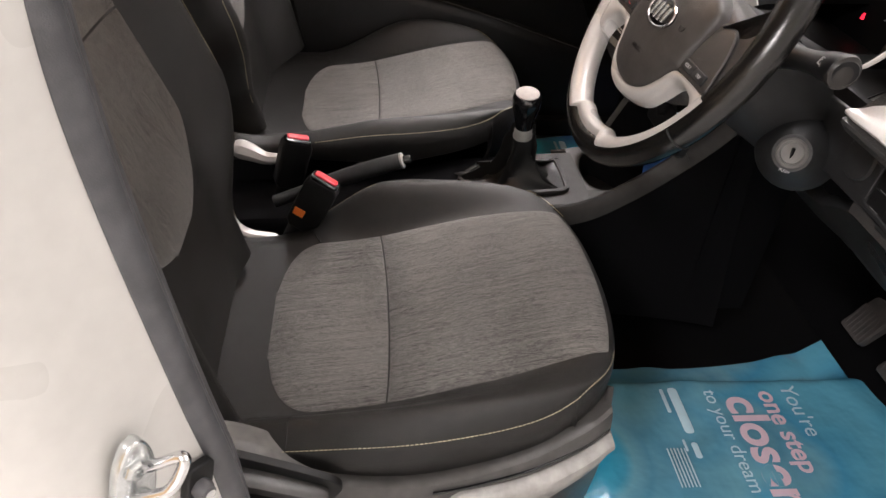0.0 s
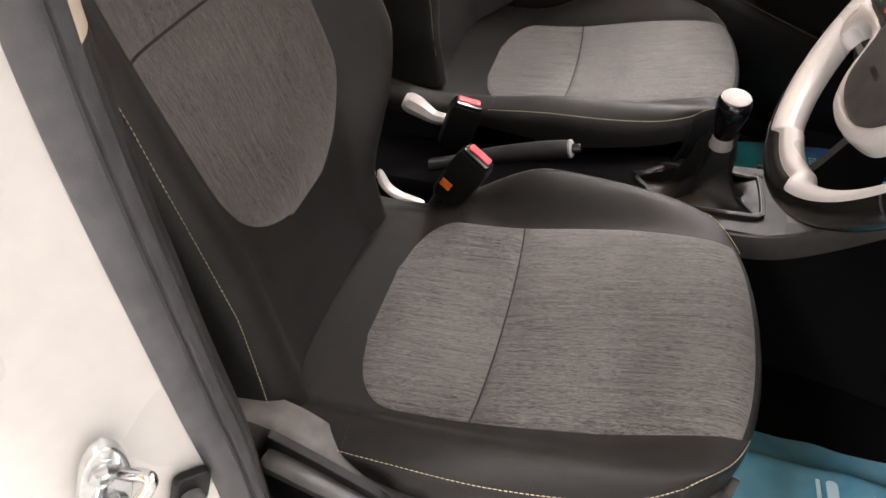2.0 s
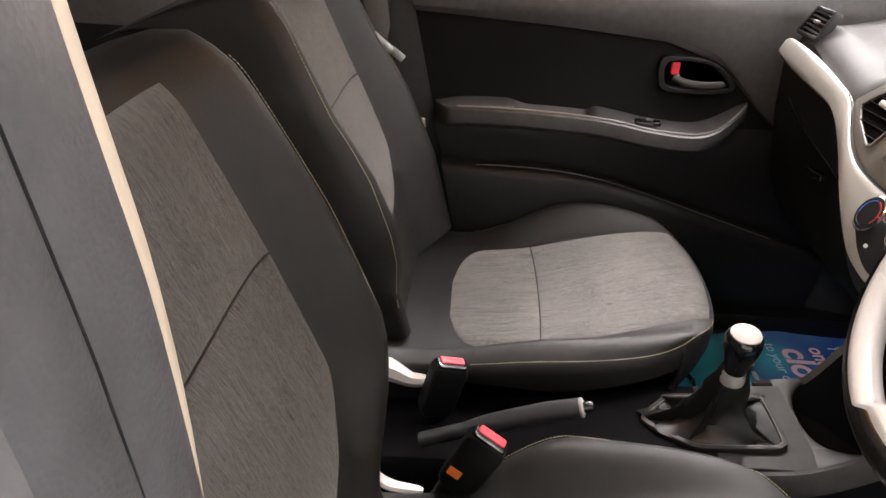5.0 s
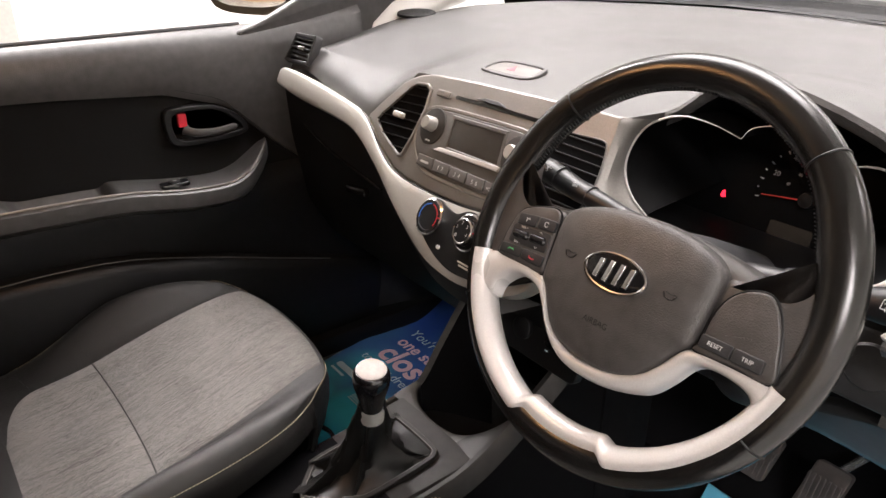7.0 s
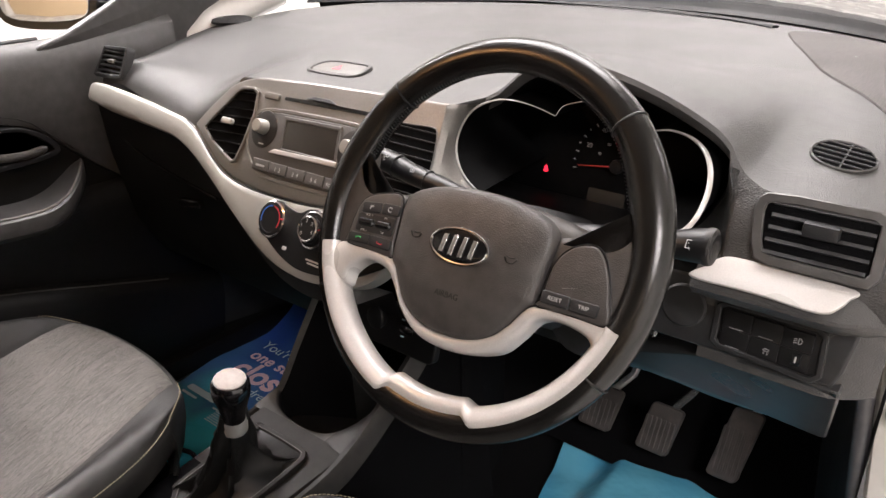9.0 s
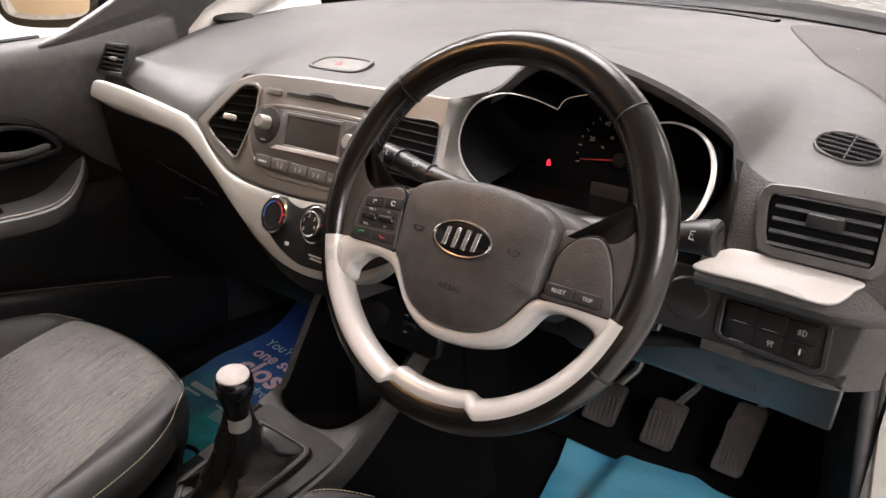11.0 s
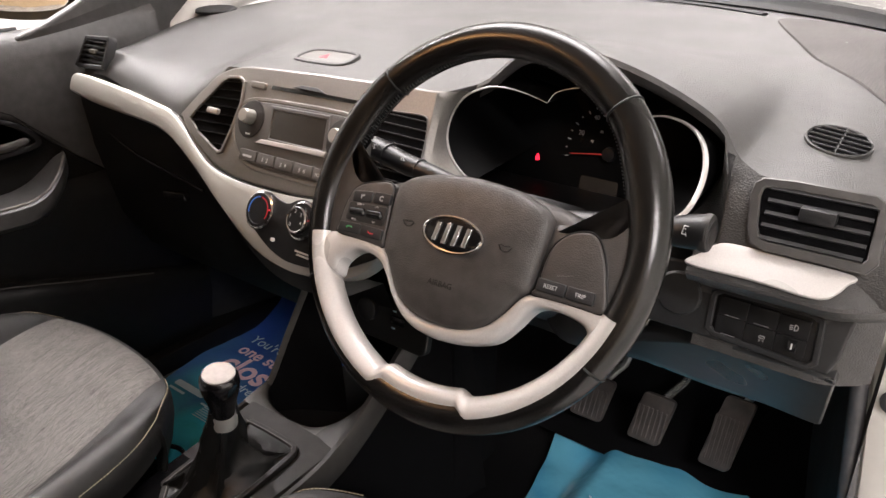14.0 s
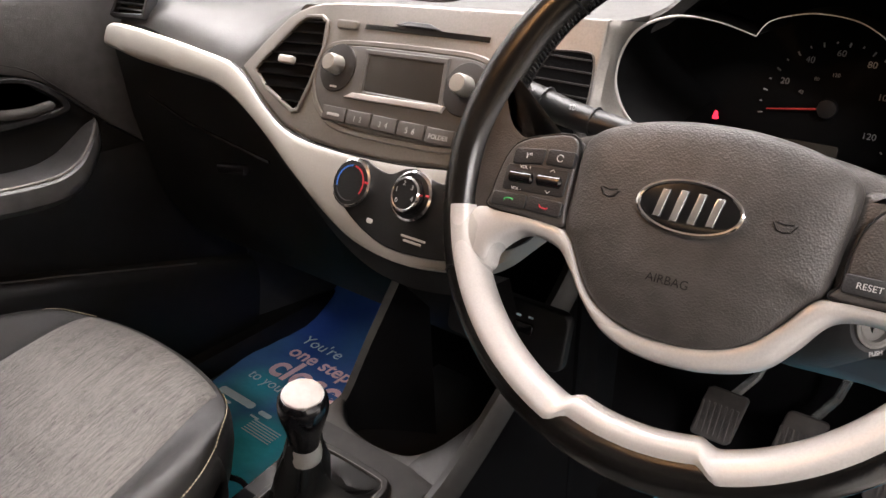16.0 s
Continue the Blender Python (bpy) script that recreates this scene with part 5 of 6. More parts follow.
pods = {-1: [(-0.141, -0.0395), (-0.1415, -0.030), (-0.139, -0.010), (-0.134, 0.005), (-0.125, 0.0125), (-0.110, 0.0175), (-0.095, 0.0205), (-0.087, 0.0195), (-0.0825, 0.013), (-0.0805, -0.012), (-0.0795, -0.030), (-0.080, -0.0425), (-0.11, -0.0410)],
        1: [(0.0915, -0.0445), (0.0945, -0.036), (0.0950, -0.019), (0.0985, -0.003), (0.107, 0.009), (0.119, 0.0155), (0.131, 0.0165), (0.140, 0.009), (0.148, -0.006), (0.153, -0.022), (0.156, -0.0435), (0.125, -0.0440)]}
for s in (-1, 1):
    sp_poly = smooth2([(MID + s * a, b) for a, b in ((0.085, 0.012), (0.10, 0.0195), (0.120, 0.0200), (0.138, 0.024), (0.150, 0.040), (0.156, 0.062), (0.164, 0.062), (0.170, 0.02), (0.170, -0.02), (0.163, -0.047), (0.12, -0.045), (0.085, -0.044))], 64)
    part("spoke", plate(WH, sp_poly if s < 0 else sp_poly[::-1], -0.014, 0.0075, 0.007), "hub", wheel, "charcoal spoke")
    poly = smooth2(pods[s], 72)
    sw = part("switch_pod", plate(WH, poly if s > 0 else poly[::-1], -0.004, 0.0128, 0.0022, dome=0.0012), "hub", wheel, "charcoal spoke switch pod")
    edge = inset(poly if s > 0 else poly[::-1], -0.0006)
    part("pod_gap", tube([WH.at(a, b, 0.0104) for a, b in edge], 0.0010, 6, loop=True), "black", sw)
    if s < 0:
        for bx, bz, w, h, sk in ((-0.1175, 0.0010, 0.0245, 0.0115, 0.12), (-0.0925, 0.0032, 0.0215, 0.0115, 0.03), (-0.1245, -0.0325, 0.0285, 0.0105, 0.05), (-0.0955, -0.0318, 0.0280, 0.0110, 0.0)):
            outline = [(a, b + sk * (a - bx)) for a, b in rounded(w, h, 0.0022, cx=bx, cy=bz)]
            b = part("button", plate(WH, outline, 0.010, 0.0152, 0.0010), "lower", sw)
            if bz > -0.02 and bx < -0.1:
                for pts in (((-0.0012, -0.0020), (-0.0008, 0.0004), (-0.0016, 0.0020)), ((0.0004, 0.0020), (0.0012, 0.0004)), ((0.0018, 0.0024), (0.0026, 0.0006))):
                    part("symbol", tube([WH.at(bx + a, bz + c_, 0.0153) for a, c_ in pts], 0.00035, 5), "white", b)
            elif bz > -0.02:
                part("symbol", tube([WH.at(bx + 0.0024 * math.cos(t_), bz + 0.0024 * math.sin(t_), 0.0153) for t_ in [0.5 + 5.3 * i / 16 for i in range(17)]], 0.00035, 5), "white", b)
            else:
                d_ = 1 if bx < -0.11 else -1
                part("symbol", tube([WH.at(bx + a, bz + d_ * c_ * 0.6, 0.0153) for a, c_ in ((-0.0034, -0.0012), (-0.0026, 0.0012), (0.0, 0.0020), (0.0026, 0.0020), (0.0036, 0.0008))], 0.0006, 5), "green" if d_ > 0 else "red", b)
        part("roller_bed", plate(WH, [(a, b + 0.05 * (a + 0.108)) for a, b in rounded(0.050, 0.019, 0.003, cx=-0.1085, cy=-0.0148)], 0.010, 0.0142, 0.0008), "lower", sw)
        for bx, bz in ((-0.1195, -0.0152), (-0.0970, -0.0140)):
            part("volume_roller", tube([WH.at(bx - 0.0098, bz - 0.0003, 0.0128), WH.at(bx - 0.0085, bz, 0.0130), WH.at(bx + 0.0085, bz + 0.0006, 0.0130), WH.at(bx + 0.0098, bz + 0.0009, 0.0128)], [0.0025, 0.0044, 0.0044, 0.0025], 14), "gloss", sw)
        lettering("caption", "VOL +", WH, -0.118, -0.0072, 0.0144, 0.0034, "white", sw, 3)
        lettering("caption", "VOL -", WH, -0.121, -0.0235, 0.0144, 0.0034, "white", sw, 3)
        for bz, up_ in ((-0.0062, 1), (-0.0215, -1)):
            part("symbol", tube([WH.at(-0.096 + a, bz + up_ * b, 0.0145) for a, b in ((-0.0018, -0.0008), (0.0, 0.0008), (0.0018, -0.0008))], 0.0003, 5), "white", sw)
    else:
        for bx, by, w, word in ((0.1080, -0.0348, 0.0270, "RESET"), (0.1352, -0.0350, 0.0250, "TRIP")):
            b = part("button", plate(WH, rounded(w, 0.0112, 0.002, cx=bx, cy=by), 0.010, 0.0156, 0.0010), "lower", sw)
            lettering("caption", word, WH, bx, by, 0.0157, 0.0050, "white", b, 0)
col = thing("steering_column", "black steering column shroud with two stalks", "steering column")
ax = -WP.n
rows = []
for d, w, h in ((0.036, 0.030, 0.03), (0.045, 0.055, 0.045), (0.05, 0.062, 0.055), (0.11, 0.066, 0.062), (0.22, 0.07, 0.07)):
    rows.append([WP.at(w * math.cos(a), h * math.sin(a) - 0.012, -d) for a in (2 * math.pi * k / 28 for k in range(28))])
part("shroud", grid(rows, wrap=True, cap=True), "lower", col)
sl = spline([(0.27, 0.150, 0.955), (0.225, 0.152, 0.960), (0.185, 0.154, 0.964), (0.150, 0.155, 0.971), (0.128, 0.155, 0.976)], 14)
stalk = part("light_stalk", tube(sl, [0.010, 0.010, 0.010, 0.011, 0.012, 0.012, 0.013, 0.013, 0.0135, 0.014, 0.0145, 0.0145, 0.014, 0.010], 14, flat=0.85), "stalk", col, "black light stalk with white symbols")
towards = Vector((0.62, -0.72, 0.32)).normalized()


def marks(p, r, lines, mat, parent, size=0.001):
    """Small printed strokes on a stalk's side that faces the door."""
    a = Vector((1, 0, 0.05)) - towards * towards.x
    a.normalize()
    b = towards.cross(a)
    b = b if b.z > 0 else -b
    for pts in lines:
        part("symbol", tube([p + towards * r + a * (x * size) + b * (y * size) for x, y in pts], 0.00042, 5), mat, parent)


sun = [[(2.2 * math.cos(t_), 2.2 * math.sin(t_)) for t_ in [2 * math.pi * k / 12 for k in range(13)]]] + [[(3.0 * math.cos(t_), 3.0 * math.sin(t_)), (4.2 * math.cos(t_), 4.2 * math.sin(t_))] for t_ in [math.pi * k / 4 for k in range(8)]]
marks(sl[11] + Vector((0, 0, 0.002)), 0.0146, sun, "white", stalk)
beam = [[(0, 2), (0, -2), (1.5, -1.2), (1.5, 1.2), (0, 2)]] + [[(-1, 1.4 - 1.4 * k), (-3, 1.4 - 1.4 * k)] for k in range(3)]
marks(sl[7] + Vector((0, 0, 0.004)), 0.0138, beam, "white", stalk)
marks(sl[7] + Vector((0.002, 0, -0.004)), 0.0138, [[(-1.5, 1.5), (1.5, -1.5)], [(-1.5, -1.5), (1.5, 1.5)], [(-2.4, 0), (-1.2, 0)]], "white", stalk)
marks(sl[8] + Vector((0, 0, -0.005)), 0.0138, [[(1.6 * math.cos(t_), 1.6 * math.sin(t_)) for t_ in [2 * math.pi * k / 10 for k in range(11)]]], "white", stalk)
for k, r in ((5, 0.0122), (9, 0.0142)):
    part("ring_groove", lathe(sl[k], sl[k + 1] - sl[k], ((r - 0.002, -0.0008), (r, -0.0006), (r, 0.0006), (r - 0.002, 0.0008)), 20), "lower", stalk)
sr = spline([(0.385, 0.148, 0.945), (0.43, 0.152, 0.950), (0.455, 0.154, 0.955), (0.485, 0.156, 0.962), (0.505, 0.157, 0.966), (0.516, 0.157, 0.967)], 14)
stalk = part("wiper_stalk", tube(sr, [0.016, 0.017, 0.017, 0.015, 0.013, 0.012, 0.012, 0.013, 0.015, 0.0165, 0.0172, 0.0172, 0.0165, 0.013], 14, flat=0.9), "stalk", col, "black wiper stalk")
part("stalk_collar", lathe((0.418, 0.151, 0.949), (1, 0.05, 0.1), ((0.017, 0), (0.0178, 0.003), (0.0178, 0.006), (0.017, 0.008)), 20), "stalk", stalk)
towards = Vector((0.27, -0.86, 0.42)).normalized()
marks(sr[9], 0.0160, [[(-5, -3.5), (5, -3.5), (4.2, 3.5), (-4.2, 3.5), (-5, -3.5)], [(-1, -5), (-3, 1.5)]], "white", stalk)
part("end_cap", lathe(sr[11], sr[13] - sr[11], ((0.0168, 0.0), (0.0172, 0.003), (0.0160, 0.006), (0.012, 0.0075), (0.001, 0.008)), 26, squash=0.92), "bar", stalk, "charcoal turning end cap")
ia = Vector((0.72, -0.60, 0.34)).normalized()
ic = Vector((0.420, 0.205, 0.832))
ig = part("ignition_lock", lathe(ic - ia * 0.01, ia, ((0.050, -0.07), (0.044, -0.04), (0.033, -0.015), (0.026, 0.0), (0.021, 0.006), (0.017, 0.006), (0.0165, 0.002)), 26), "lower", col, "ignition lock housing")
part("lock_ring", lathe(ic - ia * 0.01, ia, ((0.0175, 0.003), (0.0172, 0.0085), (0.0150, 0.0095), (0.0125, 0.0085), (0.012, 0.004), (0.001, 0.0035)), 26), "lever_dark", ig, "worn steel lock barrel")
part("key_slot", box(ic - ia * 0.01 + ia * 0.004, (0.003, 0.003, 0.013), 0.0005), "gloss", ig)
lettering("caption", "PUSH", Plane(ic - ia * 0.002, ia.cross(Vector((0, 0, 1))) * -1, Vector((0, 0, 1)) - ia * ia.z), 0.0, -0.0215, -0.0015, 0.0050, "white", ig)

# sockets below the heater panel
KP = Plane((0.085, 0.215, 0.705), (1, 0, 0), (0, 0.25, 1))
sockets = part("socket_panel", plate(KP, rounded(0.150, 0.066, 0.012), -0.01, 0.002, 0.003), "black", dash, "black socket panel under the heater controls")
part("power_socket", lathe(KP.at(-0.030, 0.006, 0.002), KP.n, ((0.0165, 0), (0.0165, 0.006), (0.014, 0.008), (0.001, 0.0085)), 26), "black", sockets, "capped round power socket")
part("media_socket", plate(KP, rounded(0.024, 0.012, 0.003, cx=0.024, cy=0.004), 0.001, 0.0045, 0.001), "gloss", sockets)
for cx, cy in ((0.016, 0.016), (0.031, 0.017), (0.017, -0.008)):
    part("symbol", plate(KP, rounded(0.006, 0.002, 0.0006, cx=cx, cy=cy), 0.001, 0.0028, 0.0001), "pale", sockets)

TV = Plane((0.566, 0.353, pad_height(0.566, 0.353) + 0.001), (1, 0, (pad_height(0.59, 0.353) - pad_height(0.542, 0.353)) / 0.048), (0, 1, (pad_height(0.566, 0.380) - pad_height(0.566, 0.326)) / 0.054))
tv = part("demister_vent", ring(TV, oval(0.0625, 0.0585, 36), oval(0.058, 0.054, 36), -0.012, 0.0018, depth=-0.002), "dash", dash, "round demister vent in the dash top")
# No hole in the pad: a near-black disc paints the shade.
part("throat_shade", plate(TV, oval(0.058, 0.054, 36), -0.008, 0.0, 0.0005), "carpet", tv)
for i in range(5):
    b = -0.019 + 0.0095 * i
    w = 0.0285 * math.sqrt(max(0.05, 1 - (b / 0.0275) ** 2))
    part("slat", tube([TV.at(-w, b, 0.0014), TV.at(w, b, 0.0014)], 0.0011, 6), "lower", tv)
part("divider", tube([TV.at(0.002, -0.026, 0.0012), TV.at(0.002, 0.026, 0.0008)], 0.0009, 6), "lower", tv)
gp = smooth2([(-0.13, 0.20), (-0.115, 0.12), (-0.055, -0.02), (0.0, -0.13), (0.06, -0.21), (0.11, -0.24), (0.11, -0.05), (0.04, 0.10), (-0.05, 0.2)], 48)
part("speaker_grille", grid([[Vector((0.5 + a * k, 0.70 + b * k, pad_height(0.5 + a * k, 0.70 + b * k) + h)) for a, b in gp] for k, h in ((1.01, -0.003), (1.0, 0.0012), (0.985, 0.0024), (0.8, 0.0026), (0.6, 0.0026), (0.4, 0.0026), (0.2, 0.0026), (0.02, 0.0026))], wrap=True), "mesh", dash, "fine ribbed grille panel in the dash corner")
part("defroster_slot", tube(spline([(-0.25, 1.055, 1.046), (0.0, 1.06, 1.046), (0.2, 1.01, 1.046), (0.33, 0.935, 1.046)], 20), 0.008, 8, flat=0.35), "black", dash, "long black demister slot")

gl = [p for p in bot if p.x < 0.10]
rows = []
for dy, dz in ((0.0, 0.004), (0.012, -0.004), (0.014, -0.03)):
    rows.append([p + Vector((0, dy, dz)) for p in gl])
rows.append([Vector((p.x, 0.20, 0.5 * (p.z - 0.03) + 0.5 * 0.76)) for p in gl])
rows.append([Vector((p.x, 0.225, 0.70)) for p in gl])
rows.append([Vector((p.x, 0.27, 0.62)) for p in gl])
rows.append([Vector((p.x, 0.40, 0.58)) for p in gl])
part("lower_dash", grid(rows), "black", dash, "black lower dash and glovebox")
part("glovebox_seam", tube(spline([(-0.52, 0.196, 0.872), (-0.44, 0.192, 0.850), (-0.34, 0.187, 0.838), (-0.25, 0.184, 0.828)], 16), 0.0022, 6), "gloss", dash)
part("glovebox_latch", box((-0.335, 0.190, 0.800), (0.06, 0.012, 0.014), 0.004, Matrix.Rotation(radians(-8), 4, "Y")), "gloss", dash, "glovebox latch")

# ---------------------------------------------------------------- seats
SIDE = [(-0.47, 0.262), (-0.30, 0.263), (-0.22, 0.262), (-0.15, 0.254), (-0.095, 0.243), (-0.06, 0.231), (-0.033, 0.216)]
INSERT = [(-0.33, 0.168), (-0.12, 0.167), (-0.04, 0.158), (0.03, 0.146)]
EDGE_Z = [(-0.47, 0.512), (-0.39, 0.518), (-0.31, 0.525), (-0.245, 0.536), (-0.18, 0.554), (-0.12, 0.571), (-0.06, 0.587), (-0.02, 0.596), (0.02, 0.601), (0.05, 0.600)]
RIDGE_Z = [(-0.47, 0.575), (-0.33, 0.585), (-0.25, 0.593), (-0.17, 0.600), (-0.10, 0.604), (-0.04, 0.605), (0.01, 0.604), (0.05, 0.600)]
SEAM_Z = [(-0.47, 0.570), (-0.22, 0.577), (-0.095, 0.583), (-0.03, 0.592), (0.007, 0.598), (0.05, 0.598)]


def nose(u):
    """How far forward the cushion reaches at u across it."""
    a = abs(u)
    return 0.048 - 0.040 * a ** 2.2 - 0.041 * a ** 7


def insert_u(v):
    """Where the cloth panel's edge lies across the cushion."""
    u = 0.64
    for _ in range(4):
        y = -0.47 + (nose(u) + 0.47) * v
        w = along(INSERT, y)
        if y < -0.325:
            w *= max(0.0, 1 - min(1.0, (-0.325 - y) / 0.071) ** 2.4) ** 0.42
        u = min(0.93, w / along(SIDE, -0.47 + 0.437 * v))
    return u


def cushion_at(xc, u, v, off=0.0):
    """A point of the cushion's top: u across from -1 to 1, v along from 0 to 1."""
    a = abs(u)
    x = u * along(SIDE, -0.47 + 0.437 * v)
    y = -0.47 + (nose(u) + 0.47) * v
    ue = max(0.55, min(0.80, along(INSERT, y) / along(SIDE, -0.47 + 0.437 * v)))
    ze, zr, zs = along(EDGE_Z, y), along(RIDGE_Z, y), along(SEAM_Z, y)
    zm = ze - 0.010 + 0.014 * v * v
    if a <= ue:
        z = zm + (ze - zm) * (a / ue) ** 2.4
    else:
        s = (a - ue) / (1 - ue)
        f = min(1.0, s / 0.68)
        z = ze + (zr - ze) * f * f * (3 - 2 * f)
        if s > 0.68:
            z += (zs - zr) * ((s - 0.68) / 0.32) ** 2
        if u * xc < 0 and y < -0.22:
            # the inner bolster falls away towards the buckle
            g = min(1.0, (-0.22 - y) / 0.20)
            g = g * g * (3 - 2 * g) * (1.0 if xc > 0 else 0.3)
            z -= 0.082 * g * f * f * (3 - 2 * f)
            x *= 1.0 - 0.13 * g * s
        if u * xc > 0 and xc < 0 and y < -0.17:
            g = min(1.0, (-0.17 - y) / 0.20)
            z -= 0.060 * g * g * (3 - 2 * g) * f * f * (3 - 2 * f)
        if u * xc > 0 and xc < 0:
            z += 0.014 * math.exp(-((y + 0.12) / 0.10) ** 2) * f * f * (3 - 2 * f)
    if v > 0.92:
        z -= 0.008 * ((v - 0.92) / 0.08) ** 2 * (1 - a ** 4)
    return Vector((xc + x, y, z + off))


def back_lift(x, h):
    """How far a backrest's face stands forward of its middle."""
    a = abs(x)
    fade = max(0.45, min(1.0, 1.10 - 1.0 * max(0.0, h - 0.12)))
    k = [(0.0, 0.0), (0.10, 0.001), (0.150, 0.009), (0.195, 0.045), (0.222, 0.060), (0.243, 0.051), (0.256, 0.026), (0.262, -0.02)]
    z = along(k, a)
    return z * (fade if z > 0 else 1)


def back_narrow(h):
    return 1.0 - 0.17 * max(0.0, (h - 0.14) / 0.34) ** 2.0


def back_at(xc, x, h, off=0.0):
    y0, z0 = -0.49 - 0.403 * h, 0.68 + 0.915 * h
    swell = 1.25 if xc < 0 and h < 0.15 else 1.0 + 0.25 * max(0.0, (0.25 - h) / 0.10) * (xc < 0) if h < 0.25 else 1.0
    c = back_lift(x, h) * swell - (0.026 if xc < 0 else 0.0) - (6.0 * (h - 0.37) ** 2 if h > 0.37 else 0) + off
    w = back_narrow(h)
    c -= 0.16 * max(0.0, 0.01 - h)
    if h < 0.07 and x * xc < 0:
        k = min(1.0, (0.07 - h) / 0.15)
        w *= 1.0 - 0.42 * k ** 1.3
        c -= 0.75 * k ** 1.2 * max(0.0, back_lift(x, h) * swell)
    return Vector((xc + x * w, y0 + 0.915 * c, z0 + 0.403 * c))


XS = [-0.277, -0.273, -0.268, -0.265, -0.259, -0.248, -0.240, -0.228, -0.218, -0.205, -0.19, -0.175, -0.16, -0.14, -0.11, -0.07, -0.03]
XS = XS + [0.0] + [-x for x in reversed(XS)]


def close_rows(a, b, n):
    """Stations from a to b, close together at both ends."""
    return [a, a + 0.0015, a + 0.004] + [a + 0.009 + (b - a - 0.018) * i / (n - 1) for i in range(n)] + [b - 0.004, b - 0.0015, b]


def patch(at, outline_lo, outline_hi, us, nv, puff=0.0050):
    """A sewn-in panel: us along the seat, nv points across between two edge lines; sunk at its seams, full in the middle."""
    rows = []
    m = len(us)
    for i, u in enumerate(us):
        lo, hi = outline_lo(u), outline_hi(u)
        row = []
        for x in close_rows(lo, hi, nv):
            j = len(row)
            d = max(0.0, min(u - us[0], us[-1] - u, x - lo, hi - x))
            row.append(at(x, u, -0.0016 + puff * (1 - math.exp(-d / 0.011))))
        rows.append(row)
    return grid(rows)


def seat(xc, s, label):
    """A front seat; s: the side its sill is on (1 or -1)."""
    t = thing("front_seat", label, "car seat", "front seats")
    # cushion
    us = [0.0, 0.12, 0.24, 0.36, 0.46, 0.54, 0.60, 0.64, 0.68, 0.72, 0.76, 0.80, 0.84, 0.88, 0.91, 0.94, 0.965, 0.985, 1.0]
    us = [-u for u in reversed(us[1:])] + us
    vs = [0.0, 0.08, 0.16, 0.24, 0.32, 0.38, 0.44, 0.50, 0.56, 0.62, 0.68, 0.73, 0.78, 0.82, 0.86, 0.89, 0.92, 0.945, 0.965, 0.985, 1.0]
    rows = [[cushion_at(xc, u, v) for u in us] for v in vs]
    nosed = rows[-1]
    rows.insert(0, [p + Vector((0, -0.10, 0.012)) for p in rows[0]])
    for dy, dz in ((0.004, 0.007), (0.006, 0.020), (0.005, 0.045), (-0.004, 0.08), (-0.02, 0.115)):
        rows.append([Vector((p.x + (p.x - xc) * 0.4 * dy, p.y + dy, p.z - dz)) for p in nosed])
    full = []
    for r in rows:
        a, b = r[0], r[-1]
        zb = 0.522 + 0.03 * min(1.0, max(0.0, (a.y + 0.2) / 0.2))
        walls = []
        for p, sd in ((a, -1), (b, 1)):
            low = min(zb, p.z - 0.03)
            walls.append([Vector((p.x + sd * 0.003, p.y, p.z - 0.004)), Vector((p.x + sd * 0.006, p.y, 0.6 * p.z + 0.4 * low)), Vector((p.x + sd * 0.002, p.y, low)), Vector((p.x - sd * 0.03, p.y, low - 0.02))])
        full.append(list(reversed(walls[0])) + r + walls[1])
    cushion = part("cushion", grid(full), "leather", t, "dark grey leatherette cushion with raised bolsters")
    rear = [0.1465] + [0.150 + 0.294 * k / 18 for k in range(19)] + [0.4485, 0.4510]
    fore = [0.4555, 0.4580] + [0.464 + 0.511 * k / 26 for k in range(27)] + [0.983, 0.988]
    for vv, nm in ((rear, "rear_cloth_panel"), (fore, "front_cloth_panel")):
        rows = []
        for i, v in enumerate(vv):
            e = insert_u(v) if v > 0.1466 else 0.25
            row = []
            across = [-e, -e * 0.99, -e * 0.97] + [e * (-0.93 + 1.86 * k / 22) for k in range(23)] + [e * 0.97, e * 0.99, e]
            for k, u in enumerate(across):
                d = max(0.0, min((v - vv[0]) * 0.5, (vv[-1] - v) * 0.5, (e - abs(u)) * 0.26))
                row.append(cushion_at(xc, u, v, 0.0004 + 0.0050 * (1 - math.exp(-d / 0.011))))
            rows.append(row)
        part(nm, grid(rows), "cloth", cushion, "grey heather cloth panel")
    for sd in (-1, 1):
        line = [cushion_at(xc, sd * 0.995, 0.26 + 0.74 * k / 40) + Vector((sd * 0.0022, 0, 0.0006)) for k in range(41)]
        line += [cushion_at(xc, sd * (0.97 - 0.95 * k / 24), 1.0) + Vector((0, 0.0024, 0.0004)) for k in range(9)]
        stitching(line, cushion)
        part("side_seam", tube([cushion_at(xc, sd * (insert_u(0.35) + (0.99 - insert_u(0.35)) * k / 12), 0.27 - 0.02 * math.sin(k / 12 * math.pi), 0.0003) for k in range(13)], 0.0008, 5), "black", cushion)
    # backrest
    hs = [-0.16, -0.12, -0.09, -0.06, -0.04, -0.02, 0.0, 0.025, 0.05, 0.075, 0.10, 0.15, 0.20, 0.25, 0.30, 0.33, 0.36, 0.39, 0.41, 0.423, 0.432]
    rows = [[back_at(xc, x * 0.945, h) for x in XS] for h in hs]
    d, n = Vector((0, -0.403, 0.915)), Vector((0, 0.915, 0.403))
    rows.append([p + d * 0.012 - n * 0.03 for p in rows[-1]])
    rows.append([p + d * 0.004 - n * 0.04 for p in rows[-1]])
    full = []
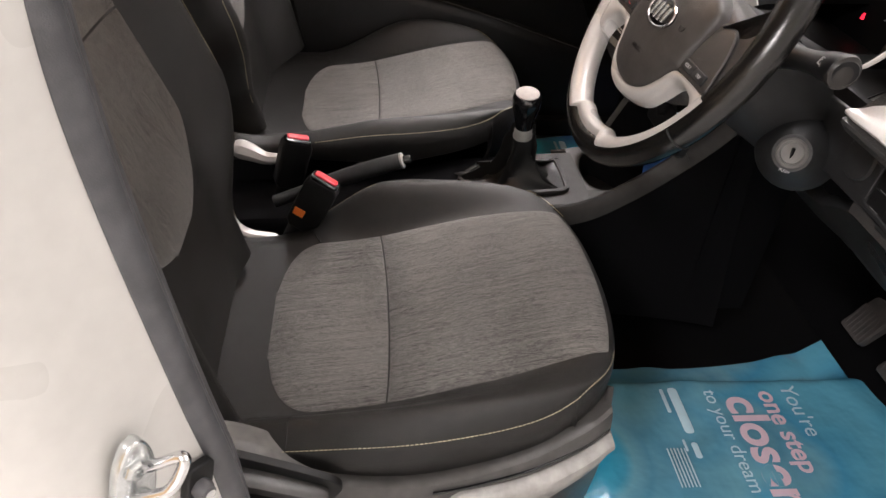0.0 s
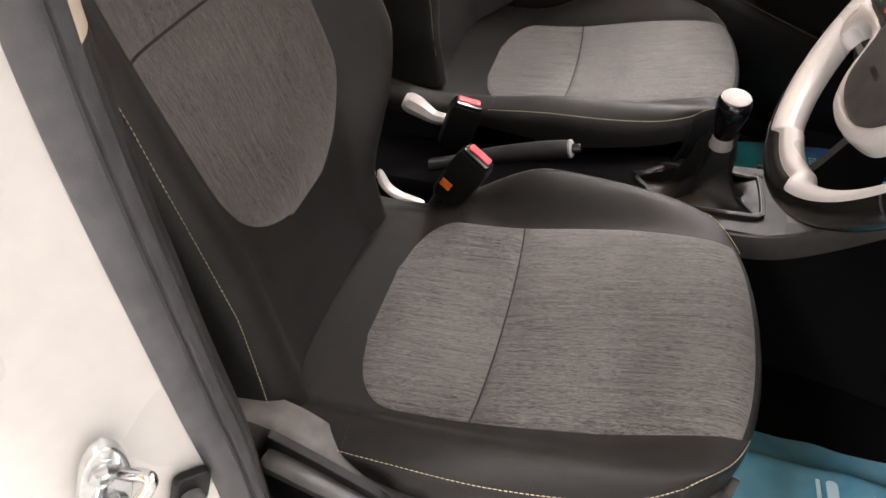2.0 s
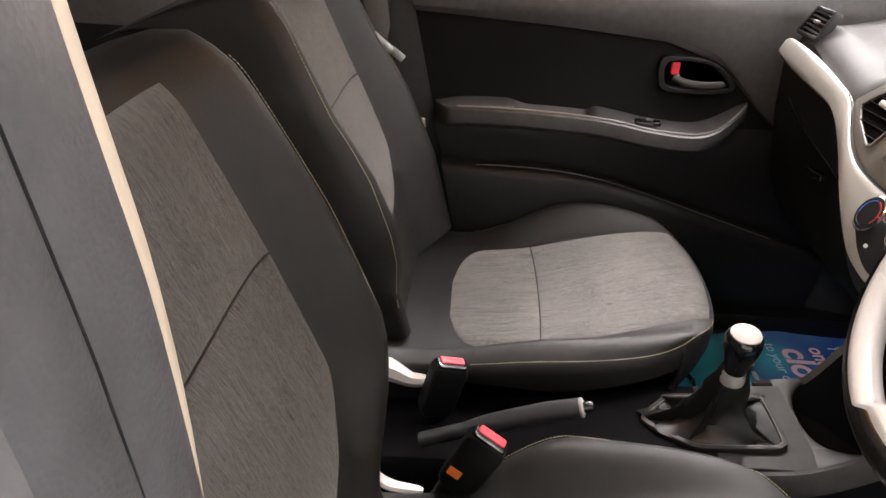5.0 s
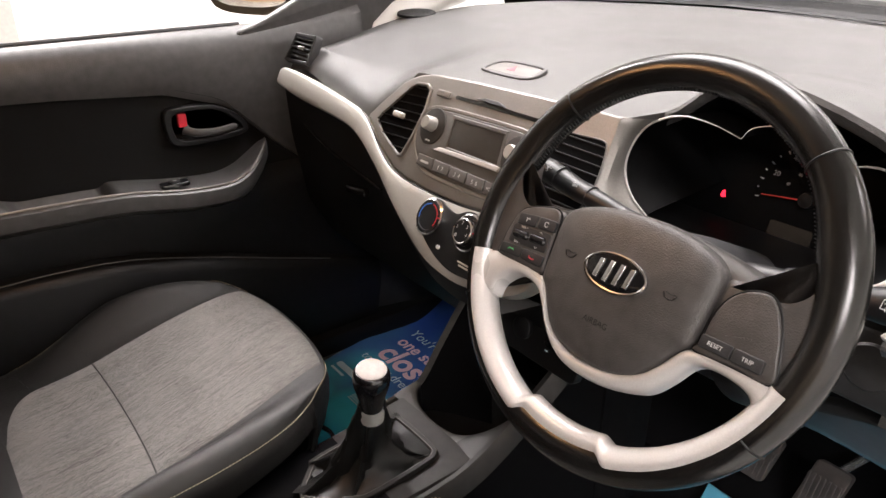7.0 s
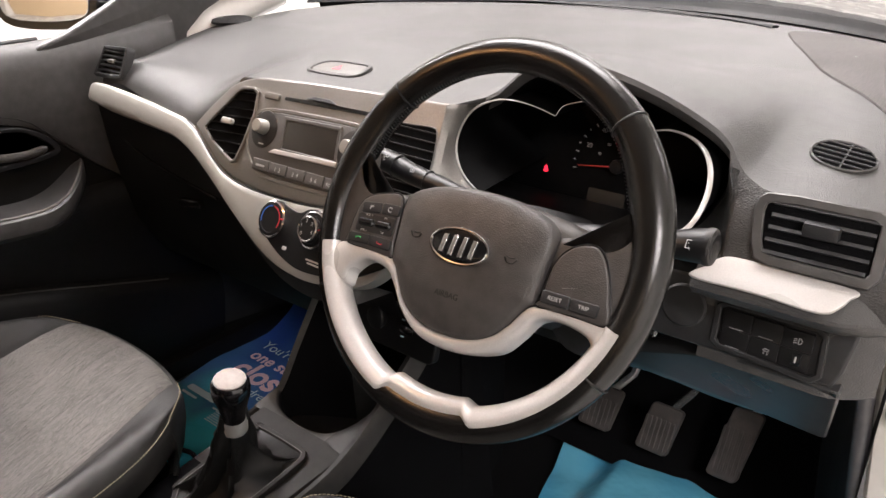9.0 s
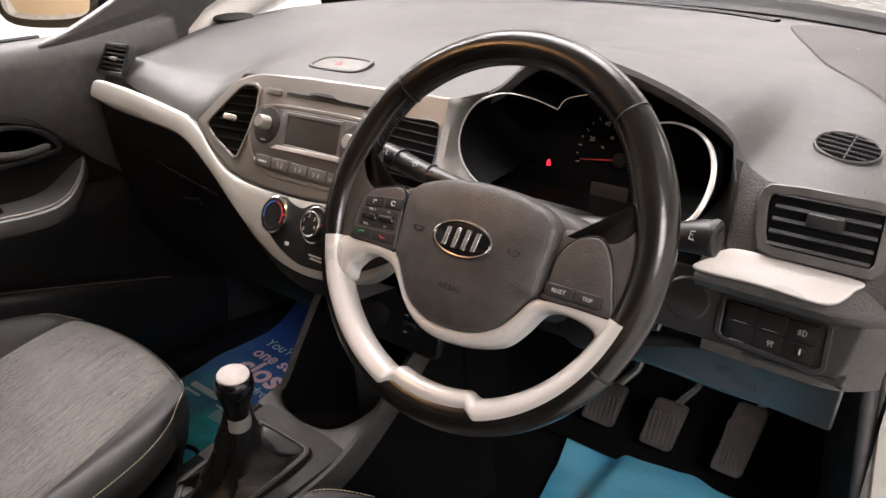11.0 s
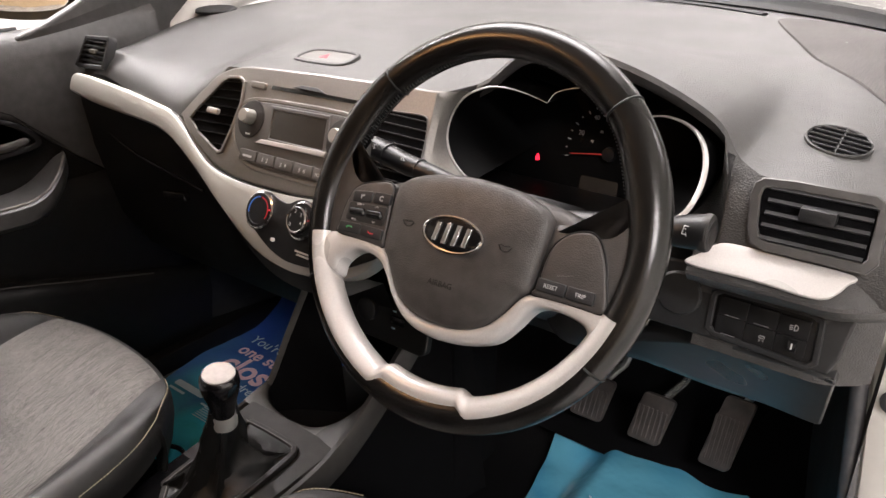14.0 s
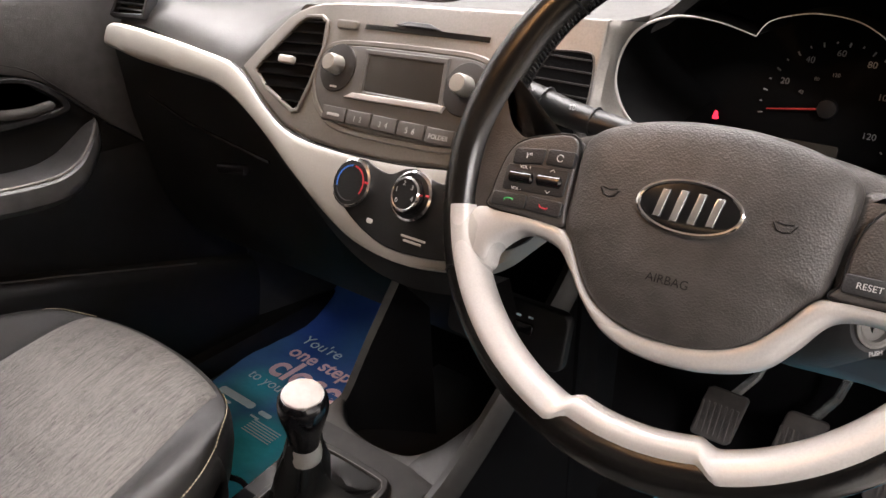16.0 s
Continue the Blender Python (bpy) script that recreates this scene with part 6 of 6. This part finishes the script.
    for i, r in enumerate(rows):
        th = 0.085
        a, b = r[0], r[-1]
        full.append([Vector((xc, a.y, a.z)) + (a - Vector((xc, a.y, a.z))) * 0.93 - n * th, a - n * th * 0.7, a - n * th * 0.3] + r + [b - n * th * 0.3, b - n * th * 0.7, Vector((xc, b.y, b.z)) + (b - Vector((xc, b.y, b.z))) * 0.93 - n * th])
    back = part("backrest", grid(full, wrap=True, cap=True), "leather", t, "dark grey leatherette backrest with side bolsters")

    def bedge(h):
        w = 0.149 + 0.010 * max(0, h) / 0.4
        if h < 0.10:
            w *= max(0.0, 1 - min(1.0, (0.10 - h) / 0.118) ** 2.5) ** 0.5
        return max(0.05, w)
    lowp = close_rows(-0.016, 0.2185, 22)
    uppp = close_rows(0.2215, 0.405, 16)
    for us, nm in ((lowp, "lower_cloth_panel"), (uppp, "upper_cloth_panel")):
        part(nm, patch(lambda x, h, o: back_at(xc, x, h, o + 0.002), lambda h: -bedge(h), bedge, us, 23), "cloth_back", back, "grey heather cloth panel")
    for sd in (-1, 1):
        stitching([back_at(xc, sd * (0.2510 - 0.016 * min(1.0, max(0.0, (0.50 * i / 40) / 0.30))), -0.10 + 0.50 * i / 40, 0.0015) + Vector((sd * 0.0014, 0.0, 0)) for i in range(41)], back)
    # side cover, levers and runner
    if s > 0:
        reach = [(-0.47, 0.270), (-0.20, 0.271), (-0.095, 0.252), (-0.036, 0.230), (0.0, 0.212), (0.022, 0.196)]
        tops = [(-0.47, 0.612), (-0.43, 0.610), (-0.399, 0.603), (-0.372, 0.590), (-0.319, 0.550), (-0.28, 0.537), (-0.239, 0.532), (-0.185, 0.533), (-0.095, 0.542), (-0.036, 0.550), (0.022, 0.558)]
        rows = []
        for i in range(46):
            y = -0.47 + 0.492 * i / 45
            zt, w = along(tops, y), xc + along(reach, y)
            rows.append([Vector((w + dx, y, z)) for dx, z in ((-0.03, zt - 0.008), (-0.006, zt - 0.001), (0.002, zt), (0.008, zt - 0.003), (0.012, zt - 0.012), (0.014, zt - 0.02), (0.016, zt - 0.06), (0.014, zt - 0.11), (0.006, zt - 0.17), (-0.01, zt - 0.18))])
        side = part("side_cover", grid(rows[13:]), "cover", t, "charcoal plastic seat side cover")
        part("cover_cap", grid(rows[:14]), "lever_dark", side, "pale grey cover over the recliner")
        part("cover_end", plate(Plane((xc + 0.180, 0.022, 0.530), (1, -0.4, 0), (0, 0, 1)), rounded(0.05, 0.050, 0.010), -0.006, 0.004, 0.004), "cover", side)
        wp = Plane((xc + 0.2865, -0.366, 0.545), (0, 1, -0.30), (0, 0.30, 1))
        part("lever_well", plate(wp, smooth2([(-0.062, 0.040), (-0.050, 0.047), (0.03, 0.036), (0.066, 0.026), (0.070, 0.010), (0.050, -0.030), (0.0, -0.052), (-0.040, -0.060), (-0.06, -0.04)], 40), -0.006, 0.003, 0.001), "black", side)
        lever = spline([wp.at(-0.056, 0.024, 0.003), wp.at(-0.035, 0.025, 0.006), wp.at(0.0, 0.022, 0.007), wp.at(0.035, 0.017, 0.006), wp.at(0.056, 0.014, 0.003)], 18)
        part("recline_lever", tube(lever, [0.013, 0.0165] + [0.0180 - 0.0003 * k for k in range(14)] + [0.012, 0.009], 14, up=wp.uy, flat=0.45, square=0.6), "cover", side, "charcoal plastic recline lever")
        rows = []
        for i in range(26):
            f = i / 25
            y = -0.190 + 0.215 * f
            w = xc + along(reach, y) + 0.014
            zu = 0.520 + 0.010 * f - 0.004 * math.sin(f * math.pi)
            zl = 0.430 + 0.078 * f ** 0.8
            k = min(1.0, 9 * f + 0.1, 9 * (1 - f) + 0.25) ** 0.5
            zc, hh = 0.5 * (zu + zl), 0.5 * (zu - zl) * k
            rows.append([Vector((w + dx, y, zc + dz * hh)) for dx, dz in ((-0.004, 1.0), (0.006, 0.99), (0.014, 0.9), (0.018, 0.7), (0.019, 0.2), (0.019, -0.3), (0.017, -0.8), (0.010, -0.96), (0.0, -1.0))])
        hl = part("height_lever", grid(rows), "lever", side, "grey plastic height lever")
        part("lever_boss", lathe((xc + 0.2845, -0.148, 0.462), (1, 0.04, 0.05), ((0.030, 0), (0.030, 0.0215), (0.0285, 0.0225), (0.001, 0.0228)), 32), "lever", hl)
        part("lever_shadow_gap", tube([Vector((xc + along(reach, -0.195 + 0.215 * k / 16) + 0.0135, -0.195 + 0.215 * k / 16, 0.523 + 0.010 * k / 16)) for k in range(17)], 0.0022, 6), "gloss", side)
    sx2 = xc - s * 0.262
    if s > 0:
        hook = spline([(sx2 + 0.012, -0.486, 0.520), (sx2 + 0.014, -0.474, 0.495), (sx2 + 0.016, -0.45, 0.482), (sx2 + 0.016, -0.41, 0.478)], 14)
        part("recliner_cover", tube(hook, [0.004, 0.007, 0.009, 0.010, 0.010, 0.010, 0.010, 0.010, 0.010, 0.009, 0.009, 0.008, 0.007, 0.004], 8, flat=0.6), "silver", t, "pale recliner cover")
    else:
        hook = spline([(sx2 - 0.004, -0.50, 0.545), (sx2 - 0.002, -0.47, 0.535), (sx2, -0.445, 0.525), (sx2, -0.42, 0.525)], 14)
        part("recliner_cover", tube(hook, [0.012, 0.016, 0.018, 0.018, 0.017, 0.016, 0.015, 0.014, 0.013, 0.012, 0.012, 0.011, 0.010, 0.006], 8, flat=1.0, up=(1, 0, 0)), "silver", t, "pale recliner cover")
    if s < 0:
        part("slide_bar", tube(spline([(xc + 0.195, -0.05, 0.485), (xc + 0.207, -0.015, 0.492), (xc + 0.205, 0.004, 0.500), (xc + 0.190, 0.006, 0.505), (xc + 0.16, 0.0, 0.500)], 16), 0.0035, 8), "gloss", t, "glossy black slide bar")
    for dx in (-0.19, 0.19):
        part("runner", box((xc + dx, -0.20, 0.2935), (0.04, 0.46, 0.112), 0.006), "steel", t)
    part("seat_base", box((xc, -0.20, 0.40), (0.40, 0.42, 0.10), 0.02), "black", t)
    return t


seat(0.348, 1, "grey cloth and leatherette driver's seat with cream stitching")
seat(-0.335, -1, "grey cloth and leatherette passenger seat with cream stitching")

# rear bench
rear = thing("rear_bench", "dark grey rear bench seat behind the front seats", "car seat")
part("bench_cushion", box((0, -1.05, 0.50), (1.24, 0.48, 0.16), 0.05), "leather", rear)
part("bench_back", box((0, -1.34, 0.80), (1.24, 0.14, 0.56), 0.05, Matrix.Rotation(radians(14), 4, "X")), "leather", rear)
latch = part("seat_latch", box((-0.60, -1.0, 0.90), (0.05, 0.07, 0.05), 0.01), "black", rear, "black latch with a red flag")
part("red_flag", box((-0.572, -0.985, 0.905), (0.012, 0.018, 0.028), 0.003), "red", latch)

# ---------------------------------------------------------------- belts and buckles
for nm, c, tip, d in (("driver_buckle", (0.128, -0.352, 0.555), (0.130, -0.330, 0.602), 1), ("passenger_buckle", (-0.050, -0.395, 0.53), (-0.050, -0.384, 0.574), -1)):
    bk = thing("belt_buckle", "black seat-belt buckle with a red release button", "seat belt", "buckles")
    up = (Vector(tip) - Vector(c)).normalized()
    bpn = Plane(Vector(tip) - up * 0.045, Vector((0.25 * d, 0.95, 0)) - up * up.dot(Vector((0.25 * d, 0.95, 0))), up)
    out = [(-0.026, -0.04), (-0.027, 0.035), (-0.022, 0.048), (0.022, 0.048), (0.027, 0.035), (0.026, -0.04), (0.018, -0.05), (-0.018, -0.05)]
    bd = part("buckle_body", plate(bpn, out, -0.013, 0.013, 0.005), "black", bk)
    tp = Plane(bpn.at(0, 0.048, 0), bpn.ux, -bpn.n)
    part("buckle_rim", plate(tp, rounded(0.046, 0.024, 0.006), -0.004, 0.003, 0.002), "gloss", bd)
    part("release_button", plate(tp, rounded(0.038, 0.015, 0.004, cy=0.003 if d > 0 else 0.003), -0.002, 0.0055, 0.002), "red", bd, "red release button")
    part("stem", tube([bpn.at(0, -0.045, 0), bpn.at(0, -0.09, 0.0), bpn.at(0, -0.14, -0.01)], [0.02, 0.018, 0.016], 10, flat=0.4, up=bpn.n), "black", bk)
    if d > 0:
        part("warning_label", plate(Plane(bpn.at(-0.012, -0.018, 0.0125), bpn.ux, bpn.uy), rounded(0.018, 0.014, 0.001), 0, 0.0012, 0.0002), "orange", bd, "small orange label")
belt = thing("passenger_belt", "dark grey seat belt hanging on the passenger pillar", "seat belt")
web = [Vector((-0.640, -0.615, 1.26)), Vector((-0.636, -0.600, 1.12)), Vector((-0.630, -0.585, 1.02)), Vector((-0.624, -0.570, 0.92)), Vector((-0.618, -0.568, 0.80)), Vector((-0.612, -0.56, 0.55))]
part("webbing", grid([[p + Vector((dx, dy * (1 if p.z > 0.93 else 0.7), 0)) for dx, dy in ((0.0, -0.023), (0.003, 0.0), (0.0, 0.023))] for p in spline(web, 22)]), "webbing", belt)
tg = part("tongue", box((-0.612, -0.562, 0.905), (0.010, 0.050, 0.016), 0.004, Matrix.Rotation(radians(-38), 4, "X")), "steel", belt, "steel belt tongue")
part("tongue_blade", box((-0.611, -0.532, 0.884), (0.004, 0.030, 0.016), 0.002, Matrix.Rotation(radians(-38), 4, "X")), "steel", tg)
part("belt_stop", box((-0.618, -0.482, 0.745), (0.014, 0.020, 0.024), 0.006), "lever", belt)

# ---------------------------------------------------------------- centre console
console = thing("centre_console", "charcoal centre console with gear surround and storage bin", "console")
XC = -0.04
secs = [(-0.55, 0.072, 0.455), (-0.40, 0.074, 0.462), (-0.28, 0.078, 0.470), (-0.18, 0.084, 0.488), (-0.10, 0.090, 0.503), (0.0, 0.094, 0.509), (0.10, 0.098, 0.515), (0.135, 0.100, 0.517)]
rows = []
for y, w, z in secs:
    rows.append([Vector((XC + x, y, zz)) for x, zz in ((-w - 0.012, 0.30), (-w - 0.004, z - 0.03), (-w, z - 0.008), (-w + 0.008, z), (0.0, z + 0.002), (w - 0.008, z), (w, z - 0.008), (w + 0.004, z - 0.03), (w + 0.012, 0.30))])
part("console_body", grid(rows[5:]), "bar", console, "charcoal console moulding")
# Rear of the same moulding; shade between the seats put in as near-black.
part("rear_tunnel", grid(rows[:6]), "carpet", console, "console tunnel, coloured near-black for the shade between the seats")
edge = spline([(-0.146, 0.186, 0.527), (-0.136, 0.166, 0.520), (-0.118, 0.151, 0.517), (-0.095, 0.1425, 0.516), (-0.060, 0.138, 0.516), (-0.025, 0.1415, 0.516), (0.000, 0.152, 0.518), (0.020, 0.172, 0.526), (0.036, 0.197, 0.540), (0.052, 0.222, 0.560)], 48)
rows = []
for k, p in enumerate(edge):
    q = Vector((-0.148 + 0.212 * k / 47, 0.128, 0.516))
    rows.append([q, q.lerp(p, 0.5) + Vector((0, 0, 0.0010)), q.lerp(p, 0.9) + Vector((0, 0, 0.0008)), p, p + Vector((0, 0.003, -0.003)), p + Vector((0, 0.004, -0.012)), p + Vector((0, 0.008, -0.085))])
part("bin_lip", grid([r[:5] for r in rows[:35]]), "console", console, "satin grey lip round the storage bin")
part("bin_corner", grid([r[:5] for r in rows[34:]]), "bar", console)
part("bin_front", grid([r[4:] for r in rows]), "black", console)
for s, top_line in ((-1, [(-0.142, 0.10, 0.514), (-0.145, 0.150, 0.517), (-0.142, 0.178, 0.530), (-0.115, 0.200, 0.612), (-0.080, 0.220, 0.704), (-0.050, 0.236, 0.785)]), (1, [(0.060, 0.0, 0.509), (0.064, 0.10, 0.522), (0.074, 0.18, 0.575), (0.088, 0.26, 0.655), (0.10, 0.31, 0.72), (0.11, 0.34, 0.78)])):
    line = spline(top_line, 24)
    rows = []
    for p in line:
        k = 0.35 if s < 0 else 1.0
        rows.append([Vector((p.x - s * 0.012 * k, p.y + 0.02, 0.40)), Vector((p.x - s * 0.010 * k, p.y + 0.012 * k, p.z - 0.02 * k)), Vector((p.x - s * 0.007 * k, p.y, p.z)), Vector((p.x + s * 0.002 * k, p.y - 0.002, p.z + 0.002)), Vector((p.x + s * 0.008 * k, p.y, p.z - 0.006 * k)), Vector((p.x + s * 0.012 * k, p.y + 0.008 * k, p.z - 0.03 * k)), Vector((p.x + s * 0.03, p.y + 0.05, 0.30))])
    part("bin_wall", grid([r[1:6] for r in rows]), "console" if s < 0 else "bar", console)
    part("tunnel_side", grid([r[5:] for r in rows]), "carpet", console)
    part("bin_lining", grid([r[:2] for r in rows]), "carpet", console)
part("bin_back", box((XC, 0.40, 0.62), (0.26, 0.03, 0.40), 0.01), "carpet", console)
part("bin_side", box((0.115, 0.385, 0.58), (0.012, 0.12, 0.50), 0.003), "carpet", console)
part("bin_floor", box((XC, 0.27, 0.45), (0.22, 0.26, 0.02), 0.005), "black", console)
GP = Plane((XC, 0.005, 0.5115), (1, 0, 0), (0, 1, 0.06))
go = smooth2([(-0.010, -0.098), (-0.045, -0.065), (-0.058, -0.045), (-0.060, 0.085), (-0.048, 0.097), (0.035, 0.098), (0.052, 0.09), (0.058, 0.07), (0.060, -0.02), (0.050, -0.05), (0.012, -0.096)], 48)
gi = inset(go, 0.009)
sur = part("gear_surround", ring(GP, go, gi, -0.004, 0.006, depth=-0.002), "bar", console, "charcoal gear surround")
part("surround_edge", tube([GP.at(a, b, 0.0055) for a, b in inset(go, 0.007)], 0.0010, 6, loop=True), "lever_dark", sur)
boot = []
rnd = random.Random(4)
for k, (f, h) in enumerate(((1.0, 0.0), (0.93, -0.003), (0.78, 0.001), (0.56, 0.012), (0.40, 0.030), (0.32, 0.055), (0.28, 0.082), (0.24, 0.106), (0.21, 0.122))):
    sh = Vector((0.026, 0.010)) * (h / 0.125)
    row = []
    for i, (a, b) in enumerate(gi):
        w = 1 + (0.16 * math.sin(i * 2 * math.pi * 6 / 48 + 1.1 * k) + 0.08 * math.sin(i * 2 * math.pi * 11 / 48 - 0.9 * k) + 0.05 * rnd.uniform(-1, 1)) * (1 if 0 < k < 7 else 0)
        row.append(GP.at(a * f * w + sh.x * 1.0, (b - 0.01) * (f if f < 1 else 1) * w + (0.01 if f == 1.0 else 0.0) + sh.y, h + (0.007 if k else 0.003) + (0.003 * math.sin(i * 2 * math.pi * 7 / 48 + k) if 0 < k < 7 else 0)))
    boot.append(row)
lever = thing("gear_lever", "black gear knob with a silver cap over a leather gaiter", "gear lever")
part("gaiter", grid(boot, wrap=True), "gaiter", lever, "creased black leather gaiter")
kn = Vector((0.0, 0.0, 0.70))
ka = Vector((0.16, -0.06, 0.98)).normalized()
part("collar", lathe(kn - ka * 0.078, ka, ((0.013, -0.013), (0.0172, -0.010), (0.0176, -0.002), (0.0160, 0.001), (0.0160, 0.008), (0.0145, 0.012)), 22), "trim", lever, "bright silver collar")
part("knob", lathe(kn - ka * 0.078, ka, ((0.0150, 0.010), (0.0162, 0.022), (0.0205, 0.040), (0.0240, 0.054), (0.025, 0.064), (0.0242, 0.072), (0.0215, 0.077), (0.0205, 0.078)), 28), "gloss", lever, "gloss black pear-shaped knob")
part("cap", lathe(kn - ka * 0.078, ka, ((0.0208, 0.0765), (0.0195, 0.0795), (0.012, 0.0815), (0.001, 0.082)), 28), "cap", lever, "satin silver knob cap")
brake = thing("handbrake", "black handbrake lever with a grey button, released", "handbrake")
hb = spline([(0.030, -0.42, 0.500), (0.034, -0.36, 0.528), (0.038, -0.30, 0.556), (0.042, -0.25, 0.578), (0.046, -0.208, 0.594)], 20)
part("grip", tube(hb, [0.011] * 6 + [0.013, 0.014, 0.0145, 0.0145, 0.0145, 0.0145, 0.0145, 0.0145, 0.0145, 0.0145, 0.014, 0.014, 0.0138, 0.0135], 14), "lower", brake)
hd = (hb[-1] - hb[-2]).normalized()
part("end_ring", lathe(hb[-1], hd, ((0.0136, 0), (0.0140, 0.003), (0.011, 0.005)), 18), "lever", brake)
part("release_button", lathe(hb[-1], hd, ((0.0075, 0.003), (0.0075, 0.016), (0.006, 0.018), (0.001, 0.0185)), 16), "gloss", brake)

# ---------------------------------------------------------------- pedals
def pedal(name, cx, w, h, y, z, lean, label):
    t = thing(name, label, "pedal", "pedals")
    pp = Plane((cx, y, z), (1, 0, 0), (0.12, math.sin(radians(lean)), math.cos(radians(lean))))
    pad_ = part("pedal_pad", plate(pp, rounded(w, h, 0.008), -0.010, 0.004, 0.003), "pedal", t)
    n = 7
    for i in range(n):
        part("rib", box(pp.at(-w / 2 + w * (i + 0.5) / n, -h * 0.1, 0.0045), (w / n * 0.5, 0.003, h * 0.62), 0.001, Matrix.Rotation(radians(-lean), 4, "X")), "pedal", pad_)
    part("pedal_arm", tube([pp.at(0, h * 0.3, -0.01), pp.at(0.02, h * 0.9, -0.04), pp.at(0.03, h * 0.9 + 0.12, -0.02)], 0.007, 8), "steel", t)


pedal("clutch_pedal", 0.222, 0.062, 0.082, 0.62, 0.390, 28, "worn ribbed black rubber clutch pedal")
pedal("brake_pedal", 0.336, 0.058, 0.088, 0.62, 0.394, 28, "worn ribbed black rubber brake pedal")
pedal("accelerator_pedal", 0.463, 0.050, 0.125, 0.625, 0.420, 30, "long worn rubber accelerator pedal")

# ---------------------------------------------------------------- printed floor films
def film(left, right, ya, yb, seed, label, toe, sink=0.0):
    """A thin printed sheet over the carpet; left and right: how its edges run forwards."""
    t = thing("floor_film", label, "floor cover", "floor covers")
    rnd = random.Random(seed)
    ph = [rnd.uniform(0, 6.28) for _ in range(6)]
    rows = []
    for i in range(61):
        y = ya + (yb - ya) * i / 60
        row = []
        for j in range(49):
            x = along(left, y) + (along(right, y) - along(left, y)) * j / 48
            z = 0.302 + 0.004 * math.sin(17 * x + ph[0]) * math.sin(13 * y + ph[1]) + 0.003 * math.sin(31 * x + 11 * y + ph[2]) + 0.004 * max(0.0, math.sin(23 * y - 9 * x + ph[3])) ** 4 + 0.003 * max(0.0, math.sin(27 * x + 19 * y + ph[4])) ** 5
            if sink:
                f = min(1.0, max(0.0, (sink - x) / 0.055))
                z -= 0.056 * f * f * (3 - 2 * f) * min(1.0, max(0.0, (0.66 - y) / 0.10))
            if y > toe:
                z += 0.9 * (y - toe) ** 1.3
            row.append(Vector((x, y, z)))
        rows.append(row)
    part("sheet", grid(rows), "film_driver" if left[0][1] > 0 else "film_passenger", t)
    return t


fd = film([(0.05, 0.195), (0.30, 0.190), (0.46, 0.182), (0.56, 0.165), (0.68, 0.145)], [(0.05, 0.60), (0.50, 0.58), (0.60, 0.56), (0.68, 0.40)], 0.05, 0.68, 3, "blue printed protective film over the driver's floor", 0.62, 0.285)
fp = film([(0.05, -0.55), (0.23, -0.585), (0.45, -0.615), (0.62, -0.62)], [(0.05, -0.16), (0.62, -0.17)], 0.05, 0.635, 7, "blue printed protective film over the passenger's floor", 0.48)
for sheet, x0 in ((fd, 0.298), (fp, -0.556)):
    FP = Plane((x0, 0.0, 0.3125), (1, 0, 0), (0, 1, 0))
    for word, a, b, size, mt, bold in (("You're", 0.055, 0.452, 0.040, "pale", 0.0), ("one step", 0.095, 0.410, 0.047, "pink", 0.001), ("closer", 0.128, 0.358, 0.085, "pink", 0.0022), ("to your dream car", 0.135, 0.311, 0.034, "pale", 0.0)):
        lettering("slogan", word, FP, a, b, 0, size, mt, sheet, bold=bold)
    for a, b, w, h in ((0.05, 0.247, 0.095, 0.016), (0.03, 0.228, 0.05, 0.006), (0.13, 0.245, 0.03, 0.010), (0.12, 0.230, 0.022, 0.004)):
        part("printed_bar", plate(FP, rounded(w, h, h * 0.4, cx=a, cy=b), 0.0, 0.0006, 0.0001), "pale", sheet)
    for i in range(6):
        part("small_print", plate(FP, rounded(0.07, 0.0022, 0.0008, cx=0.16, cy=0.226 - 0.0055 * i), 0.0, 0.0006, 0.0001), "pale", sheet)

# ---------------------------------------------------------------- lamps
for lx, ly, lw, ld, _w in LAMPS:
    lt = thing("ceiling_light", "flush white showroom ceiling light with a pale diffuser", "ceiling light", "ceiling lights")
    cp = Plane((lx, ly, 3.085), (1, 0, 0), (0, 1, 0))
    part("frame", ring(cp, [(-lw / 2 - 0.04, -ld / 2 - 0.04), (lw / 2 + 0.04, -ld / 2 - 0.04), (lw / 2 + 0.04, ld / 2 + 0.04), (-lw / 2 - 0.04, ld / 2 + 0.04)], [(-lw / 2, -ld / 2), (lw / 2, -ld / 2), (lw / 2, ld / 2), (-lw / 2, ld / 2)], -0.03, 0.015), "wall", lt)
    part("diffuser", box((lx, ly, 3.083), (lw, ld, 0.012), 0.002), "diffuser", lt)
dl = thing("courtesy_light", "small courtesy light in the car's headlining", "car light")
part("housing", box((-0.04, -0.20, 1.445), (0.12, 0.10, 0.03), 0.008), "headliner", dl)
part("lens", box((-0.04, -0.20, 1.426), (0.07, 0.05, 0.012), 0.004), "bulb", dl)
